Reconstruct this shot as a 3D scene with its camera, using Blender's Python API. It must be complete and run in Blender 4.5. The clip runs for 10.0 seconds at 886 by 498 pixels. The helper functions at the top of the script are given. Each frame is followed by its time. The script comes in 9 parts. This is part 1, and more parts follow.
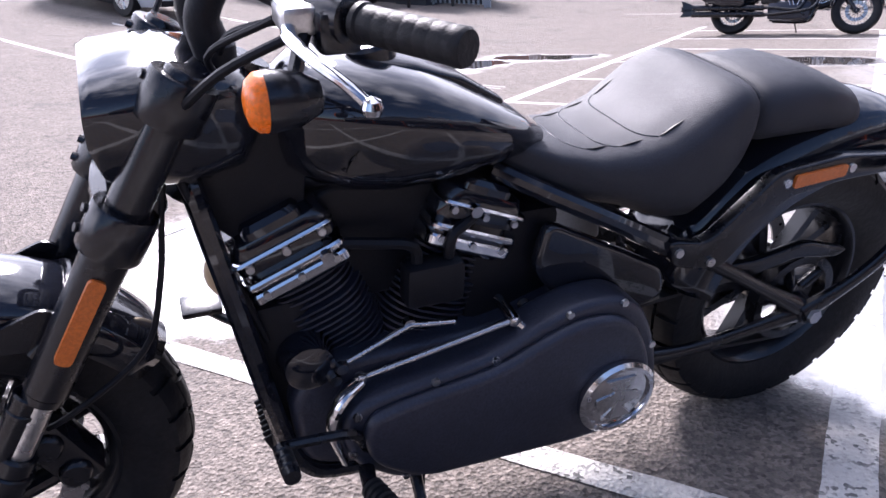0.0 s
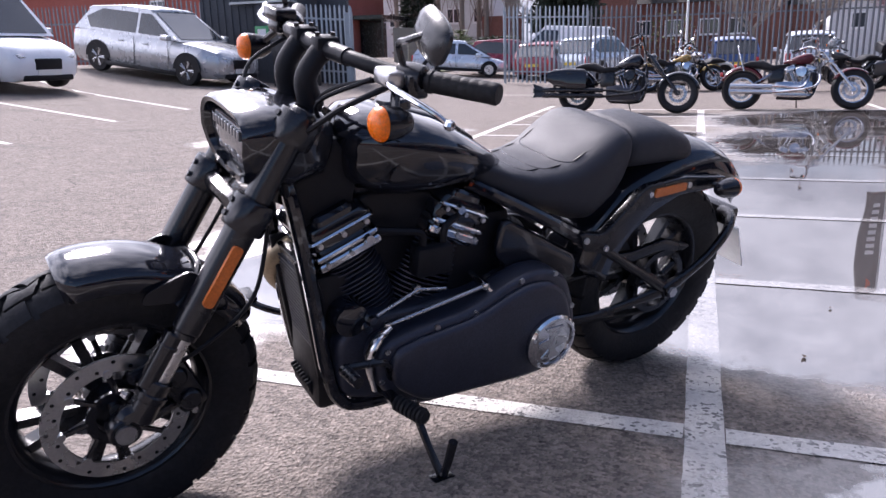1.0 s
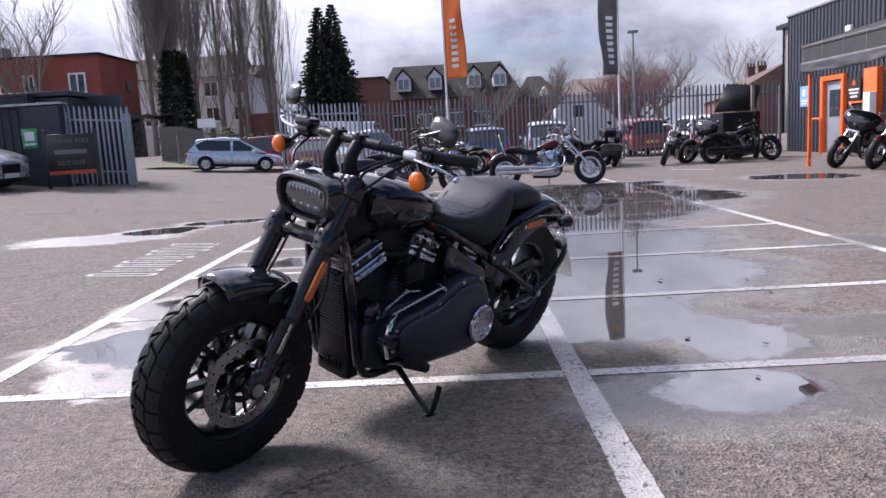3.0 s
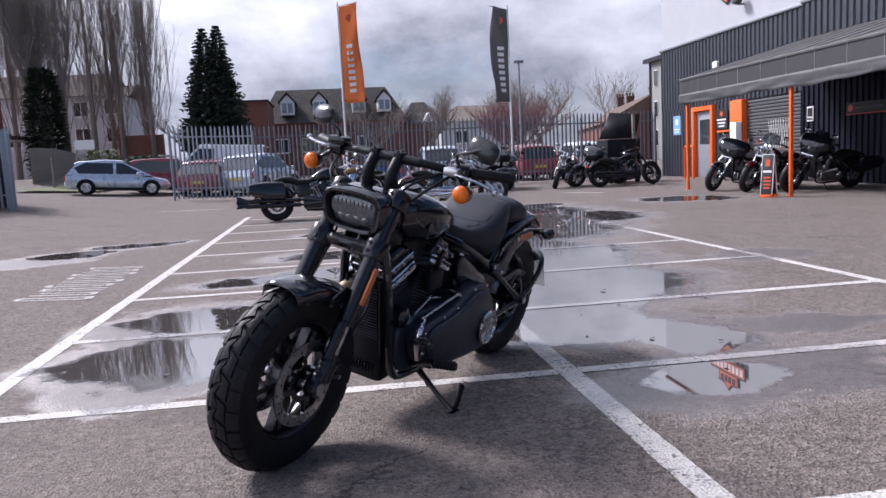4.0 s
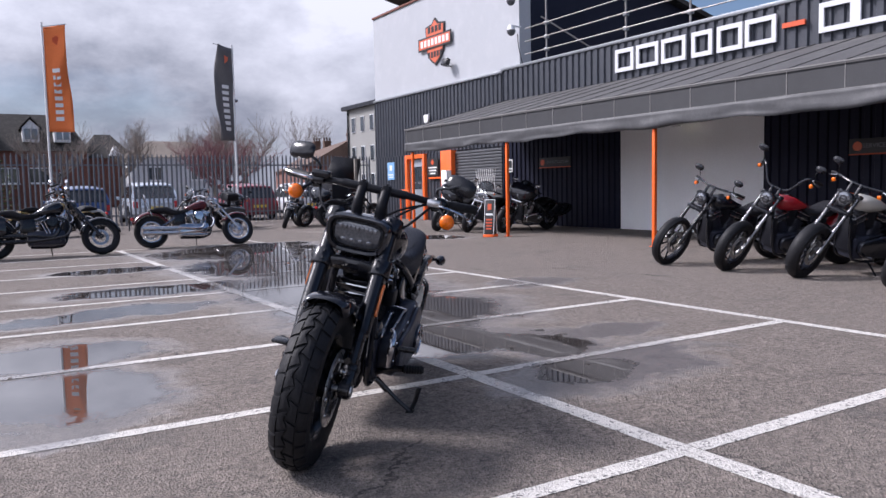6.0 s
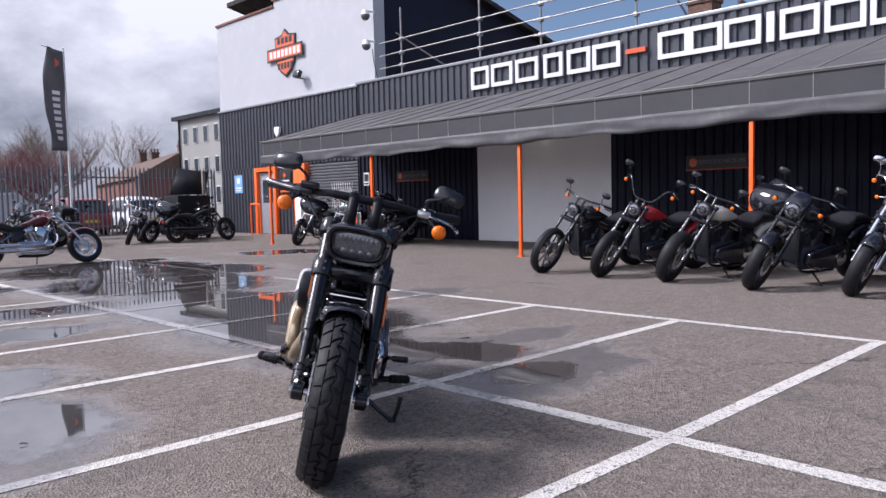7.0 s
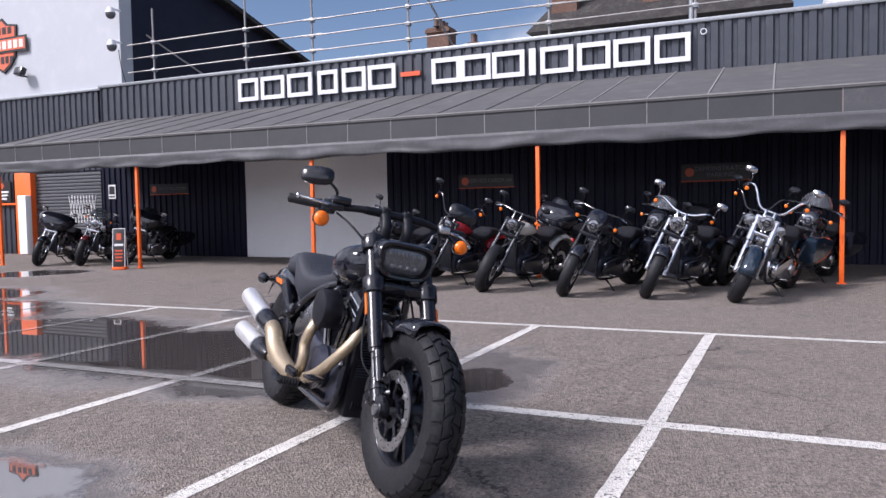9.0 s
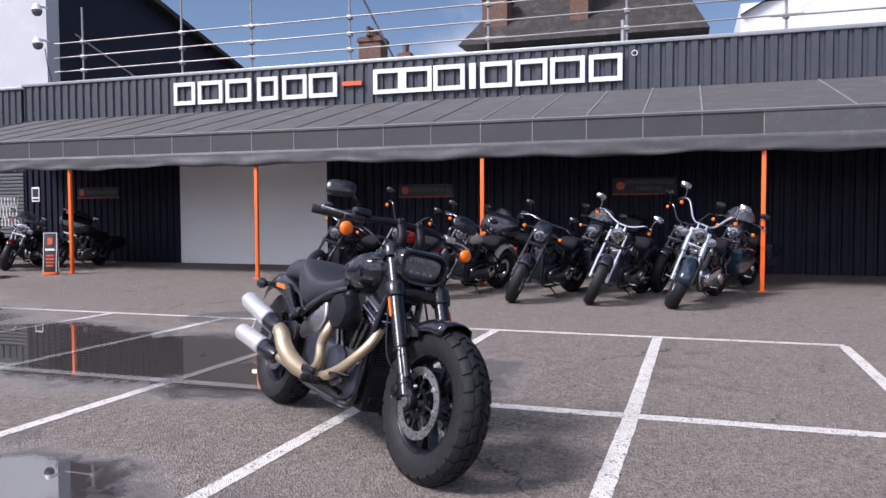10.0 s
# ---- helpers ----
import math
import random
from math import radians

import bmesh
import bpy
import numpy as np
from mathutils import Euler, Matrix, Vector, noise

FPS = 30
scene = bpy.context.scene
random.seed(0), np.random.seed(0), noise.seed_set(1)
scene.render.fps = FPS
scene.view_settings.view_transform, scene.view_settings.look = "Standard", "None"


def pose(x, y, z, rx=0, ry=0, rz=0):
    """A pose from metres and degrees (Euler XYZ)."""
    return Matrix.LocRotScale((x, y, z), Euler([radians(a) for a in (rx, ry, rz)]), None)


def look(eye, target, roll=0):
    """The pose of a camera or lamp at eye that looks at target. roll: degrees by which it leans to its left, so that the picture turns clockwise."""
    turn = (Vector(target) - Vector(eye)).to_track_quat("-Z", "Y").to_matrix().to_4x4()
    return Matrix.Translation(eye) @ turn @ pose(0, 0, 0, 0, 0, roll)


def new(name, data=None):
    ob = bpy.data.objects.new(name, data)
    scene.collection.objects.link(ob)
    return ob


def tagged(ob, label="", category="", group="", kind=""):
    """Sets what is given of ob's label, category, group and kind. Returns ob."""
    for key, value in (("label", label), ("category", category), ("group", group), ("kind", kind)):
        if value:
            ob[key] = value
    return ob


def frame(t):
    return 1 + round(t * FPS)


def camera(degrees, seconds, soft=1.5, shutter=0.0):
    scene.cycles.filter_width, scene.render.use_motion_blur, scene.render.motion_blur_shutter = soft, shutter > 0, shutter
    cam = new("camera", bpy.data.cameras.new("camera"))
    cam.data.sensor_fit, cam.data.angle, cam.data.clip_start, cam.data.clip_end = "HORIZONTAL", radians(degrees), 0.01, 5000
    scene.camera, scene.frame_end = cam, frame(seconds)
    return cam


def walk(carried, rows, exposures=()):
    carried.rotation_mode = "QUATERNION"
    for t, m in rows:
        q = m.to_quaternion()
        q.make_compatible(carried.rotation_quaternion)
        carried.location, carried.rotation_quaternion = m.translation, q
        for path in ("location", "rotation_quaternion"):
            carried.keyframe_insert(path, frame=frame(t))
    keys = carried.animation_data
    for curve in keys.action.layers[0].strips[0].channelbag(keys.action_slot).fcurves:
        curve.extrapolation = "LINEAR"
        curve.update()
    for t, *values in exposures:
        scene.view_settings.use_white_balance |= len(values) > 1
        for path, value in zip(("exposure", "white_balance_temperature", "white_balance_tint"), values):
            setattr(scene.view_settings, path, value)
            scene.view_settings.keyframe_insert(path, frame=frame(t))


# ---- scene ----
cam = camera(60.8, 10.0)
PATH = [
    (0, (-0.024, 0.07, 1.01), (-0.961, 1.703, 0.336), -2.8),
    (0.5, (0.039, -0.279, 1.014), (-0.8, 1.438, 0.423), -2.0),
    (1, (-0.028, -0.605, 1.016), (-0.646, 1.232, 0.52), -1.5),
    (1.5, (-0.099, -0.931, 0.993), (-0.517, 0.982, 0.589), -2.0),
    (2, (-0.153, -1.258, 1.004), (-0.445, 0.689, 0.653), -2.7),
    (3.5, (-0.721, -1.902, 1.032), (-0.593, 0.077, 0.77), -3.2),
    (4, (-1.027, -1.978, 1.032), (-0.736, -0.014, 0.793), -2.9),
    (4.5, (-1.325, -2.094, 1.028), (-0.856, -0.162, 0.812), -2.4),
    (5, (-1.594, -2.161, 1.053), (-0.934, -0.284, 0.857), -2.1),
    (5.5, (-1.947, -2.125, 1.048), (-1.089, -0.327, 0.869), -1.6),
    (6, (-2.283, -2.07, 1.044), (-1.229, -0.378, 0.885), -1.2),
    (7.5, (-3.109, -1.43, 1.057), (-1.572, -0.157, 0.93), -1.6),
    (8, (-3.324, -1.125, 1.066), (-1.672, -0.005, 0.943), -1.7),
    (8.5, (-3.531, -0.861, 1.057), (-1.781, 0.101, 0.939), -1.3),
    (9, (-3.727, -0.67, 1.082), (-1.904, 0.145, 0.974), -1.0),
    (9.5, (-3.95, -0.447, 1.098), (-2.079, 0.253, 1.002), -0.7),
    (10, (-4.171, -0.4, 1.106), (-2.271, 0.217, 1.016), -0.2),
]
walk(cam, [(t, look(eye, target, roll)) for t, eye, target, roll in PATH],
     [(0, 1.42, 6000, 24), (1.0, 1.06, 6100, 24), (2.0, 0.79, 6150, 24), (3.5, 0.49, 6000, 22), (5.0, 0.33, 6000, 20), (7.5, 0.38, 6000, 20), (10, 0.44, 6000, 20)])

# ---- sky, sun ----
SUN_EL, SUN_AZ = radians(43), math.atan2(0.70, -0.71)
world = bpy.data.worlds.new("sky")
scene.world = world
world.use_nodes = True
wn, wl = world.node_tree.nodes, world.node_tree.links
wn.clear()
w_out = wn.new("ShaderNodeOutputWorld")
w_bg = wn.new("ShaderNodeBackground")
w_sky = wn.new("ShaderNodeTexSky")
w_sky.sky_type = "NISHITA"
w_sky.sun_disc = False
w_sky.sun_elevation = SUN_EL
w_sky.sun_rotation = math.pi / 2 - SUN_AZ
w_sky.ozone_density = 1.6
w_sky.dust_density = 0.6
w_co = wn.new("ShaderNodeTexCoord")
w_map = wn.new("ShaderNodeMapping")
w_map.inputs["Scale"].default_value = (1.0, 1.0, 1.8)
w_n = wn.new("ShaderNodeTexNoise")
w_n.inputs["Scale"].default_value = 2.1
w_n.inputs["Detail"].default_value = 7
w_n.inputs["Roughness"].default_value = 0.55
w_r = wn.new("ShaderNodeValToRGB")
w_r.color_ramp.elements[0].position, w_r.color_ramp.elements[1].position = 0.40, 0.60
w_n2 = wn.new("ShaderNodeTexNoise")
w_n2.inputs["Scale"].default_value = 1.9
w_n2.inputs["Detail"].default_value = 8
w_n2.inputs["Roughness"].default_value = 0.6
w_r2 = wn.new("ShaderNodeValToRGB")
w_r2.color_ramp.elements[0].position, w_r2.color_ramp.elements[0].color = 0.41, (2.9, 3.15, 3.65, 1)
w_r2.color_ramp.elements[1].position, w_r2.color_ramp.elements[1].color = 0.61, (8.8, 9.0, 9.4, 1)
# the clouds thin out towards the south-east, where the sky is blue
w_dot = wn.new("ShaderNodeVectorMath")
w_dot.operation = "DOT_PRODUCT"
w_dot.inputs[1].default_value = (-0.75, 0.66, 0.0)
w_add = wn.new("ShaderNodeMath")
w_add.operation = "MULTIPLY_ADD"
w_add.inputs[1].default_value = 0.30
w_mix = wn.new("ShaderNodeMix")
w_mix.data_type = "RGBA"
wl.new(w_co.outputs["Generated"], w_map.inputs["Vector"])
wl.new(w_map.outputs["Vector"], w_n.inputs["Vector"])
wl.new(w_map.outputs["Vector"], w_n2.inputs["Vector"])
wl.new(w_co.outputs["Generated"], w_dot.inputs[0])
wl.new(w_dot.outputs["Value"], w_add.inputs[0])
wl.new(w_n.outputs["Fac"], w_add.inputs[2])
wl.new(w_add.outputs[0], w_r.inputs["Fac"])
wl.new(w_n2.outputs["Fac"], w_r2.inputs["Fac"])
wl.new(w_r.outputs["Color"], w_mix.inputs["Factor"])
wl.new(w_sky.outputs["Color"], w_mix.inputs["A"])
# the cloud is brighter round the sun
w_sun = wn.new("ShaderNodeVectorMath")
w_sun.operation = "DOT_PRODUCT"
w_sun.inputs[1].default_value = (math.cos(SUN_AZ) * math.cos(SUN_EL), math.sin(SUN_AZ) * math.cos(SUN_EL), math.sin(SUN_EL))
w_pos = wn.new("ShaderNodeMath")
w_pos.operation = "MAXIMUM"
w_pos.inputs[1].default_value = 0.0
w_pow = wn.new("ShaderNodeMath")
w_pow.operation = "POWER"
w_pow.inputs[1].default_value = 5.0
w_glow = wn.new("ShaderNodeMath")
w_glow.operation = "MULTIPLY_ADD"
w_glow.inputs[1].default_value, w_glow.inputs[2].default_value = 1.3, 0.9
w_scale = wn.new("ShaderNodeVectorMath")
w_scale.operation = "SCALE"
wl.new(w_co.outputs["Generated"], w_sun.inputs[0])
wl.new(w_sun.outputs["Value"], w_pos.inputs[0])
wl.new(w_pos.outputs[0], w_pow.inputs[0])
wl.new(w_pow.outputs[0], w_glow.inputs[0])
wl.new(w_r2.outputs["Color"], w_scale.inputs[0])
# hazy bright sky low in the west
w_west = wn.new("ShaderNodeVectorMath")
w_west.operation = "DOT_PRODUCT"
w_west.inputs[1].default_value = (-0.86, -0.51, 0.0)
w_wpos = wn.new("ShaderNodeMath")
w_wpos.operation = "MAXIMUM"
w_wpos.inputs[1].default_value = 0.0
w_wadd = wn.new("ShaderNodeMath")
w_wadd.operation = "MULTIPLY_ADD"
w_wadd.inputs[1].default_value = 1.3
wl.new(w_co.outputs["Generated"], w_west.inputs[0])
wl.new(w_west.outputs["Value"], w_wpos.inputs[0])
wl.new(w_wpos.outputs[0], w_wadd.inputs[0])
wl.new(w_glow.outputs[0], w_wadd.inputs[2])
# and overhead, as an overcast sky is
w_up = wn.new("ShaderNodeSeparateXYZ")
w_zadd = wn.new("ShaderNodeMath")
w_zadd.operation = "MULTIPLY_ADD"
w_zadd.inputs[1].default_value = 0.75
w_zadd.use_clamp = False
wl.new(w_co.outputs["Generated"], w_up.inputs[0])
wl.new(w_up.outputs["Z"], w_zadd.inputs[0])
wl.new(w_wadd.outputs[0], w_zadd.inputs[2])
wl.new(w_zadd.outputs[0], w_scale.inputs["Scale"])
wl.new(w_scale.outputs["Vector"], w_mix.inputs["B"])
wl.new(w_mix.outputs["Result"], w_bg.inputs["Color"])
w_bg.inputs["Strength"].default_value = 0.075
wl.new(w_bg.outputs["Background"], w_out.inputs["Surface"])

sun_data = bpy.data.lights.new("sun", "SUN")
sun_data.energy, sun_data.angle, sun_data.color = 4.4, radians(15.0), (1.0, 0.95, 0.88)
sun = new("sun", sun_data)
sun_dir = Vector((math.cos(SUN_AZ) * math.cos(SUN_EL), math.sin(SUN_AZ) * math.cos(SUN_EL), math.sin(SUN_EL)))
sun.matrix_world = look(sun_dir * 60, (0, 0, 0))

# ---- materials ----
def node(nt, kind, **values):
    n = nt.nodes.new(kind)
    for k, v in values.items():
        n.inputs[k.replace("_", " ")].default_value = v
    return n


def math_node(nt, op, a, b=0.0, c=0.0):
    n = nt.nodes.new("ShaderNodeMath")
    n.operation = op
    for i, v in enumerate((a, b, c)):
        if hasattr(v, "node"):
            nt.links.new(v, n.inputs[i])
        else:
            n.inputs[i].default_value = v
    return n.outputs[0]


def mix_rgb(nt, fac, a, b, blend="MIX"):
    n = nt.nodes.new("ShaderNodeMix")
    n.data_type, n.blend_type = "RGBA", blend
    for key, v in (("Factor", fac), ("A", a), ("B", b)):
        sock = n.inputs[key] if key == "Factor" else [s for s in n.inputs if s.name == key and s.type == "RGBA"][0]
        if hasattr(v, "node"):
            nt.links.new(v, sock)
        else:
            sock.default_value = v
    return [s for s in n.outputs if s.type == "RGBA"][0]


def blank(name):
    m = bpy.data.materials.new(name)
    m.use_nodes = True
    nt = m.node_tree
    nt.nodes.clear()
    out = nt.nodes.new("ShaderNodeOutputMaterial")
    b = nt.nodes.new("ShaderNodeBsdfPrincipled")
    nt.links.new(b.outputs[0], out.inputs[0])
    return m, nt, b


def noise_fac(nt, vec, scale, detail=4, rough=0.55, lo=0.35, hi=0.65):
    n = node(nt, "ShaderNodeTexNoise", Scale=scale, Detail=detail, Roughness=rough)
    nt.links.new(vec, n.inputs["Vector"])
    r = nt.nodes.new("ShaderNodeMapRange")
    r.inputs["From Min"].default_value, r.inputs["From Max"].default_value = lo, hi
    nt.links.new(n.outputs["Fac"], r.inputs["Value"])
    return r.outputs[0]


def surface(name, col, rough=0.5, metal=0.0, vary=0.12, grain=40.0, blotch=3.0, bump=0.0, coat=0.0, dirt=None, dirt_amt=0.0, spread=0.0, rough_vary=0.12):
    """A plain surface with grain and blotches; spread: variation from piece to piece."""
    m, nt, b = blank(name)
    co = nt.nodes.new("ShaderNodeTexCoord").outputs["Object"]
    fine = noise_fac(nt, co, grain)
    big = noise_fac(nt, co, blotch, 5, 0.6)
    c = (*col, 1)
    dark = tuple(v * (1 - vary) for v in col) + (1,)
    light = tuple(min(1, v * (1 + vary)) for v in col) + (1,)
    k = mix_rgb(nt, fine, dark, light)
    k = mix_rgb(nt, math_node(nt, "MULTIPLY", big, 0.5), k, dark)
    if dirt:
        patch = noise_fac(nt, co, blotch * 2.3, 7, 0.7, 0.5, 0.72)
        k = mix_rgb(nt, math_node(nt, "MULTIPLY", patch, dirt_amt), k, (*dirt, 1))
    if spread:
        info = nt.nodes.new("ShaderNodeObjectInfo")
        s = math_node(nt, "MULTIPLY_ADD", info.outputs["Random"], spread, 1 - spread / 2)
        hsv = nt.nodes.new("ShaderNodeHueSaturation")
        nt.links.new(s, hsv.inputs["Value"])
        nt.links.new(k, hsv.inputs["Color"])
        k = hsv.outputs["Color"]
    nt.links.new(k, b.inputs["Base Color"])
    nt.links.new(math_node(nt, "MULTIPLY_ADD", big, rough_vary, max(0.02, rough - rough_vary / 2)), b.inputs["Roughness"])
    b.inputs["Metallic"].default_value = metal
    b.inputs["Coat Weight"].default_value = coat
    b.inputs["Coat Roughness"].default_value = 0.04
    if bump:
        bn = nt.nodes.new("ShaderNodeBump")
        bn.inputs["Strength"].default_value = bump
        bn.inputs["Distance"].default_value = 0.004
        nt.links.new(fine, bn.inputs["Height"])
        nt.links.new(bn.outputs[0], b.inputs["Normal"])
    return m


# puddles: centre, half sizes, turn in degrees
PUDDLES = [
    (0.62, 1.12, 0.36, 0.27, 15), (0.88, 1.9, 0.34, 0.42, -10), (0.35, 2.45, 0.62, 0.55, -20), (0.78, 3.7, 1.0, 0.95, 15), (0.95, 5.5, 1.05, 1.4, 0),
    (1.5, 8.2, 1.35, 1.7, 0), (1.9, 11.2, 1.6, 1.6, 0), (3.0, 9.6, 0.9, 1.1, 10), (2.6, 12.6, 1.1, 0.6, 0),
    (-2.0, 2.35, 0.55, 0.58, -12), (-1.95, 3.4, 0.6, 0.42, 0), (-1.35, 5.1, 0.9, 0.35, 8), (-0.6, 6.6, 1.0, 0.5, 0),
    (-4.35, 8.35, 0.55, 0.42, 45), (-3.75, 9.3, 0.6, 0.34, 20), (5.9, 12.0, 0.95, 0.75, -40), (-0.7, 9.2, 0.8, 0.4, 0),
]

# damp patches without standing water
STAINS = [(-2.0, 1.85, 0.50, 0.40, 20), (-2.2, 3.2, 0.55, 0.8, 0), (-4.1, 8.7, 0.6, 0.42, 40), (0.80, 1.1, 0.95, 0.50, 12), (1.6, 1.9, 0.5, 0.3, 0), (-4.9, 7.6, 1.0, 0.6, 20), (2.9, 4.4, 0.6, 0.4, 10), (-2.6, -0.2, 0.5, 0.3, 40)]


def wet_mask(nt):
    """Water depth over the ground by place: 0 dry, 1 standing water; and the damp rim."""
    pos = nt.nodes.new("ShaderNodeNewGeometry").outputs["Position"]
    n = node(nt, "ShaderNodeTexNoise", Scale=1.5, Detail=8, Roughness=0.62)
    nt.links.new(pos, n.inputs["Vector"])
    shift = nt.nodes.new("ShaderNodeVectorMath")
    shift.operation = "MULTIPLY_ADD"
    shift.inputs[1].default_value = (0.9, 0.9, 0)
    nt.links.new(n.outputs["Color"], shift.inputs[0])
    off = nt.nodes.new("ShaderNodeVectorMath")
    off.operation = "ADD"
    off.inputs[1].default_value = (-0.45, -0.45, 0)
    nt.links.new(pos, shift.inputs[2])
    nt.links.new(shift.outputs[0], off.inputs[0])
    best, stain = None, None
    for cx, cy, rx, ry, turn in PUDDLES + STAINS:
        mp = nt.nodes.new("ShaderNodeMapping")
        mp.vector_type = "TEXTURE"
        mp.inputs["Location"].default_value = (cx, cy, 0)
        mp.inputs["Rotation"].default_value = (0, 0, radians(turn))
        mp.inputs["Scale"].default_value = (rx, ry, 1000)
        nt.links.new(off.outputs[0], mp.inputs["Vector"])
        ln = nt.nodes.new("ShaderNodeVectorMath")
        ln.operation = "LENGTH"
        nt.links.new(mp.outputs[0], ln.inputs[0])
        d = math_node(nt, "SUBTRACT", 1.0, ln.outputs["Value"])
        if (cx, cy, rx, ry, turn) in STAINS:
            stain = d if stain is None else math_node(nt, "MAXIMUM", stain, d)
        else:
            best = d if best is None else math_node(nt, "SMOOTH_MAX", best, d, 0.25)
    fine = node(nt, "ShaderNodeTexNoise", Scale=7.0, Detail=9, Roughness=0.68)
    nt.links.new(pos, fine.inputs["Vector"])
    level = math_node(nt, "MULTIPLY_ADD", fine.outputs["Fac"], 0.48, best)
    water = nt.nodes.new("ShaderNodeMapRange")
    water.inputs["From Min"].default_value, water.inputs["From Max"].default_value = 0.17, 0.36
    nt.links.new(level, water.inputs["Value"])
    damp = nt.nodes.new("ShaderNodeMapRange")
    damp.inputs["From Min"].default_value, damp.inputs["From Max"].default_value = -0.22, 0.26
    nt.links.new(level, damp.inputs["Value"])
    dark = nt.nodes.new("ShaderNodeMapRange")
    dark.inputs["From Min"].default_value, dark.inputs["From Max"].default_value = 0.42, 0.80
    nt.links.new(math_node(nt, "MULTIPLY_ADD", fine.outputs["Fac"], 1.1, stain), dark.inputs["Value"])
    both = math_node(nt, "MAXIMUM", damp.outputs[0], math_node(nt, "MULTIPLY", dark.outputs[0], 0.92))
    depth = nt.nodes.new("ShaderNodeMapRange")
    depth.inputs["From Min"].default_value, depth.inputs["From Max"].default_value = 0.30, 0.52
    nt.links.new(level, depth.inputs["Value"])
    return pos, water.outputs[0], both, depth.outputs[0]


def ground_material(name, paint):
    m, nt, b = blank(name)
    pos, water, damp, depth = wet_mask(nt)
    agg = node(nt, "ShaderNodeTexVoronoi", Scale=92.0)
    nt.links.new(pos, agg.inputs["Vector"])
    chip = nt.nodes.new("ShaderNodeSeparateColor")
    nt.links.new(agg.outputs["Color"], chip.inputs[0])
    clump = noise_fac(nt, pos, 22.0, 6, 0.78, 0.36, 0.64)
    stones = math_node(nt, "MULTIPLY_ADD", chip.outputs[0], 0.62, math_node(nt, "MULTIPLY", clump, 0.45))
    patch = noise_fac(nt, pos, 0.42, 7, 0.66, 0.38, 0.62)
    mid = noise_fac(nt, pos, 6.0, 6, 0.65, 0.35, 0.65)
    if paint:
        base = mix_rgb(nt, stones, (0.53, 0.505, 0.47, 1), (0.68, 0.65, 0.61, 1))
        worn = noise_fac(nt, pos, 26.0, 9, 0.8, 0.56, 0.72)
        pits = math_node(nt, "LESS_THAN", chip.outputs[0], 0.22)
        worn = math_node(nt, "MAXIMUM", worn, math_node(nt, "MULTIPLY", pits, noise_fac(nt, pos, 9.0, 5, 0.65, 0.42, 0.58)))
        base = mix_rgb(nt, worn, base, (0.13, 0.125, 0.12, 1))
        base = mix_rgb(nt, math_node(nt, "MULTIPLY", patch, 0.25), base, (0.30, 0.29, 0.28, 1))
    else:
        base = mix_rgb(nt, stones, (0.019, 0.016, 0.0145, 1), (0.335, 0.283, 0.246, 1))
        base = mix_rgb(nt, math_node(nt, "MULTIPLY", mid, 0.38), base, (0.083, 0.071, 0.064, 1))
        base = mix_rgb(nt, math_node(nt, "MULTIPLY", patch, 0.30), base, (0.192, 0.166, 0.147, 1))
        old = noise_fac(nt, pos, 1.3, 8, 0.72, 0.57, 0.66)
        base = mix_rgb(nt, math_node(nt, "MULTIPLY", old, 0.62), base, (0.075, 0.070, 0.067, 1))
    if not paint:
        oil = noise_fac(nt, pos, 0.9, 9, 0.7, 0.60, 0.70)
        base = mix_rgb(nt, math_node(nt, "MULTIPLY", oil, 0.5), base, (0.060, 0.053, 0.049, 1))
        dust = noise_fac(nt, pos, 2.6, 8, 0.7, 0.58, 0.72)
        base = mix_rgb(nt, math_node(nt, "MULTIPLY", dust, 0.35), base, (0.27, 0.235, 0.205, 1))
        crack = node(nt, "ShaderNodeTexVoronoi", Scale=0.55)
        crack.feature = "DISTANCE_TO_EDGE"
        bend = node(nt, "ShaderNodeTexNoise", Scale=3.0, Detail=6, Roughness=0.7)
        nt.links.new(pos, bend.inputs["Vector"])
        warp = nt.nodes.new("ShaderNodeVectorMath")
        warp.operation = "MULTIPLY_ADD"
        warp.inputs[1].default_value = (0.5, 0.5, 0)
        nt.links.new(bend.outputs["Color"], warp.inputs[0])
        nt.links.new(pos, warp.inputs[2])
        nt.links.new(warp.outputs[0], crack.inputs["Vector"])
        thin = math_node(nt, "LESS_THAN", crack.outputs["Distance"], 0.0035)
        thin = math_node(nt, "MULTIPLY", thin, noise_fac(nt, pos, 0.8, 3, 0.5, 0.52, 0.60))
        base = mix_rgb(nt, math_node(nt, "MULTIPLY", thin, 0.75), base, (0.022, 0.020, 0.019, 1))
    wet_col = mix_rgb(nt, 1.0, base, (0.52, 0.52, 0.54, 1), "MULTIPLY")
    k = mix_rgb(nt, damp, base, wet_col)
    deep = mix_rgb(nt, 0.6 if not paint else 0.25, wet_col, (0.03, 0.03, 0.032, 1))
    k = mix_rgb(nt, water, k, deep)
    nt.links.new(k, b.inputs["Base Color"])
    r = math_node(nt, "MULTIPLY_ADD", damp, -0.60, 0.86 if not paint else 0.72)
    r = math_node(nt, "MULTIPLY", r, math_node(nt, "SUBTRACT", 1.0, water))
    r = math_node(nt, "ADD", r, math_node(nt, "MULTIPLY_ADD", depth, -0.075, 0.087))
    nt.links.new(r, b.inputs["Roughness"])
    film = math_node(nt, "MAXIMUM", water, math_node(nt, "MULTIPLY", damp, 0.24))
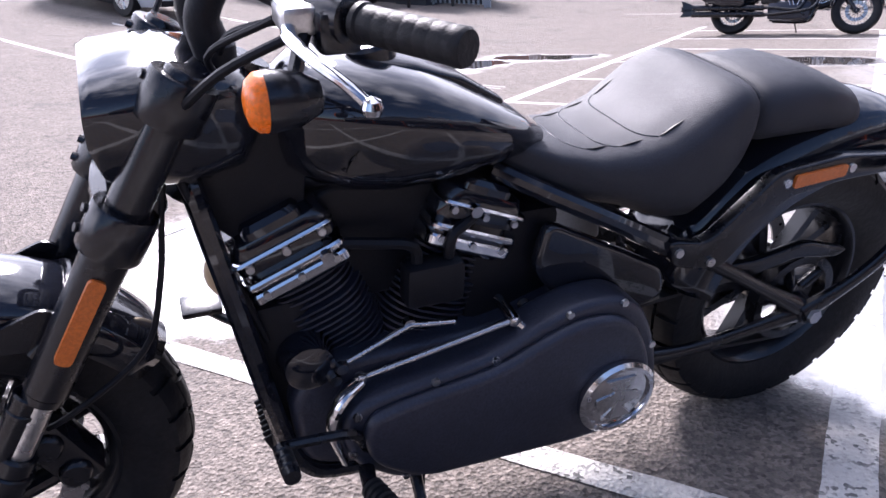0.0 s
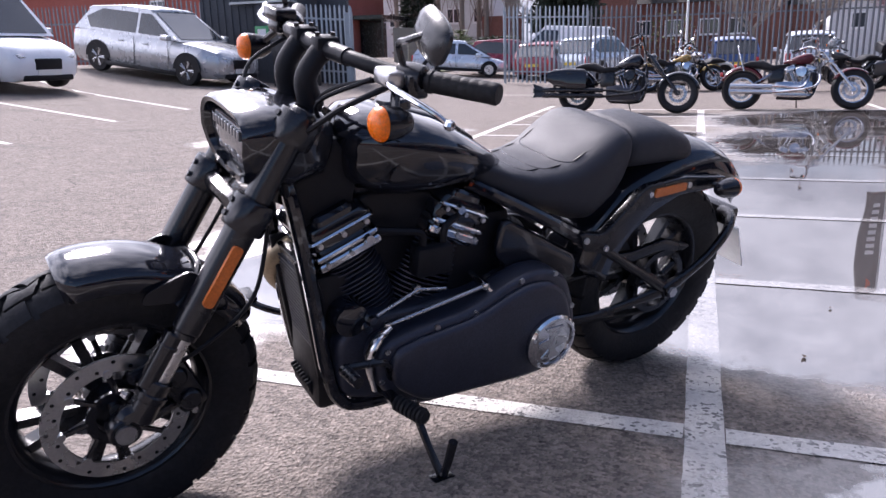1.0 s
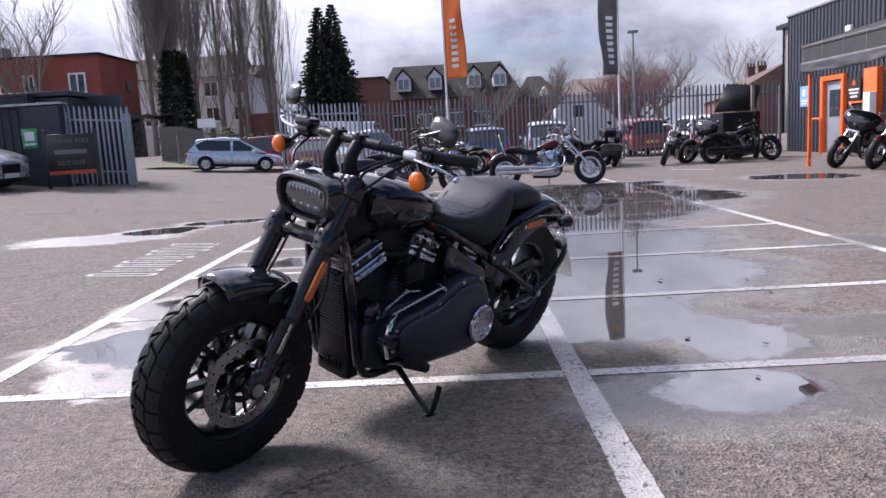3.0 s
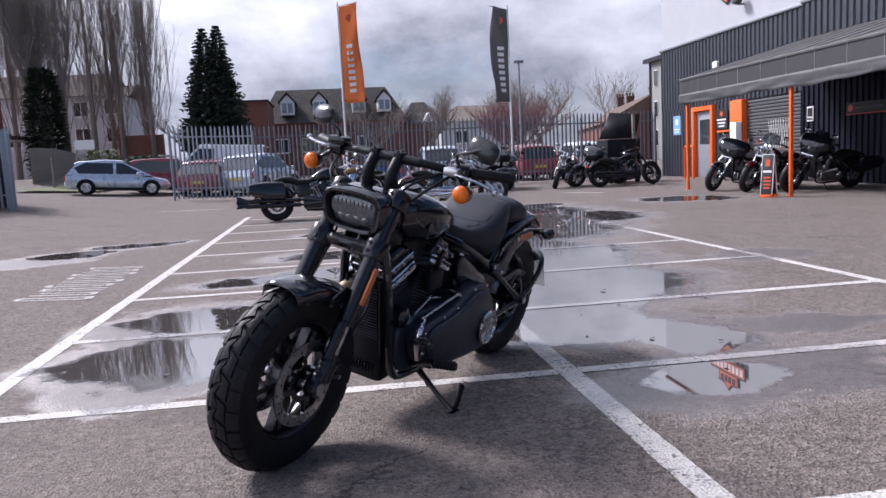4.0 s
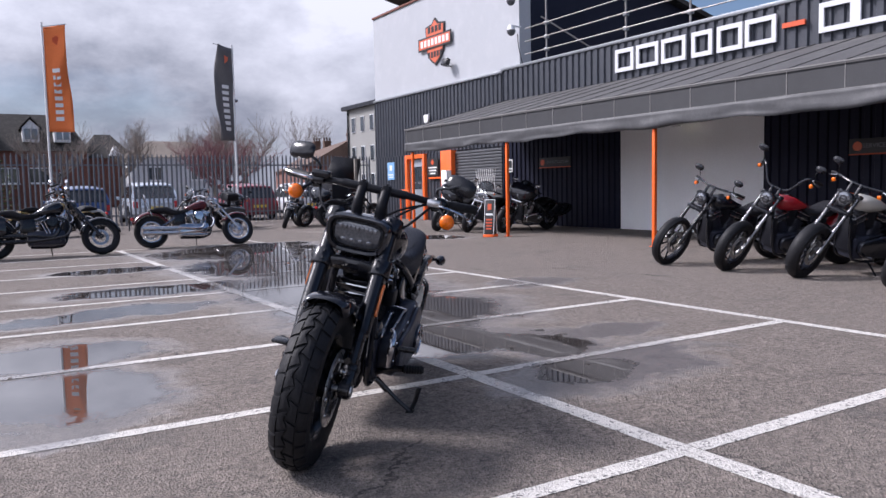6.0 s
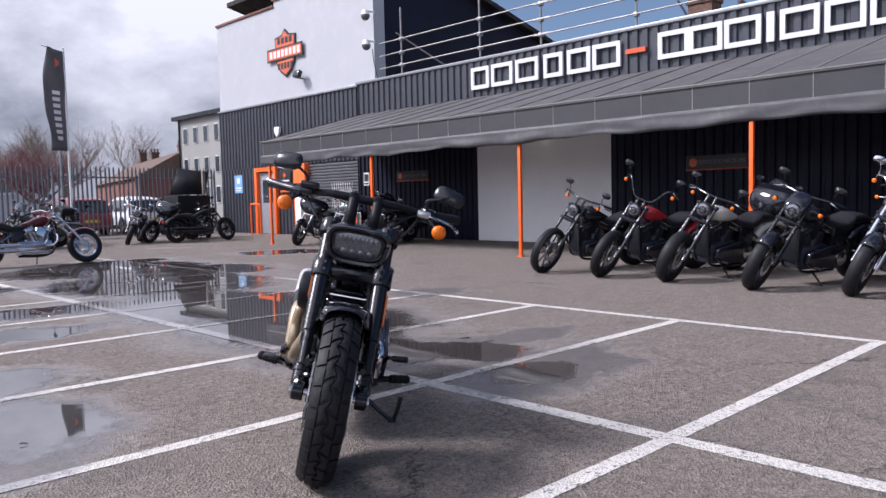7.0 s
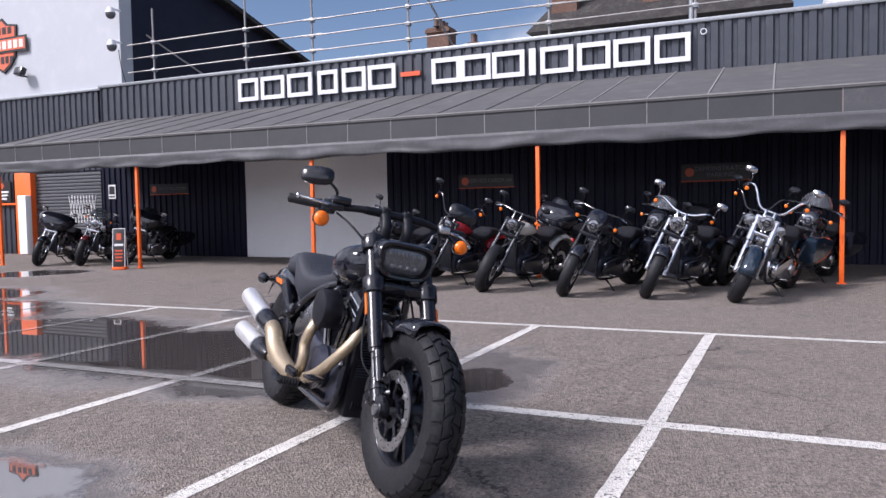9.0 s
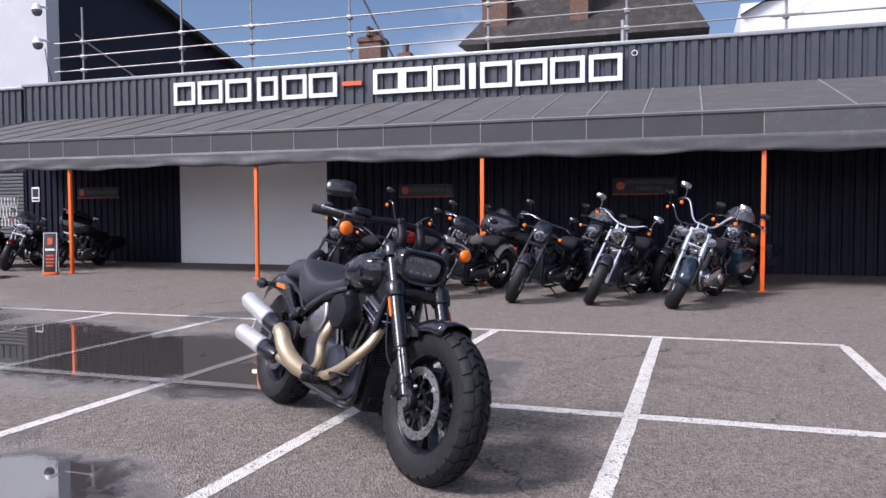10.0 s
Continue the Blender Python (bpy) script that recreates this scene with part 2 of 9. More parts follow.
    nt.links.new(math_node(nt, "MULTIPLY_ADD", film, 3.0, 1.5), b.inputs["IOR"])
    bn = nt.nodes.new("ShaderNodeBump")
    bn.inputs["Distance"].default_value = 0.013 if not paint else 0.007
    h = math_node(nt, "MULTIPLY_ADD", agg.outputs["Distance"], 1.0, stones)
    nt.links.new(h, bn.inputs["Height"])
    nt.links.new(math_node(nt, "MULTIPLY", math_node(nt, "MULTIPLY_ADD", damp, -0.68, 0.8), math_node(nt, "SUBTRACT", 1.0, water)), bn.inputs["Strength"])
    nt.links.new(bn.outputs[0], b.inputs["Normal"])
    return m


ASPHALT = ground_material("asphalt", False)
PAINT = ground_material("worn road paint", True)
GLOSS_BLACK = surface("gloss black paint", (0.009, 0.010, 0.015), 0.12, 0.0, 0.1, 300, 8, 0, 1.0)
SATIN_BLACK = surface("satin black metal", (0.006, 0.0065, 0.010), 0.24, 0.0, 0.2, 200, 9, 0.03)
MATT_BLACK = surface("matt black plastic", (0.008, 0.0085, 0.012), 0.46, 0.0, 0.2, 250, 12, 0.1)
ENGINE = surface("black engine finish", (0.030, 0.033, 0.050), 0.36, 0.2, 0.25, 220, 12, 0.12)
# darker copy of the seat vinyl: canopy shade is put into its colour
SEAT_DARK = surface("shade-darkened black seat vinyl", (0.014, 0.014, 0.017), 0.55, 0.0, 0.15, 420, 10, 0.2)
VINYL = surface("black seat vinyl", (0.034, 0.036, 0.045), 0.50, 0.0, 0.15, 420, 10, 0.25)
RUBBER = surface("tyre rubber", (0.0125, 0.0127, 0.015), 0.55, 0.0, 0.25, 90, 14, 0.15, 0, (0.035, 0.033, 0.033), 0.3)
DARK_CHROME = surface("dark polished steel", (0.13, 0.13, 0.135), 0.24, 1.0, 0.1, 60, 6)
CHROME = surface("chrome", (0.62, 0.62, 0.64), 0.10, 1.0, 0.05, 60, 6)
STEEL = surface("brushed steel", (0.55, 0.55, 0.56), 0.30, 1.0, 0.1, 180, 8, 0.05)
BRUSHED = surface("brushed silver muffler", (0.72, 0.72, 0.73), 0.36, 0.7, 0.08, 260, 9, 0.06)
BRONZE = surface("bronze exhaust coating", (0.42, 0.34, 0.235), 0.42, 0.75, 0.15, 160, 7, 0.05)
LED_CELL = surface("dim reflector cell", (0.15, 0.155, 0.17), 0.2, 0.5, 0.25, 45, 10, 0, 0.6)
AMBER = surface("amber lens", (0.80, 0.155, 0.0), 0.30, 0.0, 0.25, 220, 30, 0.1, 0.0)
REFLECTOR = surface("orange reflector", (0.58, 0.14, 0.018), 0.3, 0.0, 0.2, 200, 9, 0.2)
RED_LENS = surface("red lens", (0.45, 0.02, 0.02), 0.2, 0.0, 0.1, 80, 6, 0, 0.5)
LENS = surface("clear lamp lens", (0.22, 0.23, 0.25), 0.12, 0.75, 0.25, 45, 10, 0, 1.0)
DARK_LENS = surface("dark smoked lens", (0.08, 0.085, 0.095), 0.10, 0.0, 0.35, 90, 25, 0, 1.0)
ORANGE = surface("orange painted steel", (0.86, 0.135, 0.015), 0.45, 0.0, 0.1, 60, 3, 0.05, 0, (0.35, 0.07, 0.02), 0.15)
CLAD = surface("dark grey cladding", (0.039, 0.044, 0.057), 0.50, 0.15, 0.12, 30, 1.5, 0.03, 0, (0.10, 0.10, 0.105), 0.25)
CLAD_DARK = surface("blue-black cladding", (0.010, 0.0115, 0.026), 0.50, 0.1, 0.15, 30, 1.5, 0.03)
FELT = surface("grey canopy roof sheet", (0.066, 0.064, 0.065), 0.76, 0.0, 0.12, 50, 1.2, 0.08, 0, (0.18, 0.18, 0.17), 0.3)
CANOPY_FACE = surface("dark canopy panel", (0.030, 0.031, 0.035), 0.62, 0.0, 0.12, 50, 2.0, 0.05)
CANVAS = surface("grey canvas", (0.054, 0.055, 0.060), 0.62, 0.0, 0.15, 60, 2.5, 0.12, 0, (0.13, 0.13, 0.13), 0.3)
SEAM = surface("pale seam strip", (0.20, 0.195, 0.19), 0.7, 0, 0.15, 60, 5)
RENDER = surface("white render", (0.40, 0.415, 0.44), 0.75, 0.0, 0.05, 40, 0.8, 0.06, 0, (0.55, 0.56, 0.57), 0.25)
PANEL_WHITE = surface("white painted panel", (0.92, 0.92, 0.92), 0.55, 0.0, 0.03, 30, 0.8, 0.03, 0, (0.78, 0.78, 0.77), 0.2)
LETTER = surface("white sign letters", (0.62, 0.63, 0.66), 0.4, 0.0, 0.04, 30, 2)
SIGN_BLACK = surface("black sign board", (0.02, 0.02, 0.022), 0.45, 0.0, 0.1, 60, 3)
SIGN_WHITE = surface("white sign print", (0.75, 0.75, 0.75), 0.5, 0.0, 0.05, 60, 3)
SIGN_ORANGE = surface("orange sign print", (0.60, 0.085, 0.022), 0.5, 0.0, 0.08, 60, 3)
SIGN_GREY = surface("faint grey sign print", (0.16, 0.16, 0.17), 0.6, 0.0, 0.08, 60, 3)
SIGN_BLUE = surface("blue sign", (0.20, 0.40, 0.66), 0.45, 0, 0.08, 60, 3)
SIGN_GREEN = surface("green sign", (0.06, 0.30, 0.12), 0.45, 0, 0.08, 60, 3)
SHIELD = surface("orange-red shield", (0.62, 0.13, 0.06), 0.5, 0, 0.1, 40, 3)
GALV = surface("galvanised steel", (0.27, 0.285, 0.30), 0.45, 0.7, 0.15, 30, 5, 0.05, 0, (0.25, 0.25, 0.25), 0.25)
SCAFF = surface("scaffold tube", (0.24, 0.235, 0.23), 0.5, 0.5, 0.15, 30, 4, 0.05, 0, (0.45, 0.25, 0.2), 0.35)
FENCE_GREY = surface("grey fence steel", (0.155, 0.165, 0.185), 0.5, 0.3, 0.12, 30, 4, 0.04, 0, (0.14, 0.13, 0.12), 0.25, 0.15)
GATE_GREY = surface("pale gate steel", (0.30, 0.34, 0.38), 0.45, 0.3, 0.1, 30, 4, 0.04, 0, None, 0, 0.1)
SLATE = surface("slate roof", (0.036, 0.033, 0.032), 0.8, 0.0, 0.35, 9, 1.2, 0.3, 0, (0.12, 0.115, 0.10), 0.4)
ROOF_BROWN = surface("dark brown roof tiles", (0.042, 0.033, 0.028), 0.9, 0.0, 0.3, 9, 1.2, 0.2)
TILE_RED = surface("brown roof tiles", (0.135, 0.092, 0.075), 0.8, 0, 0.3, 9, 1.2, 0.3)
BRICK = surface("red brick", (0.17, 0.068, 0.050), 0.85, 0.0, 0.3, 14, 1.0, 0.2, 0, (0.16, 0.09, 0.07), 0.35)
RED_WALL = surface("red painted brick", (0.30, 0.075, 0.055), 0.8, 0.0, 0.18, 14, 0.8, 0.15, 0, (0.2, 0.07, 0.05), 0.3)
HOUSE_WHITE = surface("off-white house render", (0.62, 0.63, 0.65), 0.85, 0.0, 0.08, 8, 0.5, 0.1, 0, (0.42, 0.42, 0.42), 0.35)
GREY_RENDER = surface("grey-beige render", (0.27, 0.27, 0.26), 0.85, 0.0, 0.08, 8, 0.5, 0.1, 0, (0.28, 0.27, 0.25), 0.3)
FRAME_WHITE = surface("white window frame", (0.75, 0.76, 0.78), 0.5, 0, 0.05, 30, 3)
GLASS_DARK = surface("window glass", (0.035, 0.045, 0.055), 0.06, 0.0, 0.2, 3, 1.0, 0, 0.5)
CAR_GLASS = surface("tinted car glass", (0.025, 0.030, 0.036), 0.06, 0.0, 0.15, 5, 2, 0, 0.6)
CAR_SILVER = surface("silver car paint", (0.42, 0.435, 0.46), 0.28, 0.55, 0.04, 300, 3, 0, 0.8)
CAR_ICE = surface("pale silver car paint", (0.62, 0.68, 0.76), 0.28, 0.45, 0.04, 300, 3, 0, 0.8)
CAR_WHITE = surface("white car paint", (0.72, 0.74, 0.78), 0.3, 0.0, 0.04, 100, 3, 0, 0.8)
CAR_RED = surface("red car paint", (0.22, 0.02, 0.035), 0.3, 0.0, 0.06, 100, 3, 0, 0.8)
CAR_BLUE = surface("blue car paint", (0.025, 0.065, 0.20), 0.3, 0.0, 0.06, 100, 3, 0, 0.8)
MAROON = surface("maroon tank paint", (0.075, 0.008, 0.012), 0.14, 0.0, 0.1, 200, 5, 0, 1.0)
STACK = surface("sooty chimney brick", (0.125, 0.070, 0.050), 0.9, 0.0, 0.3, 14, 1.0, 0.2, 0, (0.09, 0.07, 0.06), 0.45)
BIKE_RED = surface("red tank paint", (0.30, 0.012, 0.018), 0.16, 0.0, 0.1, 200, 5, 0, 1.0)
BIKE_CREAM = surface("champagne tank paint", (0.52, 0.50, 0.45), 0.22, 0.1, 0.06, 200, 5, 0, 1.0)
BIKE_GREY = surface("gunmetal tank paint", (0.055, 0.060, 0.068), 0.16, 0.3, 0.1, 200, 5, 0, 1.0)
BIKE_BLUE = surface("navy tank paint", (0.012, 0.022, 0.036), 0.18, 0.2, 0.1, 200, 5, 0, 1.0)
BIKE_GOLD = surface("gold tank paint", (0.34, 0.23, 0.07), 0.2, 0.3, 0.1, 200, 5, 0, 1.0)
SCREEN = surface("smoked screen", (0.04, 0.045, 0.055), 0.08, 0, 0.1, 30, 3, 0, 0.8)
SCREEN_CLEAR = surface("clear screen", (0.28, 0.30, 0.33), 0.10, 0.0, 0.15, 30, 3, 0, 0.8)
LEAF_BROWN = surface("dead leaf", (0.045, 0.030, 0.020), 0.7, 0, 0.3, 60, 8)
BARK = surface("bare bark", (0.20, 0.175, 0.15), 0.9, 0, 0.3, 30, 3, 0.3)
TWIG = surface("bare twigs", (0.24, 0.205, 0.18), 0.9, 0, 0.25, 20, 3)
TWIG_RED = surface("reddish twigs", (0.22, 0.105, 0.11), 0.9, 0, 0.25, 20, 3)
NEEDLE = surface("dark conifer needles", (0.036, 0.048, 0.034), 0.85, 0, 0.5, 3, 1.0)
IVY = surface("ivy leaves", (0.03, 0.045, 0.025), 0.8, 0, 0.5, 4, 1.0)
SHRUB = surface("green shrub leaves", (0.075, 0.105, 0.025), 0.8, 0, 0.4, 4, 1.0)
GRASS = surface("verge grass", (0.09, 0.11, 0.035), 0.9, 0, 0.35, 12, 1.2, 0.2)
FLAG_ORANGE = surface("orange flag cloth", (0.82, 0.20, 0.05), 0.8, 0, 0.08, 60, 2.5)
FLAG_GREY = surface("charcoal flag cloth", (0.12, 0.115, 0.12), 0.8, 0, 0.1, 60, 2.5)
SHED = surface("blue-grey painted boards", (0.050, 0.056, 0.068), 0.6, 0, 0.15, 20, 2, 0.05)
WOOD = surface("weathered wood", (0.22, 0.20, 0.175), 0.85, 0, 0.25, 12, 2, 0.1)
SHUTTER = surface("grey roller shutter", (0.12, 0.125, 0.135), 0.45, 0.5, 0.1, 30, 2, 0.03)
PLATE = surface("number plate", (0.70, 0.70, 0.68), 0.4, 0, 0.05, 60, 4)
PLATE_Y = surface("yellow number plate", (0.70, 0.52, 0.06), 0.4, 0, 0.05, 60, 4)

for screen_mat, amount in ((SCREEN_CLEAR, 0.85), (SCREEN, 0.6)):
    shader = [n for n in screen_mat.node_tree.nodes if n.type == "BSDF_PRINCIPLED"][0]
    shader.inputs["Transmission Weight"].default_value = amount
    shader.inputs["IOR"].default_value = 1.1
WARM_GLOW, glow_tree, glow_shader = blank("warm wall lamp")
glow_shader.inputs["Base Color"].default_value = (0.9, 0.9, 0.7, 1)
glow_shader.inputs["Emission Color"].default_value = (1.0, 0.95, 0.55, 1)
glow_shader.inputs["Emission Strength"].default_value = 2.5
GLASS_BLUE = surface("sky-lit window glass", (0.16, 0.20, 0.26), 0.06, 0.0, 0.2, 3, 1.0, 0, 0.5)
ROOF_BUFF = surface("weathered buff roof", (0.20, 0.17, 0.145), 0.85, 0, 0.2, 9, 1.2, 0.2)
for dull in (MATT_BLACK, RUBBER, CLAD_DARK, SHED, VINYL, SEAT_DARK, SLATE, ROOF_BROWN, TILE_RED, ROOF_BUFF):
    shader = [n for n in dull.node_tree.nodes if n.type == "BSDF_PRINCIPLED"][0]
    shader.inputs["Specular IOR Level"].default_value = 0.2
for glossy in (GLOSS_BLACK, MAROON, BIKE_RED, BIKE_GREY, BIKE_BLUE):
    shader = [n for n in glossy.node_tree.nodes if n.type == "BSDF_PRINCIPLED"][0]
    shader.inputs["Specular IOR Level"].default_value = 0.1

# ---- building helpers ----
def finish(bm, name, material, smooth=35):
    me = bpy.data.meshes.new(name)
    bmesh.ops.recalc_face_normals(bm, faces=bm.faces)
    bm.to_mesh(me)
    bm.free()
    if material:
        me.materials.append(material)
    if smooth:
        me.polygons.foreach_set("use_smooth", [True] * len(me.polygons))
        me.set_sharp_from_angle(angle=radians(smooth))
    return me


def part(name, bm, material, parent, label="", smooth=35):
    ob = new(name, finish(bm, name, material, smooth) if isinstance(bm, bmesh.types.BMesh) else bm)
    if parent.parent is not None and parent.parent.parent is not None:
        parent = parent.parent
    ob.parent = parent
    return tagged(ob, label)


# the buildings, fences and trees round the bays are laid out in site units of 0.958 m
SITE = Matrix.Translation((-0.06, -0.06, 0)) @ Matrix.Scale(0.958, 4)


def farther(k, dx):
    """Site layout set k times as far from the bays, and as much larger."""
    c = Vector((-0.7, -1.9, 1.03))
    return Matrix.Translation(c + Vector((dx, 0, 0))) @ Matrix.Scale(k, 4) @ Matrix.Translation(-c) @ SITE


FAR_WHITE, FAR_RED, FAR_DORMER = farther(1.6, -3.3), farther(1.5, -3.2), farther(1.3, 0.0)


def empty(name, m, label, category, group="", kind="", site=True):
    ob = new(name)
    ob.empty_display_size = 0.1
    ob.matrix_world = (SITE if site is True else site) @ m if site else m
    return tagged(ob, label, category, group, kind)


def solid(name, bm, material, label, category, group="", kind="", site=True, smooth=35):
    ob = new(name, finish(bm, name, material, smooth))
    if site:
        ob.matrix_world = SITE if site is True else site
    return tagged(ob, label, category, group, kind)


def mesh():
    return bmesh.new()


def add_faces(bm, verts, faces, m=None):
    vs = [bm.verts.new((m @ Vector(v)) if m is not None else v) for v in verts]
    for f in faces:
        try:
            bm.faces.new([vs[i] for i in f])
        except ValueError:
            pass
    return vs


BOX_F = [(0, 3, 2, 1), (4, 5, 6, 7), (0, 1, 5, 4), (1, 2, 6, 5), (2, 3, 7, 6), (3, 0, 4, 7)]


def box(bm, x0, x1, y0, y1, z0, z1, m=None, bevel=0.0):
    if bevel:
        b2 = mesh()
        add_faces(b2, [(x0, y0, z0), (x1, y0, z0), (x1, y1, z0), (x0, y1, z0), (x0, y0, z1), (x1, y0, z1), (x1, y1, z1), (x0, y1, z1)], BOX_F)
        bmesh.ops.bevel(b2, geom=b2.edges[:], offset=bevel, segments=2, profile=0.5, affect="EDGES")
        b2.verts.index_update()
        add_faces(bm, [v.co.copy() for v in b2.verts], [[v.index for v in f.verts] for f in b2.faces], m)
        b2.free()
        return
    add_faces(bm, [(x0, y0, z0), (x1, y0, z0), (x1, y1, z0), (x0, y1, z0), (x0, y0, z1), (x1, y0, z1), (x1, y1, z1), (x0, y1, z1)], BOX_F, m)


def axis_frame(p0, p1):
    d = (Vector(p1) - Vector(p0))
    q = d.to_track_quat("Z", "Y").to_matrix().to_4x4()
    return Matrix.Translation(p0) @ q, d.length


def lathe(bm, profile, m=None, segs=24, close=False):
    """Turn a profile of (radius, height) about z. close: the profile is a ring."""
    rings = []
    for r, h in profile:
        ring = []
        for i in range(segs):
            a = 2 * math.pi * i / segs
            v = Vector((r * math.cos(a), r * math.sin(a), h))
            ring.append(bm.verts.new((m @ v) if m is not None else v))
        rings.append(ring)
    n = len(rings)
    for k in range(n if close else n - 1):
        a, b = rings[k], rings[(k + 1) % n]
        for i in range(segs):
            j = (i + 1) % segs
            bm.faces.new((a[i], a[j], b[j], b[i]))
    if not close:
        if profile[0][0] > 1e-5:
            bm.faces.new(rings[0][::-1])
        if profile[-1][0] > 1e-5:
            bm.faces.new(rings[-1])


def rod(bm, p0, p1, r0, r1=None, segs=12, m=None, bevel=0.0):
    f, h = axis_frame(p0, p1)
    if m is not None:
        f = m @ f
    r1 = r0 if r1 is None else r1
    if bevel:
        lathe(bm, [(r0 - bevel, 0), (r0, bevel), (r1, h - bevel), (r1 - bevel, h)], f, segs)
    else:
        lathe(bm, [(r0, 0), (r1, h)], f, segs)


def spline(pts, steps=6):
    """Points on a smooth curve through pts."""
    p = [Vector(q) for q in pts]
    if len(p) < 3:
        return p
    p = [p[0] * 2 - p[1]] + p + [p[-1] * 2 - p[-2]]
    out = []
    for i in range(1, len(p) - 2):
        for s in range(steps):
            t = s / steps
            a, b, c, d = p[i - 1], p[i], p[i + 1], p[i + 2]
            out.append(0.5 * ((2 * b) + (c - a) * t + (2 * a - 5 * b + 4 * c - d) * t * t + (3 * b - a - 3 * c + d) * t ** 3))
    out.append(p[-2])
    return out


def tube(bm, pts, r, segs=8, steps=6, m=None, flat=1.0):
    """A pipe along a smooth curve; r is a number or one number a point given."""
    path = spline(pts, steps)
    n = len(path)
    rings, prev = [], None
    for i, p in enumerate(path):
        d = (path[min(i + 1, n - 1)] - path[max(i - 1, 0)]).normalized()
        if prev is None:
            side = d.cross(Vector((0, 0, 1)))
            if side.length < 1e-3:
                side = d.cross(Vector((0, 1, 0)))
        else:
            side = prev - d * prev.dot(d)
        side.normalize()
        prev = side
        up = side.cross(d)
        if isinstance(r, (list, tuple)):
            u = i / max(1, n - 1) * (len(r) - 1)
            k = min(int(u), len(r) - 2)
            rr = r[k] + (r[k + 1] - r[k]) * (u - k)
        else:
            rr = r
        ring = []
        for j in range(segs):
            a = 2 * math.pi * j / segs
            v = p + side * (rr * math.cos(a)) + up * (rr * flat * math.sin(a))
            ring.append(bm.verts.new((m @ v) if m is not None else v))
        rings.append(ring)
    for a, b in zip(rings, rings[1:]):
        for j in range(segs):
            k = (j + 1) % segs
            bm.faces.new((a[j], a[k], b[k], b[j]))
    bm.faces.new(rings[0][::-1])
    bm.faces.new(rings[-1])


def loft(bm, rings, caps=True, m=None, closed=True):
    """Skin through rings of equally many points."""
    made = [[bm.verts.new((m @ Vector(v)) if m is not None else v) for v in ring] for ring in rings]
    k = len(made[0])
    for a, b in zip(made, made[1:]):
        for j in range(k if closed else k - 1):
            i = (j + 1) % k
            bm.faces.new((a[j], a[i], b[i], b[j]))
    if caps and closed:
        bm.faces.new(made[0][::-1])
        bm.faces.new(made[-1])


def egg(x, zc, hw, up, down, n=20, power=2.4, yc=0.0, tuck=0.0):
    """A rounded cross-section in the plane x = const."""
    pts = []
    for i in range(n):
        a = 2 * math.pi * i / n
        c, s = math.cos(a), math.sin(a)
        y = hw * math.copysign(abs(c) ** (2 / power), c)
        h = up if s > 0 else down
        z = h * math.copysign(abs(s) ** (2 / power), s)
        if s < 0:
            y *= 1 - tuck * abs(s)
        pts.append((x, yc + y, zc + z))
    return pts


def plate(bm, outline, y0, y1, m=None, bevel=0.0):
    """An outline of (x, z) points, given thickness from y0 to y1."""
    b2 = mesh()
    n = len(outline)
    vs = [b2.verts.new((x, y0, z)) for x, z in outline] + [b2.verts.new((x, y1, z)) for x, z in outline]
    b2.faces.new(vs[:n][::-1])
    b2.faces.new(vs[n:])
    for i in range(n):
        j = (i + 1) % n
        b2.faces.new((vs[i], vs[j], vs[n + j], vs[n + i]))
    bmesh.ops.recalc_face_normals(b2, faces=b2.faces)
    if bevel:
        es = [e for e in b2.edges if abs(e.verts[0].co.y - e.verts[1].co.y) < 1e-6]
        bmesh.ops.bevel(b2, geom=es, offset=bevel, segments=3, profile=0.5, affect="EDGES")
    b2.verts.index_update()
    add_faces(bm, [v.co.copy() for v in b2.verts], [[v.index for v in f.verts] for f in b2.faces], m)
    b2.free()


def round_outline(pts, radius, n=5):
    """Round the corners of a 2D outline."""
    out = []
    k = len(pts)
    for i in range(k):
        a, b, c = Vector(pts[i - 1]), Vector(pts[i]), Vector(pts[(i + 1) % k])
        d1, d2 = (a - b), (c - b)
        r = min(radius, d1.length * 0.45, d2.length * 0.45)
        p, q = b + d1.normalized() * r, b + d2.normalized() * r
        for s in range(n + 1):
            t = s / n
            out.append(tuple(p * (1 - t) ** 2 + b * 2 * t * (1 - t) + q * t * t))
    return out


def rise(x, y):
    """Height of the yard, which climbs gently to the north-west."""
    u = -x - 5.0
    v = -x - 12.2
    return min(1.0, 0.07 * math.log1p(math.exp(min(u * 1.5, 50))) / 1.5 + 0.08 * math.log1p(math.exp(min(v * 2.5, 50))) / 2.5)

# ---- ground and markings ----
bm = mesh()
xs = [-700, -400, -200, -100, -60] + [-40 + 1.0 * i for i in range(81)] + [60, 100, 200, 400, 700]
ys = [-500, -200, -80, -40] + [-20 + 2.0 * i for i in range(41)] + [80, 120, 200, 400, 800]
grid = [[bm.verts.new((x, y, rise(x, y))) for y in ys] for x in xs]
for i in range(len(xs) - 1):
    for j in range(len(ys) - 1):
        bm.faces.new((grid[i][j], grid[i + 1][j], grid[i + 1][j + 1], grid[i][j + 1]))
solid("ground", bm, ASPHALT, "grey worn asphalt yard with shallow rain puddles", "ground", kind="structure", site=False)

road_rng = random.Random(4)


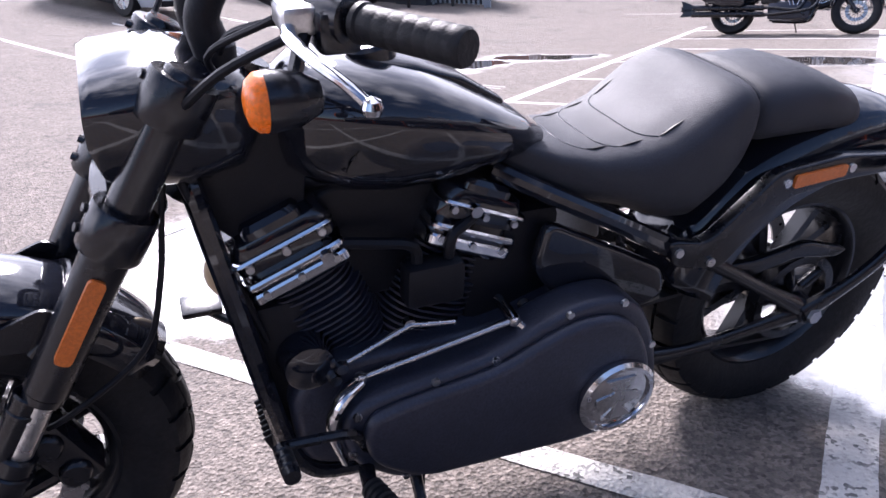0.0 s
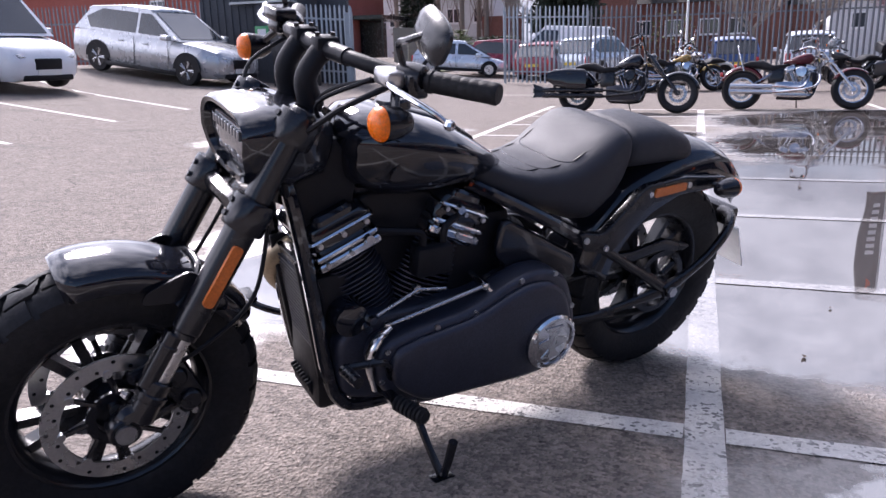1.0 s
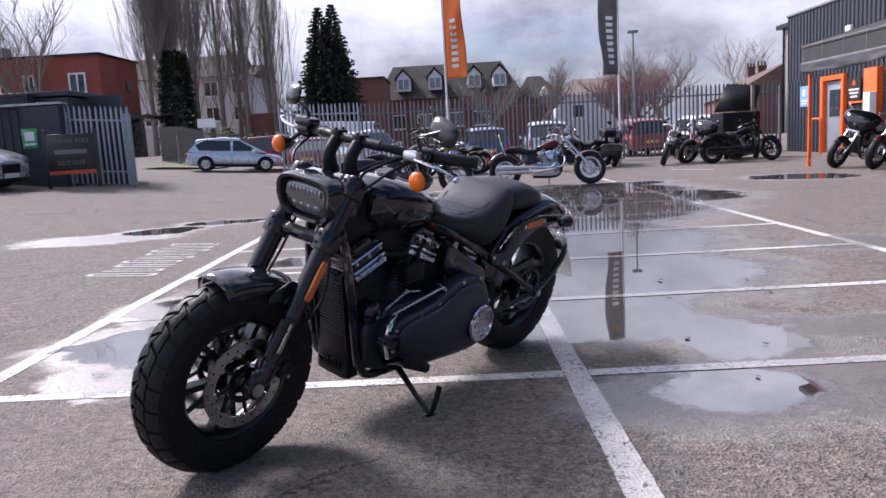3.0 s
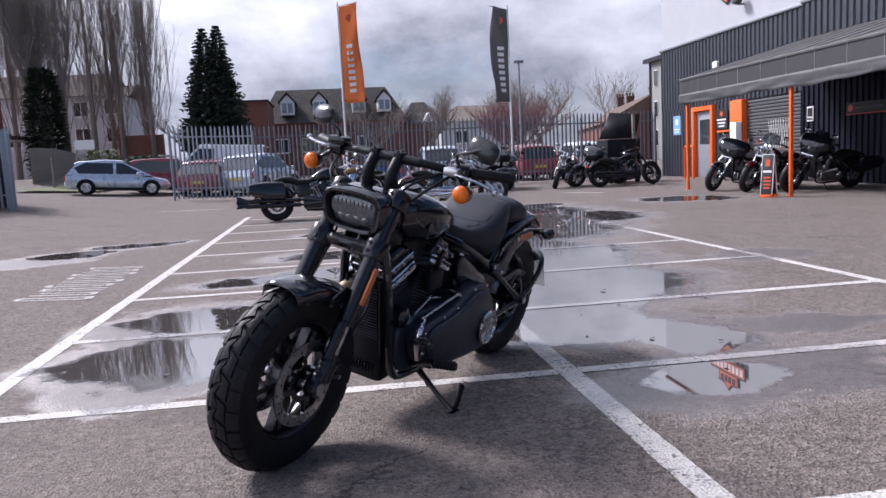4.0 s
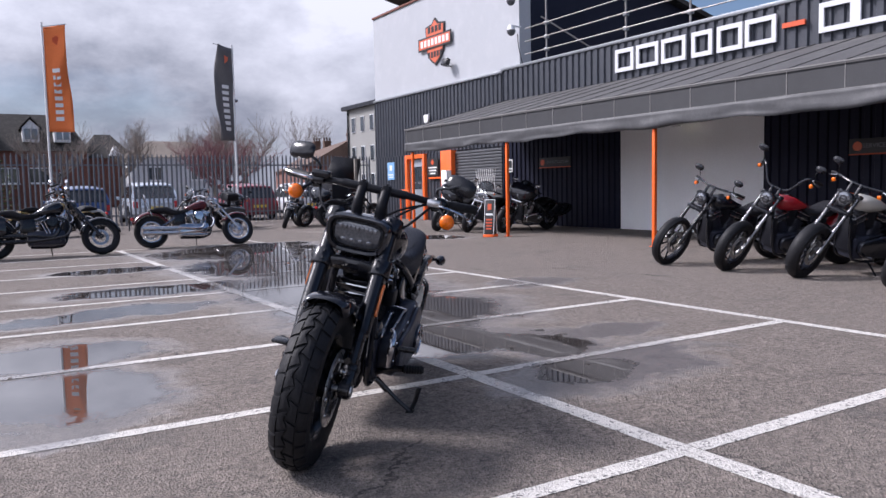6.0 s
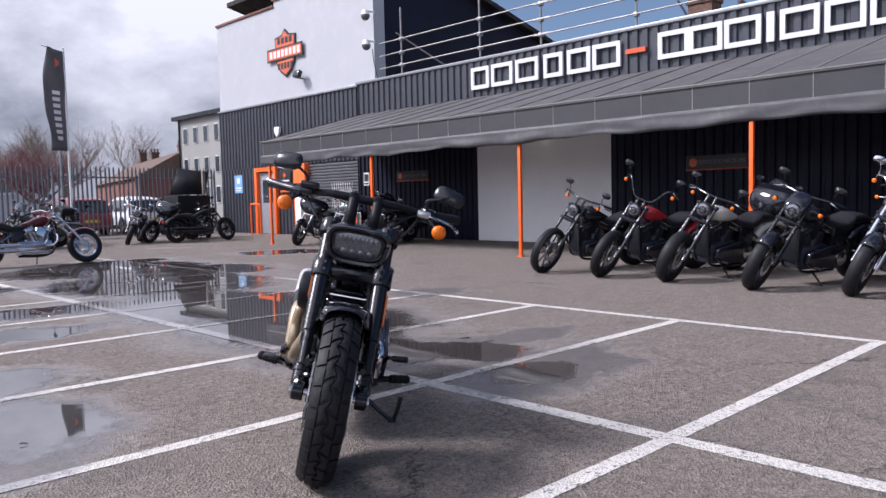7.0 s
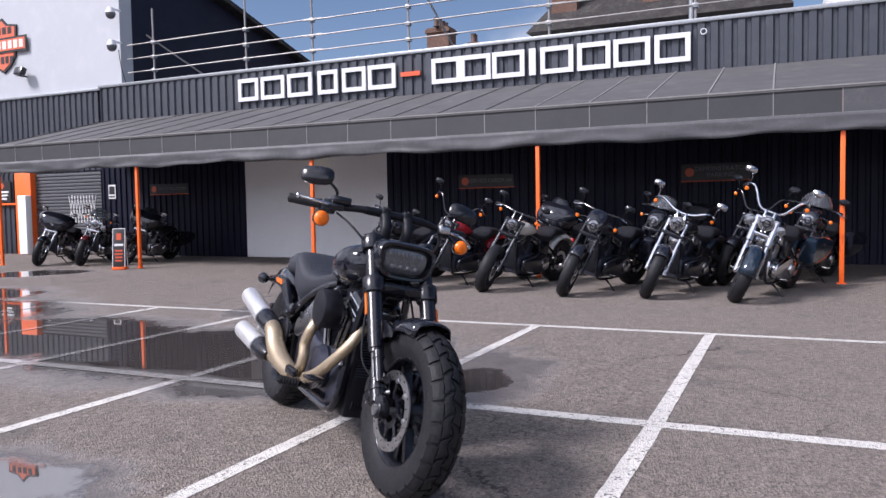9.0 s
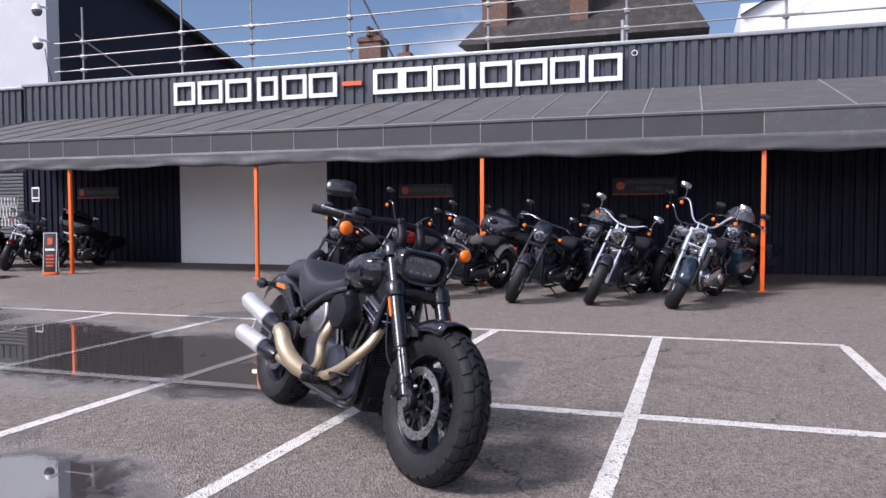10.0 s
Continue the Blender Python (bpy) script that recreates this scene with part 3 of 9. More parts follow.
def stripe(x0, y0, x1, y1, width, label, group="bay lines"):
    bm = mesh()
    a, b = Vector((x0, y0)), Vector((x1, y1))
    d = (b - a)
    n = max(2, int(d.length / 0.05))
    side = Vector((-d.y, d.x)).normalized() * width / 2
    rows = []
    for i in range(n + 1):
        p = a + d * (i / n)
        k1, k2 = (1 + road_rng.uniform(-0.045, 0.045) for _ in range(2))
        z = rise(p.x, p.y) + 0.003
        rows.append((bm.verts.new((p.x + side.x * k1, p.y + side.y * k1, z)), bm.verts.new((p.x - side.x * k2, p.y - side.y * k2, z))))
    for r, s in zip(rows, rows[1:]):
        bm.faces.new((r[0], r[1], s[1], s[0]))
    return solid("bay_line", bm, PAINT, label, "road marking", group, "structure", False)


XL, XM, XR, Y0, STEP = -2.70, 0.040, 2.84, 1.382, 1.4955
LINE = "worn white painted bay line on asphalt"
stripe(XL, -4.6, XL, 14.3, 0.10, LINE)
stripe(XM, -4.6, XM, 13.3, 0.105, LINE)
stripe(XR + 0.0, -1.66, XR, 14.6, 0.09, LINE)
for k in range(-4, 9):
    y = Y0 + STEP * k
    for x0, x1 in ((XL + 0.052, XM - 0.055), (XM + 0.055, XR - 0.047)):
        if x0 > 0 and k < -2:
            continue
        stripe(x0, y if x0 > 0 else y + 0.062, x1, y - 0.035 if x0 > 0 else y, 0.085, LINE)
for x0, y0, x1, y1 in ((-12.6, 9.75, -8.0, 8.4), (-14.2, 12.8, -8.3, 10.5), (-11.6, 7.1, -7.4, 6.0), (-9.4, 4.2, -6.2, 3.6), (4.9, 16.6, 5.6, 15.6), (-5.2, 18.0, -3.8, 18.3)):
    stripe(x0, y0, x1, y1, 0.09, "faint white parking line on asphalt", "car bay lines")
# a lettered marking, worn past reading: bars
marking = empty("road_marking", pose(0, 0, 0), "worn white lettering bars painted on the asphalt", "road marking", kind="structure", site=False)
for k in range(9):
    y0 = 4.72 + 0.245 * k
    near, far = -3.70 + 0.02 * (k % 3), -3.08 - 0.03 * (k % 2)
    strokes = [(near, far, 0.0), (near + 0.05 * (k % 2), far, 0.105)]
    ends = (near, far) if k % 3 == 0 else (far,) if k % 3 == 1 else (near,)
    for x0, x1, dy in strokes:
        bm = mesh()
        za, zb = rise(x0, y0) + 0.005, rise(x1, y0) + 0.005
        add_faces(bm, [(x0, y0 + dy + 0.07, za), (x1, y0 + dy - 0.07, zb), (x1, y0 + dy - 0.035, zb), (x0, y0 + dy + 0.105, za)], [(0, 1, 2, 3)])
        part("bar", bm, PAINT, marking)
    for xe in ends:
        bm = mesh()
        lean_y = 0.07 - 0.14 * (xe - near) / (far - near)
        ze = rise(xe, y0) + 0.007
        add_faces(bm, [(xe - 0.03, y0 + lean_y + 0.01, ze), (xe + 0.03, y0 + lean_y + 0.01, ze), (xe + 0.03, y0 + lean_y + 0.13, ze), (xe - 0.03, y0 + lean_y + 0.13, ze)], [(0, 1, 2, 3)])
        part("bar", bm, PAINT, marking)
leaf_rng = random.Random(23)
for x, y in ((0.93, 3.28), (1.45, 3.1), (1.44, 2.72), (0.83, 2.72), (0.52, 2.58), (0.36, 2.02), (0.75, 1.21), (1.86, 2.68), (0.66, 1.83), (2.5, 2.4), (0.97, 1.66), (-1.9, 1.95), (-2.15, 2.9)):
    bm = mesh()
    w, h = leaf_rng.uniform(0.012, 0.024), leaf_rng.uniform(0.005, 0.012)
    m = pose(x, y, 0.004, 0, 0, leaf_rng.uniform(0, 360))
    add_faces(bm, [(-w, 0, 0.001), (-w * 0.3, -w * 0.5, h * 0.6), (w * 0.6, -w * 0.4, h), (w, 0.002, 0.003), (w * 0.5, w * 0.45, h * 0.7), (-w * 0.4, w * 0.5, h * 0.2), (0, 0, 0.004)],
              [(0, 1, 6), (1, 2, 6), (2, 3, 6), (3, 4, 6), (4, 5, 6), (5, 0, 6)], m)
    solid("fallen_leaf", bm, LEAF_BROWN, "curled dark brown dead leaf on wet asphalt", "leaf", "fallen leaves", site=False)

# ---- the showroom building ----
def ribbed(bm, y0, y1, z0, z1, x, pitch=0.2, depth=0.035, back=0.12):
    """Box-profile sheeting that faces -x, ribs upright, with a flat back."""
    ys, y = [], y0
    while y < y1 - 1e-6:
        for u, dx in ((0.0, 0.0), (0.52, 0.0), (0.62, depth), (0.90, depth), (1.0, 0.0)):
            yy = y + pitch * u
            if yy <= y1:
                ys.append((yy, x + dx))
        y += pitch
    ys.append((y1, x))
    lo = [bm.verts.new((xx, yy, z0)) for yy, xx in ys]
    hi = [bm.verts.new((xx, yy, z1)) for yy, xx in ys]
    for i in range(len(ys) - 1):
        bm.faces.new((lo[i], lo[i + 1], hi[i + 1], hi[i]))
    box(bm, x + depth + 0.004, x + depth + back, y0, y1, z0, z1)


WX = 11.40
building = empty("showroom_building", pose(0, 0, 0), "dark grey clad showroom with a white rendered upper storey", "building", kind="structure")
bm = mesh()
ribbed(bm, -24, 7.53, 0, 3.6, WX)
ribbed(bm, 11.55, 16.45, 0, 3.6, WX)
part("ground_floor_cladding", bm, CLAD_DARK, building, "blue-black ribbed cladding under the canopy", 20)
bm = mesh()
ribbed(bm, 16.47, 24.85, 2.35, 4.5, WX + 0.02, 0.22)
ribbed(bm, 22.3, 24.85, 0, 2.345, WX + 0.02, 0.22)
ribbed(bm, 20.03, 20.95, 0, 2.345, WX + 0.02, 0.22)
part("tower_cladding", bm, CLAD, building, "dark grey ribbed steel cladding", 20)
bm = mesh()
ribbed(bm, -24, 16.2, 3.45, 4.52, WX - 0.14, 0.235, 0.04, 0.1)
part("sign_band", bm, CLAD, building, "dark grey ribbed fascia above the canopy", 20)
bm = mesh()
box(bm, WX - 0.17, WX + 0.35, -24, 16.25, 4.52, 4.60, bevel=0.01)
box(bm, WX - 0.02, WX + 0.3, 16.26, 24.9, 4.50, 4.58, bevel=0.01)
part("parapet_capping", bm, GALV, building, "grey metal capping")
bm = mesh()
box(bm, WX + 0.03, WX + 0.4, 7.53, 11.55, 0, 3.55)
part("white_panel", bm, PANEL_WHITE, building, "plain white painted wall panel")
bm = mesh()
box(bm, WX + 0.08, WX + 0.5, 15.62, 24.87, 4.585, 7.72)
box(bm, WX + 0.08, WX + 0.5, 15.62, 20.9, 7.72, 7.92)
part("upper_wall", bm, RENDER, building, "white rendered upper wall")
bm = mesh()
box(bm, WX + 0.03, WX + 0.55, 20.9, 24.9, 7.72, 7.80, bevel=0.008)
box(bm, WX + 0.03, WX + 0.55, 15.6, 20.95, 7.92, 8.0, bevel=0.008)
part("coping", bm, BRICK, building, "brown coping")
# flank of the upper storey with its slate roof falling away
bm = mesh()
add_faces(bm, [(WX + 0.5, 15.66, 4.0), (21.5, 15.66, 4.0), (21.5, 15.66, 6.2), (15.6, 15.66, 7.75), (WX + 0.5, 15.66, 8.6), (WX + 0.5, 15.95, 4.0), (21.5, 15.95, 4.0), (21.5, 15.95, 6.2), (15.6, 15.95, 7.75), (WX + 0.5, 15.95, 8.6)],
          [(0, 1, 2, 3, 4), (9, 8, 7, 6, 5), (0, 5, 6, 1), (1, 6, 7, 2), (2, 7, 8, 3), (3, 8, 9, 4), (4, 9, 5, 0)])
part("flank_wall", bm, CLAD_DARK, building, "blue-black painted flank wall", 10)
bm = mesh()
for (xa, za), (xb, zb) in (((WX + 0.5, 8.7), (15.6, 7.85)), ((15.6, 7.85), (22.0, 6.15))):
    add_faces(bm, [(xa, 15.3, za), (xb, 15.3, zb), (xb, 24.8, zb), (xa, 24.8, za), (xa, 15.3, za - 0.16), (xb, 15.3, zb - 0.16), (xb, 24.8, zb - 0.16), (xa, 24.8, za - 0.16)], BOX_F)
part("slate_roof", bm, SLATE, building, "weathered slate roof", 10)
bm = mesh()
box(bm, WX + 0.62, 22.0, 15.96, 24.8, 0, 6.1)
box(bm, WX + 0.5, 20.0, -24, 15.6, 0, 4.3)
box(bm, WX + 0.3, WX + 0.6, 24.6, 24.86, 0, 7.7)
part("core_wall", bm, CLAD, building, "plain rear walls and flat roof")

# canopy: folded front in panels, pitched sheet roof, canvas skirt
CX, CY0, CY1 = 7.78, -24.0, 15.95
canopy = empty("canopy", pose(0, 0, 0), "long dark grey canopy with a canvas skirt on orange posts", "canopy", kind="structure")
seams = [15.95] + [2.91 + 0.862 * k for k in range(15, -6, -1)]
for a, b in zip(seams, seams[1:]):
    if a - b < 0.05:
        continue
    bm = mesh()
    box(bm, CX, CX + 0.03, b + 0.006, a - 0.006, 2.335, 2.70)
    part("front_panel", bm, CANOPY_FACE, canopy, "", 20)
bm = mesh()
box(bm, CX - 0.004, CX + 0.03, CY0, -1.41, 2.335, 2.70)
part("front_panel", bm, CANVAS, canopy, "plain canvas front")
bm = mesh()
add_faces(bm, [(CX - 0.02, CY0, 2.70), (CX - 0.02, CY1, 2.70), (WX - 0.16, CY1, 3.63), (WX - 0.16, CY0, 3.63), (CX - 0.02, CY0, 2.66), (CX - 0.02, CY1, 2.66), (WX - 0.16, CY1, 3.59), (WX - 0.16, CY0, 3.59)], BOX_F)
part("roof_sheet", bm, FELT, canopy, "grey sheet roof", 10)
for y in seams[:-1] + [-1.41 - 1.2 * k for k in range(1, 6)]:
    bm = mesh()
    add_faces(bm, [(CX - 0.02, y - 0.011, 2.70), (CX - 0.02, y + 0.011, 2.70), (WX - 0.17, y + 0.011, 3.63), (WX - 0.17, y - 0.011, 3.63), (CX - 0.02, y - 0.011, 2.712), (CX - 0.02, y + 0.011, 2.712), (WX - 0.17, y + 0.011, 3.642), (WX - 0.17, y - 0.011, 3.642)], BOX_F)
    part("roof_seam", bm, SEAM if y < 3.5 else FELT, canopy, "", 10)
bm = mesh()
for y in seams[1:]:
    box(bm, CX - 0.006, CX + 0.02, y - 0.006, y + 0.006, 2.33, 2.70)
box(bm, CX - 0.012, CX + 0.02, CY0, CY1, 2.318, 2.335)
box(bm, CX - 0.024, CX + 0.01, CY0, CY1, 2.690, 2.708)
part("panel_trim", bm, SEAM, canopy, "thin pale trim strips", 10)
# skirt: hanging canvas with folds
bm = mesh()
cols = []
yy = CY1
while yy > CY0:
    cols.append(yy)
    yy -= 0.12
vgrid = []
for y in cols:
    col = []
    for k in range(6):
        u = k / 5
        sag = 0.018 * math.sin(y * 1.9) + 0.012 * math.sin(y * 5.3 + 1)
        wave = noise.noise(Vector((y * 1.6, u * 2.2, 0))) * 0.05 * u + noise.noise(Vector((y * 5, u * 4, 3))) * 0.014
        col.append(bm.verts.new((CX - 0.02 + wave, y, 2.33 - u * (0.255 + sag))))
    vgrid.append(col)
for a, b in zip(vgrid, vgrid[1:]):
    for k in range(5):
        bm.faces.new((a[k], b[k], b[k + 1], a[k + 1]))
skirt = part("canvas_skirt", bm, CANVAS, canopy, "rolled grey canvas skirt", 60)
thick = skirt.modifiers.new("thickness", "SOLIDIFY")
thick.thickness = 0.012
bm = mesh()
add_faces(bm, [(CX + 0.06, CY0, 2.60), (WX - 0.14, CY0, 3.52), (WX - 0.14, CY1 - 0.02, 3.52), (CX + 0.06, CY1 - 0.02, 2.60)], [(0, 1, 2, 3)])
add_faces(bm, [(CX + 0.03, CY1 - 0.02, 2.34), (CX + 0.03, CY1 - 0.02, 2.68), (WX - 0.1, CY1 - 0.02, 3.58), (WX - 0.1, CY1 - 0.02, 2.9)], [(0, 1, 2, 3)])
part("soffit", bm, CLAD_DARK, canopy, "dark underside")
POSTS = [15.62, 11.42, 7.16, 2.89, -1.41, -5.7, -10.0]
for y in POSTS:
    bm = mesh()
    box(bm, CX + 0.01, CX + 0.07, y - 0.03, y + 0.03, 0.012, 2.62, bevel=0.005)
    post = part("post", bm, ORANGE, canopy, "orange square steel post")
    bm = mesh()
    box(bm, CX - 0.02, CX + 0.10, y - 0.06, y + 0.06, 0.0, 0.012)
    part("foot_plate", bm, ORANGE, post)


def backing(y, z, w, h, x, mat, parent, name, label="", depth=0.02):
    bm = mesh()
    box(bm, x - depth, x, y - w / 2, y + w / 2, z - h / 2, z + h / 2, bevel=0.004)
    return part(name, bm, mat, parent, label, 20)


# large white sign letters: plain blocks of their size, not lettered
SIGN_X = WX - 0.145
sign = empty("facade_sign", pose(SIGN_X, 6.2, 4.09), "row of large white block shapes with an orange dash", "sign")
SPANS = [(11.50, 10.90), (10.82, 10.14), (10.05, 9.36), (9.20, 8.66), (8.54, 7.92), (7.86, 7.16), (6.28, 5.60), (5.60, 4.92), (4.88, 4.18), (4.08, 3.94), (3.84, 3.16), (3.08, 2.42), (2.36, 1.66), (1.58, 0.92)]
for a, b in SPANS:
    bm = mesh()
    w, t, z0, z1 = a - b, 0.095, -0.275, 0.265
    if w < 0.2:
        box(bm, -0.06, -0.012, b - 6.2, a - 6.2, z0, z1)
    else:
        box(bm, -0.06, -0.012, b - 6.2, b - 6.2 + t, z0, z1)
        box(bm, -0.06, -0.012, a - 6.2 - t, a - 6.2, z0, z1)
        box(bm, -0.06, -0.012, b - 6.2 + t, a - 6.2 - t, z0, z0 + t)
        box(bm, -0.06, -0.012, b - 6.2 + t, a - 6.2 - t, z1 - t, z1)
    part("block", bm, LETTER, sign, "", 20)
bm = mesh()
box(bm, -0.06, -0.012, 6.56 - 6.2, 7.03 - 6.2, -0.05, 0.045)
part("dash", bm, SIGN_ORANGE, sign, "orange dash", 20)
bm = mesh()
lathe(bm, [(0.06, 0), (0.06, 0.02), (0.045, 0.02), (0.045, 0)], Matrix.Translation((-0.02, 0.69 - 6.2, 0.25)) @ pose(0, 0, 0, 0, -90, 0), 16, True)
part("small_ring", bm, LETTER, sign, "small white ring")

# shield emblem: plain shapes
emblem = empty("shield_emblem", pose(WX + 0.08, 20.22, 6.1), "orange and white plain shield emblem on the white wall", "sign")
SH = [(0.0, 0.80), (0.20, 0.62), (0.62, 0.56), (0.60, 0.30), (0.62, 0.0), (0.52, -0.36), (0.30, -0.62), (0, -0.80)]
outline = SH + [(-x, z) for x, z in SH[-2:0:-1]]
turn = pose(0, 0, 0, 0, 0, 90)
bm = mesh()
plate(bm, outline, 0.0, 0.05, turn)
part("shield", bm, SIGN_BLACK, emblem, "black-edged shield", 20)
bm = mesh()
plate(bm, [(x * 0.90, z * 0.90) for x, z in outline], 0.05, 0.062, turn)
part("field", bm, SHIELD, emblem, "orange-red field", 20)
bm = mesh()
box(bm, -0.085, -0.062, -1.06, 1.06, -0.22, 0.22)
part("band", bm, SIGN_BLACK, emblem, "black cross band", 20)
bm = mesh()
box(bm, -0.092, -0.085, -1.0, 1.0, -0.16, 0.16)
part("band_field", bm, SHIELD, emblem, "orange-red band", 20)
for i in range(8):
    bm = mesh()
    box(bm, -0.098, -0.092, -0.92 + 0.235 * i, -0.77 + 0.235 * i, -0.11, 0.11)
    part("bar", bm, SIGN_WHITE, emblem, "", 20)
for z, n, w in ((0.42, 4, 0.16), (-0.42, 5, 0.13)):
    for i in range(n):
        bm = mesh()
        box(bm, -0.07, -0.062, (i - (n - 1) / 2) * w * 1.45 - w / 2, (i - (n - 1) / 2) * w * 1.45 + w / 2, z - 0.10, z + 0.10)
        part("bar", bm, SIGN_BLACK, emblem, "", 20)


def writing(text, size, m, material, parent, name="lettering"):
    cu = bpy.data.curves.new(name, "FONT")
    cu.body, cu.size, cu.align_x, cu.align_y, cu.extrude = text, size, "CENTER", "CENTER", 0.002
    tmp = bpy.data.objects.new(name, cu)
    scene.collection.objects.link(tmp)
    me = bpy.data.meshes.new_from_object(tmp.evaluated_get(bpy.context.evaluated_depsgraph_get()))
    bpy.data.objects.remove(tmp)
    me.materials.clear()
    me.materials.append(material)
    ob = new(name, me)
    ob.parent = parent
    ob.matrix_local = m
    return ob


def words(text, size, m, material, parent):
    """A line of writing, each word a part."""
    obs = [writing(word, size, m, material, parent) for word in text.split()]
    wide = [max(v.co.x for v in ob.data.vertices) - min(v.co.x for v in ob.data.vertices) for ob in obs]
    at = -(sum(wide) + size * 0.28 * (len(obs) - 1)) / 2
    for ob, w in zip(obs, wide):
        ob.matrix_local = m @ Matrix.Translation((at + w / 2, 0, 0))
        at += w + size * 0.28


FACE = Matrix(((0, 0, -1, 0), (-1, 0, 0, 0), (0, 1, 0, 0), (0, 0, 0, 1)))


def bay_sign(y, z, w, h, rows, label):
    s = empty("bay_sign", pose(WX - 0.004, y, z), label, "sign", "signs under the canopy")
    backing(0, 0, w, h, 0, SIGN_BLACK, s, "board")
    backing(0, -h / 2 - 0.012, w, 0.022, -0.001, SIGN_ORANGE, s, "stripe", "orange stripe", 0.022)
    bm = mesh()
    rod(bm, (-0.021, w / 2 - 0.16, 0), (-0.027, w / 2 - 0.16, 0), 0.085, segs=20)
    part("disc", bm, SHIELD, s, "dull orange emblem disc")
    for i, (text, size) in enumerate(rows):
        zz = (len(rows) - 1) * 0.06 - i * 0.12
        words(text, size, Matrix.Translation((-0.024, -0.10, zz)) @ FACE, SIGN_GREY, s)
    return s


bay_sign(14.0, 1.76, 1.32, 0.26, [("SERVICE COLLECTION", 0.095)], "black sign with faint service collection lettering and orange stripe")
bay_sign(5.13, 1.70, 1.27, 0.27, [("SERVICE CHECK-IN", 0.115)], "black sign with faint service check-in lettering and orange stripe")
bay_sign(0.49, 1.73, 1.25, 0.32, [("DEMONSTRATOR", 0.12), ("PARKING", 0.12)], "black sign with faint demonstrator parking lettering")


def notice(name, y, z, w, h, mat, bars, bar_mat, label, x=WX):
    s = empty(name, pose(x, y, z), label, "sign")
    backing(0, 0, w, h, 0, mat, s, "board")
    for by, bz, bw, bh in bars:
        backing(by, bz, bw, bh, -0.02, bar_mat, s, "bar", depth=0.004)
    return s


notice("warning_sign", 16.03, 1.73, 0.26, 0.38, SIGN_WHITE, [(0, 0.04, 0.2, 0.22), (0, -0.13, 0.2, 0.05)], SIGN_BLACK, "small white notice with dark print on the wall", WX - 0.002)
notice("blue_sign", 23.58, 1.80, 0.55, 0.66, SIGN_BLUE, [(0, 0.12, 0.2, 0.2), (0, -0.14, 0.4, 0.05), (0, -0.23, 0.34, 0.04)], SIGN_WHITE, "pale blue notice with white print on cladding", WX + 0.02)
board_sign = notice("door_sign", 20.45, 1.85, 0.72, 0.62, SIGN_BLACK, [(0, -0.02, 0.55, 0.05), (0, -0.12, 0.48, 0.05), (0, -0.22, 0.36, 0.05)], SIGN_WHITE, "black welcome board with white print beside the orange door", WX - 0.01)
emblem_bm = mesh()
add_faces(emblem_bm, [(-0.024, 0, 0.06), (-0.024, 0.10, 0.16), (-0.024, 0, 0.27), (-0.024, -0.10, 0.16), (-0.012, 0, 0.06), (-0.012, 0.10, 0.16), (-0.012, 0, 0.27), (-0.012, -0.10, 0.16)], BOX_F)
part("emblem", emblem_bm, SIGN_ORANGE, board_sign, "plain orange diamond")

# entrance
door = empty("door_1", pose(WX, 21.6, 0), "grey door in a deep orange portal", "door", kind="structure")
bm = mesh()
box(bm, -0.10, 0.12, 0.55, 0.70, 0, 2.33, bevel=0.008)
box(bm, -0.10, 0.12, -0.68, -0.55, 0, 2.33, bevel=0.008)
box(bm, -0.10, 0.12, -0.55, 0.55, 2.19, 2.33)
part("portal", bm, ORANGE, door, "orange steel portal")
bm = mesh()
box(bm, 0.02, 0.08, -0.545, 0.545, 0.01, 2.16, bevel=0.005)
leaf = part("leaf", bm, GATE_GREY, door, "pale grey door leaf")
bm = mesh()
box(bm, 0.008, 0.02, -0.32, 0.32, 1.1, 1.9)
part("pane", bm, GLASS_DARK, leaf)
bm = mesh()
rod(bm, (-0.03, -0.42, 0.9), (-0.03, -0.42, 1.3), 0.014)
part("handle", bm, STEEL, leaf, "steel pull handle")
portal = empty("orange_portal", pose(WX, 19.45, 0), "orange painted portal post beside the shutter", "door frame", kind="structure")
bm = mesh()
box(bm, -0.14, 0.1, -0.36, 0.30, 0, 2.36, bevel=0.008)
part("post", bm, ORANGE, portal, "broad orange post")
bm = mesh()
box(bm, -0.34, -0.15, -0.38, -0.06, 0.02, 1.70, bevel=0.006)
part("panel", bm, PANEL_WHITE, portal, "white upright box")
bm = mesh()
box(bm, -0.06, 0.0, 0.31, 1.25, 1.44, 1.50, bevel=0.004)
part("rail", bm, ORANGE, portal, "orange rail under the sign")
handrail = empty("handrail", pose(10.6, 21.0, 0), "short orange tubular guard rail by the door", "rail")
bm = mesh()
tube(bm, [(0, 0.4, 0.0), (0, 0.4, 0.95), (0, 0.3, 1.05), (0, -0.1, 1.05), (0, -0.2, 0.95), (0, -0.2, 0.0)], 0.03, 8, 4)
part("tube", bm, ORANGE, handrail)
shutter = empty("roller_shutter", pose(WX + 0.02, 17.8, 0), "closed grey roller shutter door", "shutter", kind="structure")
for i in range(24):
    bm = mesh()
    z = 0.02 + i * 0.095
    add_faces(bm, [(0.03, -1.32, z), (0.03, 1.32, z), (0.0, 1.32, z + 0.03), (0.0, -1.32, z + 0.03), (0.0, 1.32, z + 0.07), (0.0, -1.32, z + 0.07), (0.03, 1.32, z + 0.094), (0.03, -1.32, z + 0.094)],
              [(0, 1, 2, 3), (3, 2, 4, 5), (5, 4, 6, 7)])
    part("slat", bm, SHUTTER, shutter, "", 20)
bm = mesh()
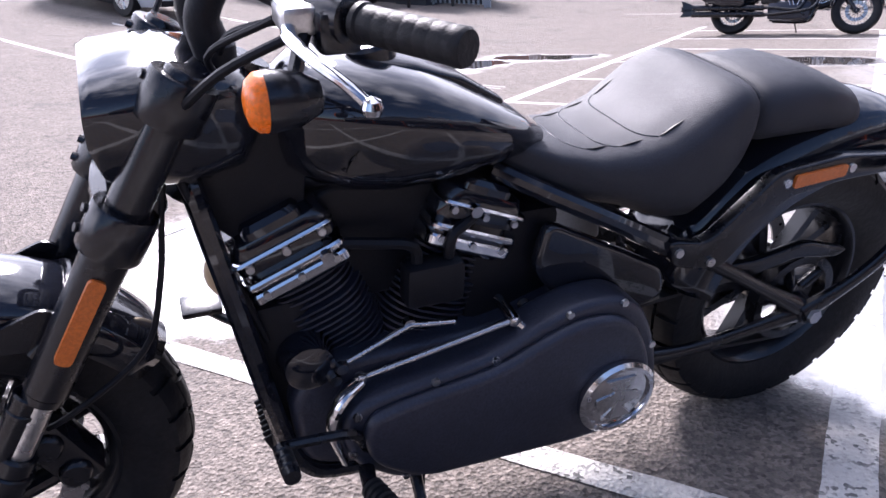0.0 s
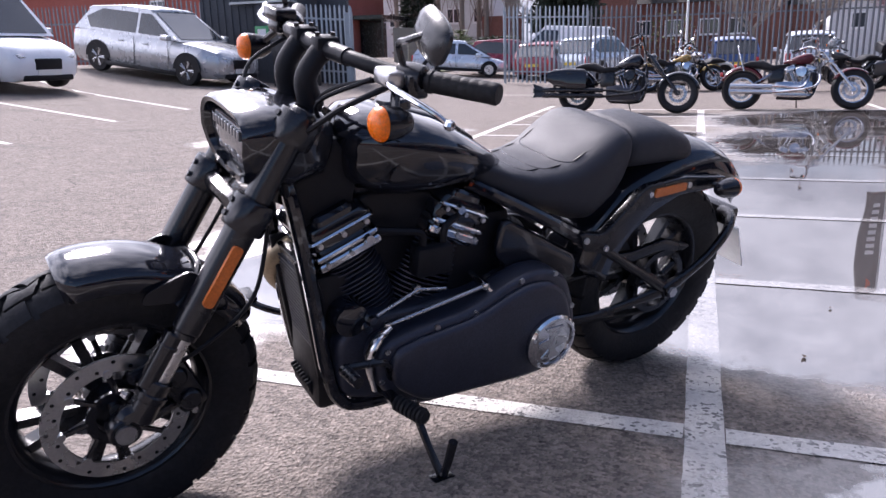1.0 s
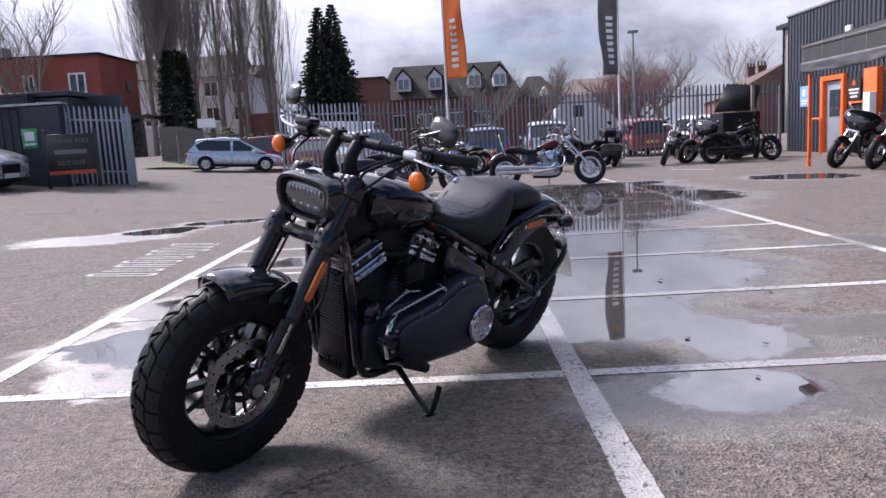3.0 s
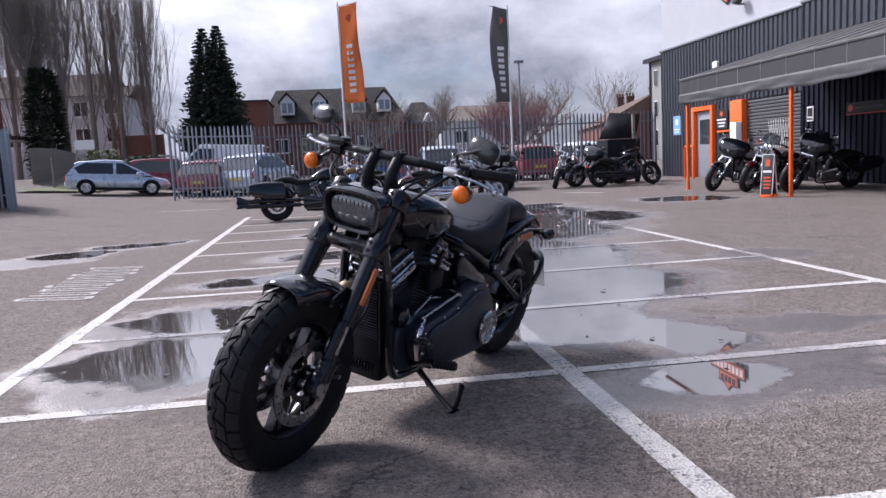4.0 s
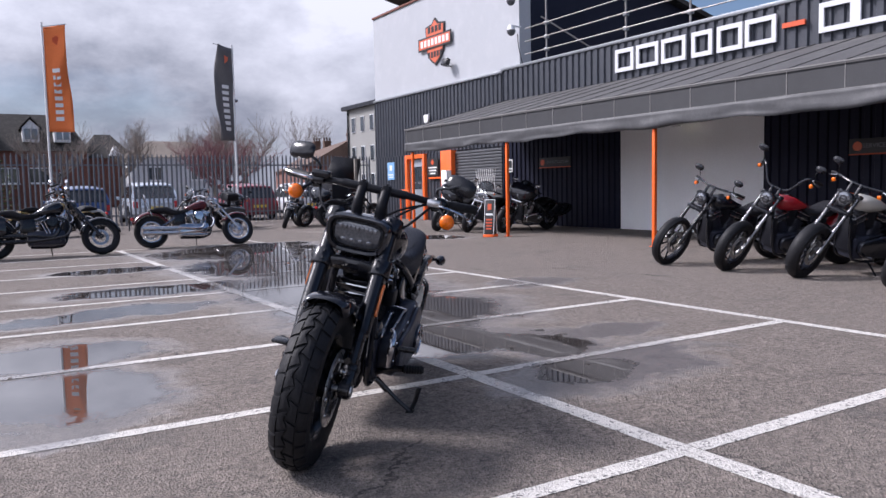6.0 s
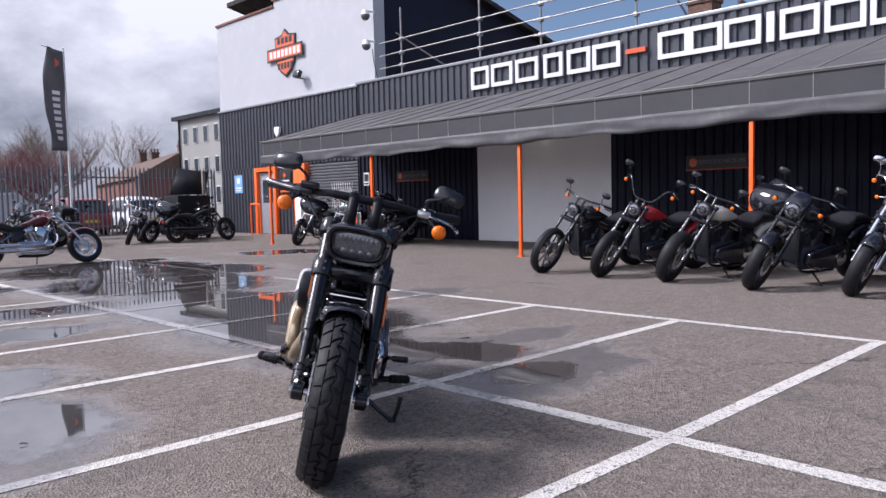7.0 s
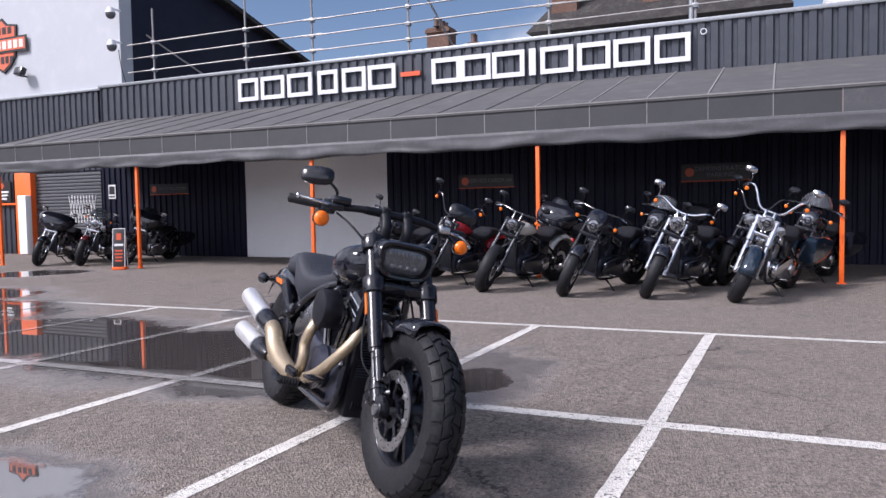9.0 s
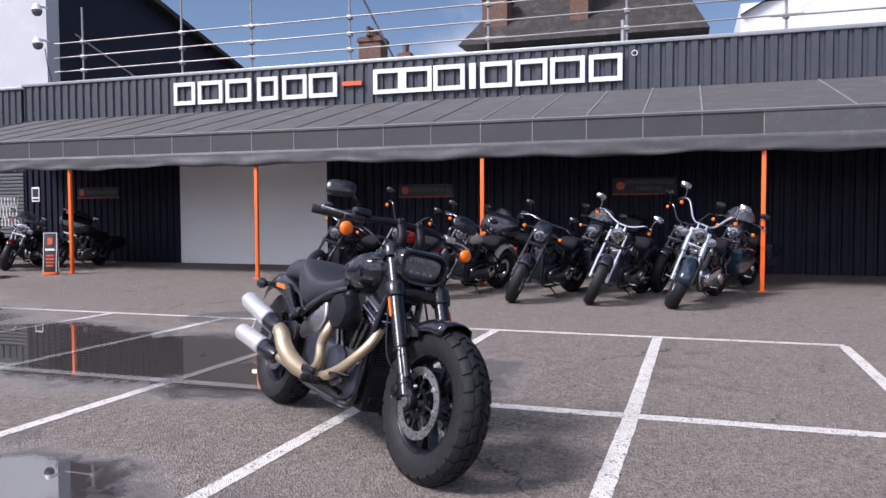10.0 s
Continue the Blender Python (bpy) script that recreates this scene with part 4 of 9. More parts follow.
box(bm, -0.02, 0.12, -1.40, -1.33, 0, 2.34)
box(bm, -0.02, 0.12, 1.33, 1.40, 0, 2.34)
box(bm, 0.05, 0.12, -1.33, 1.33, 0, 2.34)
part("guide", bm, CLAD, shutter)

# fittings on the walls
flood = empty("flood_light", pose(WX + 0.06, 19.28, 5.08), "black wall flood light", "lamp")
bm = mesh()
box(bm, -0.34, -0.18, -0.16, 0.16, -0.02, 0.2, pose(0, 0, 0, 0, 20, 0), 0.015)
part("housing", bm, SATIN_BLACK, flood)
bm = mesh()
rod(bm, (0, 0, 0.05), (-0.22, 0, 0.05), 0.025)
part("bracket", bm, SATIN_BLACK, flood)
alarm = empty("alarm_box", pose(WX + 0.0, 20.75, 3.5), "white alarm box on the cladding", "alarm")
bm = mesh()
plate(bm, round_outline([(-0.16, 0.17), (0.16, 0.17), (0.14, -0.05), (0, -0.18), (-0.14, -0.05)], 0.05), 0.0, 0.09, turn, 0.015)
part("case", bm, SIGN_WHITE, alarm)
for z in (6.45, 5.6):
    c = empty("security_camera", pose(WX - 0.05, 15.6, z), "white dome security camera on a bracket", "camera", "security cameras")
    bm = mesh()
    rod(bm, (0.15, 0, 0.12), (-0.18, 0, 0.12), 0.03)
    rod(bm, (-0.18, 0, 0.14), (-0.18, 0, 0.0), 0.07, 0.13)
    part("bracket", bm, SIGN_WHITE, c)
    bm = mesh()
    lathe(bm, [(0.13, 0), (0.13, -0.05), (0.115, -0.1), (0.07, -0.15), (0.001, -0.17)], Matrix.Translation((-0.18, 0, 0)), 16)
    part("dome", bm, DARK_LENS, c, "dark dome")
cable = mesh()
tube(cable, [(WX - 0.02, 15.58, 5.5), (WX - 0.04, 15.5, 5.1), (WX + 0.02, 15.4, 4.6)], 0.012, 6, 4)
solid("cable", cable, SATIN_BLACK, "black cable on the building corner", "cable")
bulk = empty("bulkhead_light", pose(WX - 0.0, 9.75, 2.42), "small dim bulkhead light over the white panel", "lamp")
bm = mesh()
box(bm, -0.06, 0.02, -0.12, 0.12, -0.04, 0.04, bevel=0.015)
part("housing", bm, SIGN_WHITE, bulk)

# scaffold handrails behind the parapet
scaffold = empty("scaffold", pose(0, 0, 0), "galvanised scaffold tube guard rail along the roof edge", "scaffold")
for y in (14.6, 11.57, 9.6, 7.03, 3.77, 0.87, -2.1, -5.2, -8.4, -11.5):
    bm = mesh()
    rod(bm, (WX + 0.25, y, 4.3), (WX + 0.25, y + 0.02, 6.55), 0.026, segs=8)
    p = part("upright", bm, SCAFF, scaffold)
    for z in (4.93, 5.28, 5.66):
        bm = mesh()
        box(bm, WX + 0.19, WX + 0.31, y - 0.05, y + 0.06, z - 0.04, z + 0.05, bevel=0.008)
        part("coupler", bm, GALV, p)
for z in (4.93, 5.29, 5.66):
    for y0, y1 in ((15.5, 9.3), (9.8, 3.4), (4.1, -2.4), (-1.8, -12)):
        bm = mesh()
        rod(bm, (WX + 0.20, y0, z), (WX + 0.20, y1, z + 0.02), 0.017, segs=8)
        part("rail", bm, SCAFF, scaffold)
bm = mesh()
rod(bm, (WX + 0.3, 14.9, 5.9), (WX + 1.9, 13.4, 4.4), 0.024, segs=8)
rod(bm, (WX + 0.3, 6.9, 6.4), (WX + 1.6, 6.2, 4.4), 0.024, segs=8)
part("brace", bm, SCAFF, scaffold)
bm = mesh()
rod(bm, (WX + 0.25, 0.95, 4.4), (WX + 0.25, 0.95, 5.1), 0.05, segs=10)
part("stub", bm, GALV, scaffold)

# lit lamp on the pale panel
bulkhead = empty("bulkhead_lamp", pose(11.30, 9.35, 2.55), "small lit bulkhead lamp high on the pale wall panel", "lamp")
bm = mesh()
box(bm, 0.0, 0.06, -0.16, 0.16, -0.05, 0.05, None, 0.01)
part("housing", bm, SIGN_WHITE, bulkhead)
bm = mesh()
box(bm, -0.04, -0.001, -0.14, 0.14, -0.04, 0.04, None, 0.01)
part("diffuser", bm, WARM_GLOW, bulkhead, "glowing diffuser")

# ---- the black motorcycle ----
# own axes: x ahead from the rear axle, y to its left, z up from the ground when upright
def leaned(x, y, heading, lean, pivot=0.07):
    """Pose of a motorcycle whose rear wheel stands at x, y, leaning to its left."""
    return pose(x, y, rise(x, y), 0, 0, heading) @ pose(0, 0, pivot, -lean, 0, 0) @ pose(0, 0, -pivot)


def steered(head, rake, turn):
    axis = Vector((-math.sin(radians(rake)), 0, math.cos(radians(rake))))
    return Matrix.Translation(head) @ Matrix.Rotation(radians(turn), 4, axis) @ Matrix.Translation(-Vector(head))


ACROSS = pose(0, 0, 0, -90, 0, 0)


def wheel_frame(x, z, m=None):
    f = Matrix.Translation((x, 0, z)) @ ACROSS
    return m @ f if m is not None else f


def tyre_profile(r, w, rim):
    """Ring of (radius, across) for a fat tyre."""
    h = w / 2
    return [(rim, -h * 0.70), (rim + 0.012, -h * 0.80), (rim + (r - rim) * 0.45, -h), (rim + (r - rim) * 0.72, -h * 0.96), (r - 0.016, -h * 0.72), (r - 0.004, -h * 0.38), (r, 0),
            (r - 0.004, h * 0.38), (r - 0.016, h * 0.72), (rim + (r - rim) * 0.72, h * 0.96), (rim + (r - rim) * 0.45, h), (rim + 0.012, h * 0.80), (rim, h * 0.70)]


def tyre_skin(r, w, rim, v):
    """Radius of the tread at v across, -1 to 1."""
    pts = [(abs(a) / (w / 2), rr) for rr, a in tyre_profile(r, w, rim)[2:7]]
    pts.sort()
    for (a, ra), (b, rb) in zip(pts, pts[1:]):
        if a <= abs(v) <= b:
            return ra + (rb - ra) * (abs(v) - a) / (b - a)
    return pts[-1][1]


def tread_blocks(bm, f, r, w, rim, count):
    """Large blocks parted by narrow slanting grooves, two staggered halves."""
    lift, gap = 0.0095, 0.095
    step = 2 * math.pi / count

    def zigzag(k):
        k = k % 1.0
        return 0.13 * (4 * abs(k - 0.5) - 1)

    def slant(v):
        return 0.62 * min(v, 0.5) + 0.16 * max(0.0, v - 0.5)

    def block(o, s, v0, v1, shift):
        rows_hi, rows_lo = [], []
        for b in range(4):
            hi, lo = [], []
            for a in range(5):
                q = b / 3
                v = v0 + (v1 - v0) * q
                k = o + shift + gap + (1 - 2 * gap) * a / 4 + slant(v)
                vv = s * v
                if v0 < 0.1 and b == 0:
                    vv += zigzag(k)
                rr = tyre_skin(r, w, rim, vv)
                edge = 0.0012 if (a in (0, 4) or b in (0, 3)) else 0.0
                for lst, d in ((hi, lift - edge), (lo, -0.004)):
                    lst.append(bm.verts.new(f @ Vector(((rr + d) * math.cos(k * step), (rr + d) * math.sin(k * step), vv * w / 2))))
            rows_hi.append(hi)
            rows_lo.append(lo)
        for b in range(3):
            for a in range(4):
                bm.faces.new((rows_hi[b][a], rows_hi[b][a + 1], rows_hi[b + 1][a + 1], rows_hi[b + 1][a]))
            for a in (0, 4):
                bm.faces.new((rows_hi[b][a], rows_hi[b + 1][a], rows_lo[b + 1][a], rows_lo[b][a]))
        for b in (0, 3):
            for a in range(4):
                bm.faces.new((rows_hi[b][a], rows_hi[b][a + 1], rows_lo[b][a + 1], rows_lo[b][a]))
    for i in range(count):
        for s in (-1, 1):
            o = i + (0.5 if s > 0 else 0.0)
            block(o, s, 0.045, 0.45, 0.0)
            block(o, s, 0.52, 0.96, 0.22)
    bmesh.ops.recalc_face_normals(bm, faces=bm.faces[:])


def ring(bm, f, r0, r1, a0, a1, segs=36):
    lathe(bm, [(r0, a0), (r1, a0), (r1, a1), (r0, a1)], f, segs, True)


def alloy_wheel(parent, f, r, w, rim, spoke_pairs, tread, name="front_wheel", rim_mat=None, segs=56):
    rim_mat = rim_mat or SATIN_BLACK
    bm = mesh()
    lathe(bm, tyre_profile(r, w, rim), f, segs, True)
    wheel = part(name, bm, RUBBER, parent, "wide black tyre")
    bm = mesh()
    tread_blocks(bm, f, r, w, rim, tread)
    t = part("tread", bm, RUBBER, wheel, "chunky block tread", 30)
    t["kind"] = "stuff"
    bm = mesh()
    h = w * 0.36
    lathe(bm, [(rim + 0.010, -h), (rim - 0.004, -h), (rim - 0.016, -h * 0.8), (rim - 0.024, -h * 0.3), (rim - 0.024, h * 0.3), (rim - 0.016, h * 0.8), (rim - 0.004, h), (rim + 0.010, h), (rim + 0.002, h * 0.6), (rim + 0.002, -h * 0.6)], f, segs, True)
    part("rim", bm, rim_mat, wheel, "black alloy rim")
    bm = mesh()
    ring(bm, f, 0.012, 0.045, -w * 0.38, w * 0.38, 24)
    ring(bm, f, 0.045, 0.062, -0.03, 0.03, 24)
    part("hub", bm, rim_mat, wheel)
    for i in range(spoke_pairs):
        a = 2 * math.pi * i / spoke_pairs + 0.2
        bm = mesh()
        for d in (-0.13, 0.13):
            p0 = Vector((0.045 * math.cos(a + d * 0.6), 0.045 * math.sin(a + d * 0.6), 0))
            p1 = Vector(((rim - 0.018) * math.cos(a + d * 1.5), (rim - 0.018) * math.sin(a + d * 1.5), 0))
            side = Vector((-math.sin(a), math.cos(a), 0)) * 0.011
            dep = Vector((0, 0, 0.016))
            v = [p0 - side - dep, p0 + side - dep, p1 + side - dep * 1.2, p1 - side - dep * 1.2, p0 - side + dep, p0 + side + dep, p1 + side + dep * 1.2, p1 - side + dep * 1.2]
            add_faces(bm, v, BOX_F, f)
        part("spoke", bm, rim_mat, wheel, "", 20)
    return wheel


def brake_disc(parent, f, a, r=0.15, mat=None):
    """A drilled disc at a across."""
    bm = mesh()
    ring(bm, f, r - 0.036, r, a - 0.003, a + 0.003, 48)
    holes = mesh()
    for i in range(24):
        u = 2 * math.pi * i / 24
        rr = r - 0.011 - 0.014 * (i % 2)
        c = f @ Vector((rr * math.cos(u), rr * math.sin(u), a - 0.0036))
        d = f @ Vector((rr * math.cos(u), rr * math.sin(u), a + 0.0036))
        rod(holes, c, d, 0.0046, segs=6)
    disc = part("brake_disc", bm, mat or STEEL, parent, "drilled steel brake disc")
    dots = part("drill_pattern", holes, SATIN_BLACK, disc, "dark drilled holes")
    dots["kind"] = "stuff"
    bm = mesh()
    ring(bm, f, 0.045, 0.066, a - 0.004, a + 0.004, 24)
    part("disc_carrier", bm, SATIN_BLACK, disc)
    for i in range(8):
        u = 2 * math.pi * i / 8
        bm = mesh()
        rod(bm, f @ Vector((0.06 * math.cos(u), 0.06 * math.sin(u), a)), f @ Vector(((r - 0.034) * math.cos(u + 0.12), (r - 0.034) * math.sin(u + 0.12), a)), 0.007, 0.006, 8)
        part("carrier_arm", bm, SATIN_BLACK, disc)
        bm = mesh()
        e = Vector(((r - 0.036) * math.cos(u + 0.12), (r - 0.036) * math.sin(u + 0.12), a))
        rod(bm, f @ (e - Vector((0, 0, 0.006))), f @ (e + Vector((0, 0, 0.006))), 0.009, segs=10)
        part("bobbin", bm, STEEL, disc)
    return disc


def bolt(bm, p, d, r=0.009, h=0.008, m=None):
    p, d = Vector(p), Vector(d).normalized()
    rod(bm, p, p + d * h, r, r * 0.9, 8, m)


def bolts(parent, rows, d, r=0.009, h=0.008, m=None, mat=None):
    for p in rows:
        b2 = mesh()
        bolt(b2, p, d, r, h, m)
        part("bolt", b2, mat or STEEL, parent)


BIKE = empty("motorcycle", leaned(-0.240, 1.888, -129.1, 12.2), "gloss black cruiser motorcycle with bronze exhaust leaning on its stand", "motorcycle", site=False)
HEADSTOCK = (1.16, 0, 0.87)
ST = steered(HEADSTOCK, 28, 1.4)

# front wheel, forks
FX, FZ, FR = 1.608, 0.320, 0.321
ff = wheel_frame(FX, FZ, ST)
fw = alloy_wheel(BIKE, ff, FR, 0.142, 0.205, 5, 27)
brake_disc(fw, ff, 0.078)
brake_disc(fw, ff, -0.078)
bm = mesh()
rod(bm, ST @ Vector((FX, -0.145, FZ)), ST @ Vector((FX, 0.145, FZ)), 0.014)
rod(bm, ST @ Vector((FX, -0.150, FZ)), ST @ Vector((FX, -0.135, FZ)), 0.022)
rod(bm, ST @ Vector((FX, 0.135, FZ)), ST @ Vector((FX, 0.150, FZ)), 0.022)
part("axle", bm, STEEL, fw)
tf = Vector((math.sin(radians(29.9)), 0, -math.cos(radians(29.9))))
for s in (1, -1):
    top = Vector((1.222, s * 0.122, 0.955))
    bm = mesh()
    rod(bm, top, top + tf * 0.20, 0.029, 0.029, 20, ST, 0.003)
    rod(bm, top + tf * 0.20, top + tf * 0.50, 0.034, 0.032, 20, ST, 0.004)
    rod(bm, top + tf * 0.50, top + tf * 0.512, 0.029, 0.029, 20, ST)
    leg = part("fork_leg", bm, SATIN_BLACK, BIKE, "black upside-down fork tube")
    bm = mesh()
    rod(bm, top + tf * 0.50, top + tf * 0.645, 0.0205, 0.0215, 18, ST)
    part("slider", bm, STEEL, leg, "polished fork slider")
    bm = mesh()
    fore = Vector((math.cos(radians(29.9)), 0, math.sin(radians(29.9)))) * 0.019
    rod(bm, top + tf * 0.508 + fore, top + tf * 0.64 + fore, 0.0215, 0.0215, 18, ST, 0.003)
    rod(bm, top + tf * 0.535 + fore, top + tf * 0.545 + fore, 0.024, 0.024, 18, ST, 0.002)
    guard = part("slider_guard", bm, SATIN_BLACK, leg, "black guard before the slider")
    for dd in (0.63, 0.675):
        bolts(guard, [top + tf * dd + fore * 1.4 + Vector((0.010, -0.018 * s, 0))], (0.6, -s * 0.8, 0.3), 0.0085, 0.014, ST, STEEL)
    bm = mesh()
    e = top + tf * 0.615
    rod(bm, e, e + tf * 0.10, 0.030, 0.032, 16, ST, 0.004)
    rod(bm, e + tf * 0.03, e + tf * 0.05, 0.035, 0.035, 16, ST, 0.003)
    rod(bm, Vector((FX, s * 0.098, FZ)), Vector((FX, s * 0.143, FZ)), 0.034, 0.034, 18, ST, 0.004)
    tube(bm, [e + tf * 0.08, (FX - 0.012, s * 0.120, FZ + 0.03), (FX, s * 0.120, FZ)], 0.026, 10, 3, ST)
    part("axle_clamp", bm, SATIN_BLACK, leg)
    # caliper behind the leg
    bm = mesh()
    cal = ST @ Matrix.Translation((FX - 0.125, s * 0.078, FZ + 0.055)) @ pose(0, 0, 0, 0, 25, 0)
    box(bm, -0.035, 0.03, -0.034, 0.034, -0.07, 0.07, cal, 0.012)
    for dz in (-0.035, 0.035):
        rod(bm, (-0.002, s * 0.03, dz), (-0.002, s * 0.046, dz), 0.026, 0.024, 16, cal, 0.004)
    rod(bm, (0.0, s * 0.0, 0.06), (0.07, s * 0.03, 0.09), 0.014, 0.014, 10, cal)
    rod(bm, (0.0, s * 0.0, -0.05), (0.08, s * 0.03, -0.02), 0.014, 0.014, 10, cal)
    c = part("brake_caliper", bm, SATIN_BLACK, leg, "black brake caliper")
    bolts(c, [(0.005, s * 0.034, dz) for dz in (-0.065, 0.065)], (0, s, 0), 0.008, 0.008, cal)
    if s > 0:
        bm = mesh()
        plate(bm, round_outline([(-0.012, -0.07), (0.012, -0.07), (0.012, 0.07), (-0.012, 0.07)], 0.01), 0.0, 0.008, ST @ Matrix.Translation(top + tf * 0.355 + Vector((0.004, 0.031, 0))) @ pose(0, 0, 0, 0, -29.9, 0))
        part("reflector", bm, REFLECTOR, leg, "long orange side reflector")
    else:
        bm = mesh()
        plate(bm, round_outline([(-0.008, -0.055), (0.008, -0.055), (0.008, 0.055), (-0.008, 0.055)], 0.007), -0.005, 0.0, ST @ Matrix.Translation(top + tf * 0.30 + Vector((-0.004, -0.0325, 0))) @ pose(0, 0, 0, 0, -29.9, 0))
        part("reflector", bm, REFLECTOR, leg, "long orange side reflector")
# yokes
for d, t, nm in ((0.03, 0.032, "top_yoke"), (0.225, 0.034, "bottom_yoke")):
    bm = mesh()
    c = Vector((1.222, 0, 0.955)) + tf * d
    yk = ST @ Matrix.Translation(c) @ pose(0, 0, 0, 0, -29.9, 0)
    for s in (1, -1):
        lathe(bm, [(0.030, -t), (0.043, -t), (0.045, -t + 0.004), (0.045, t - 0.004), (0.043, t), (0.030, t)], yk @ Matrix.Translation((0, s * 0.122, 0)), 20, True)
        bolt(bm, (0.042, s * 0.115, t * 0.45), (1, s * 0.2, 0), 0.007, 0.008, yk)
        bolt(bm, (0.042, s * 0.115, -t * 0.45), (1, s * 0.2, 0), 0.007, 0.008, yk)
    loft(bm, [[(-0.030, v * 0.105, -t * 0.62), (0.012, v * 0.105, -t * 0.66), (0.030 - 0.012 * v * v, v * 0.105, -t * 0.30), (0.034 - 0.012 * v * v, v * 0.105, t * 0.12), (0.018, v * 0.105, t * 0.60), (-0.030, v * 0.105, t * 0.62)] for v in (-1.0, -0.75, -0.4, 0.0, 0.4, 0.75, 1.0)], True, yk)
    box(bm, -0.075, -0.025, -0.035, 0.035, -t * 0.6, t * 0.6, yk, 0.01)
    part(nm, bm, SATIN_BLACK, BIKE, "cast black fork yoke")
for s in (1, -1):
    bm = mesh()
    for d in (0.0,):
        rod(bm, Vector((1.222, s * 0.122, 0.955)) - tf * 0.012, Vector((1.222, s * 0.122, 0.955)) + tf * 0.004, 0.027, 0.029, 18, ST, 0.003)
    part("fork_cap", bm, SATIN_BLACK, BIKE)
# steering head
bm = mesh()
rod(bm, (1.125, 0, 0.94), (1.235, 0, 0.735), 0.036, 0.036, 18)
box(bm, 1.03, 1.15, -0.05, 0.05, 0.74, 0.88, None, 0.02)
part("steering_head", bm, SATIN_BLACK, BIKE)
bm = mesh()
for s in (1, -1):
    plate(bm, round_outline([(1.14, 0.90), (1.20, 0.87), (1.24, 0.74), (1.16, 0.66), (1.07, 0.70), (1.06, 0.82)], 0.03), s * 0.055 - 0.006, s * 0.055 + 0.006, None, 0.004)
part("head_cover", bm, MATT_BLACK, BIKE, "black plastic steering head cover")

# front mudguard: short shell on brackets
bm = mesh()
rings = []
for i in range(15):
    a = radians(76 + 74 * i / 14)
    edge = 0.84 if i in (0, 14) else 1.0
    row = []
    for k in range(15):
        v = -1 + 2 * k / 14
        ww = 0.094 * edge
        rr = FR + 0.036 - 0.030 * abs(v) ** 2.6 - 0.030 * max(0, abs(v) - 0.86) / 0.14
        row.append((FX - rr * math.cos(math.pi - a) * 1.0, v * ww, FZ + rr * math.sin(a)))
    rings.append(row)
loft(bm, rings, False, ST, False)
fender = part("front_mudguard", bm, GLOSS_BLACK, BIKE, "short gloss black front mudguard", 50)
th = fender.modifiers.new("thickness", "SOLIDIFY")
th.thickness = 0.004
bm = mesh()
tube(bm, [(1.48, 0.100, 0.57), (1.445, 0.09, 0.60), (1.42, 0.05, 0.622), (1.415, 0, 0.628), (1.42, -0.05, 0.622), (1.445, -0.09, 0.60), (1.48, -0.100, 0.57)], 0.007, 8, 4, ST)
for s in (1, -1):
    plate(bm, round_outline([(1.40, 0.57), (1.55, 0.585), (1.54, 0.61), (1.45, 0.645), (1.41, 0.61)], 0.015), s * 0.098 - 0.003, s * 0.098 + 0.003, ST)
part("mudguard_bracket", bm, SATIN_BLACK, BIKE)

# headlamp and nacelle
bm = mesh()
def face_ring(x, hw, z0, z1, taper=0.0, n=28, p=3.6):
    pts = []
    for i in range(n):
        a = 2 * math.pi * i / n
        c, s = math.cos(a), math.sin(a)
        y = hw * math.copysign(abs(c) ** (2 / p), c)
        z = (z0 + z1) / 2 + (z1 - z0) / 2 * math.copysign(abs(s) ** (2 / p), s)
        y *= 1 - taper * (0.5 - (z - z0) / (z1 - z0))
        pts.append((x - 0.068 + 0.22 * min(0.0, z - 0.90) - 0.1 * max(0.0, z - 0.94), y, z))
    return pts
HL = ST @ Matrix.Translation((-0.012, 0, 0.860)) @ Matrix.Diagonal((1, 0.95, 0.91, 1)) @ Matrix.Translation((0, 0, -0.88))
rings = [face_ring(1.205, 0.07, 0.86, 0.955, 0, 28, 2.6), face_ring(1.25, 0.115, 0.815, 0.985, 0.15), face_ring(1.33, 0.142, 0.80, 1.0, 0.18), face_ring(1.415, 0.140, 0.812, 0.990, 0.15), face_ring(1.428, 0.132, 0.820, 0.982, 0.15),
         face_ring(1.424, 0.120, 0.832, 0.972, 0.15), face_ring(1.395, 0.113, 0.840, 0.965, 0.15)]
loft(bm, rings, True, HL)
lampbody = part("headlamp_nacelle", bm, GLOSS_BLACK, BIKE, "gloss black rectangular headlamp nacelle", 40)
bm = mesh()
loft(bm, [face_ring(1.398, 0.108, 0.843, 0.962, 0.15), face_ring(1.412, 0.098, 0.852, 0.954, 0.15), face_ring(1.414, 0.06, 0.88, 0.93, 0.1)], True, HL)
part("headlamp_lens", bm, DARK_LENS, lampbody, "smoked headlamp glass", 50)
for k in range(9):
    bm = mesh()
    y = -0.076 + 0.019 * k
    box(bm, 1.337, 1.350, y - 0.008, y + 0.008, 0.922, 0.944, HL, 0.002)
    part("led_cell", bm, LED_CELL, lampbody, "bright reflector cell")
for k in range(4):
    bm = mesh()
    c = Vector((1.332, -0.057 + 0.038 * k, 0.877))
    lathe(bm, [(0.016, 0), (0.0155, 0.006), (0.010, 0.010), (0.001, 0.012)], HL @ Matrix.Translation(c) @ pose(0, 0, 0, 0, 90, 0), 14)
    part("projector", bm, LED_CELL, lampbody, "small round projector")
bm = mesh()
plate(bm, [(1.20, 0.812), (1.262, 0.808), (1.245, 0.790), (1.20, 0.788)], -0.07, 0.07, ST, 0.008)
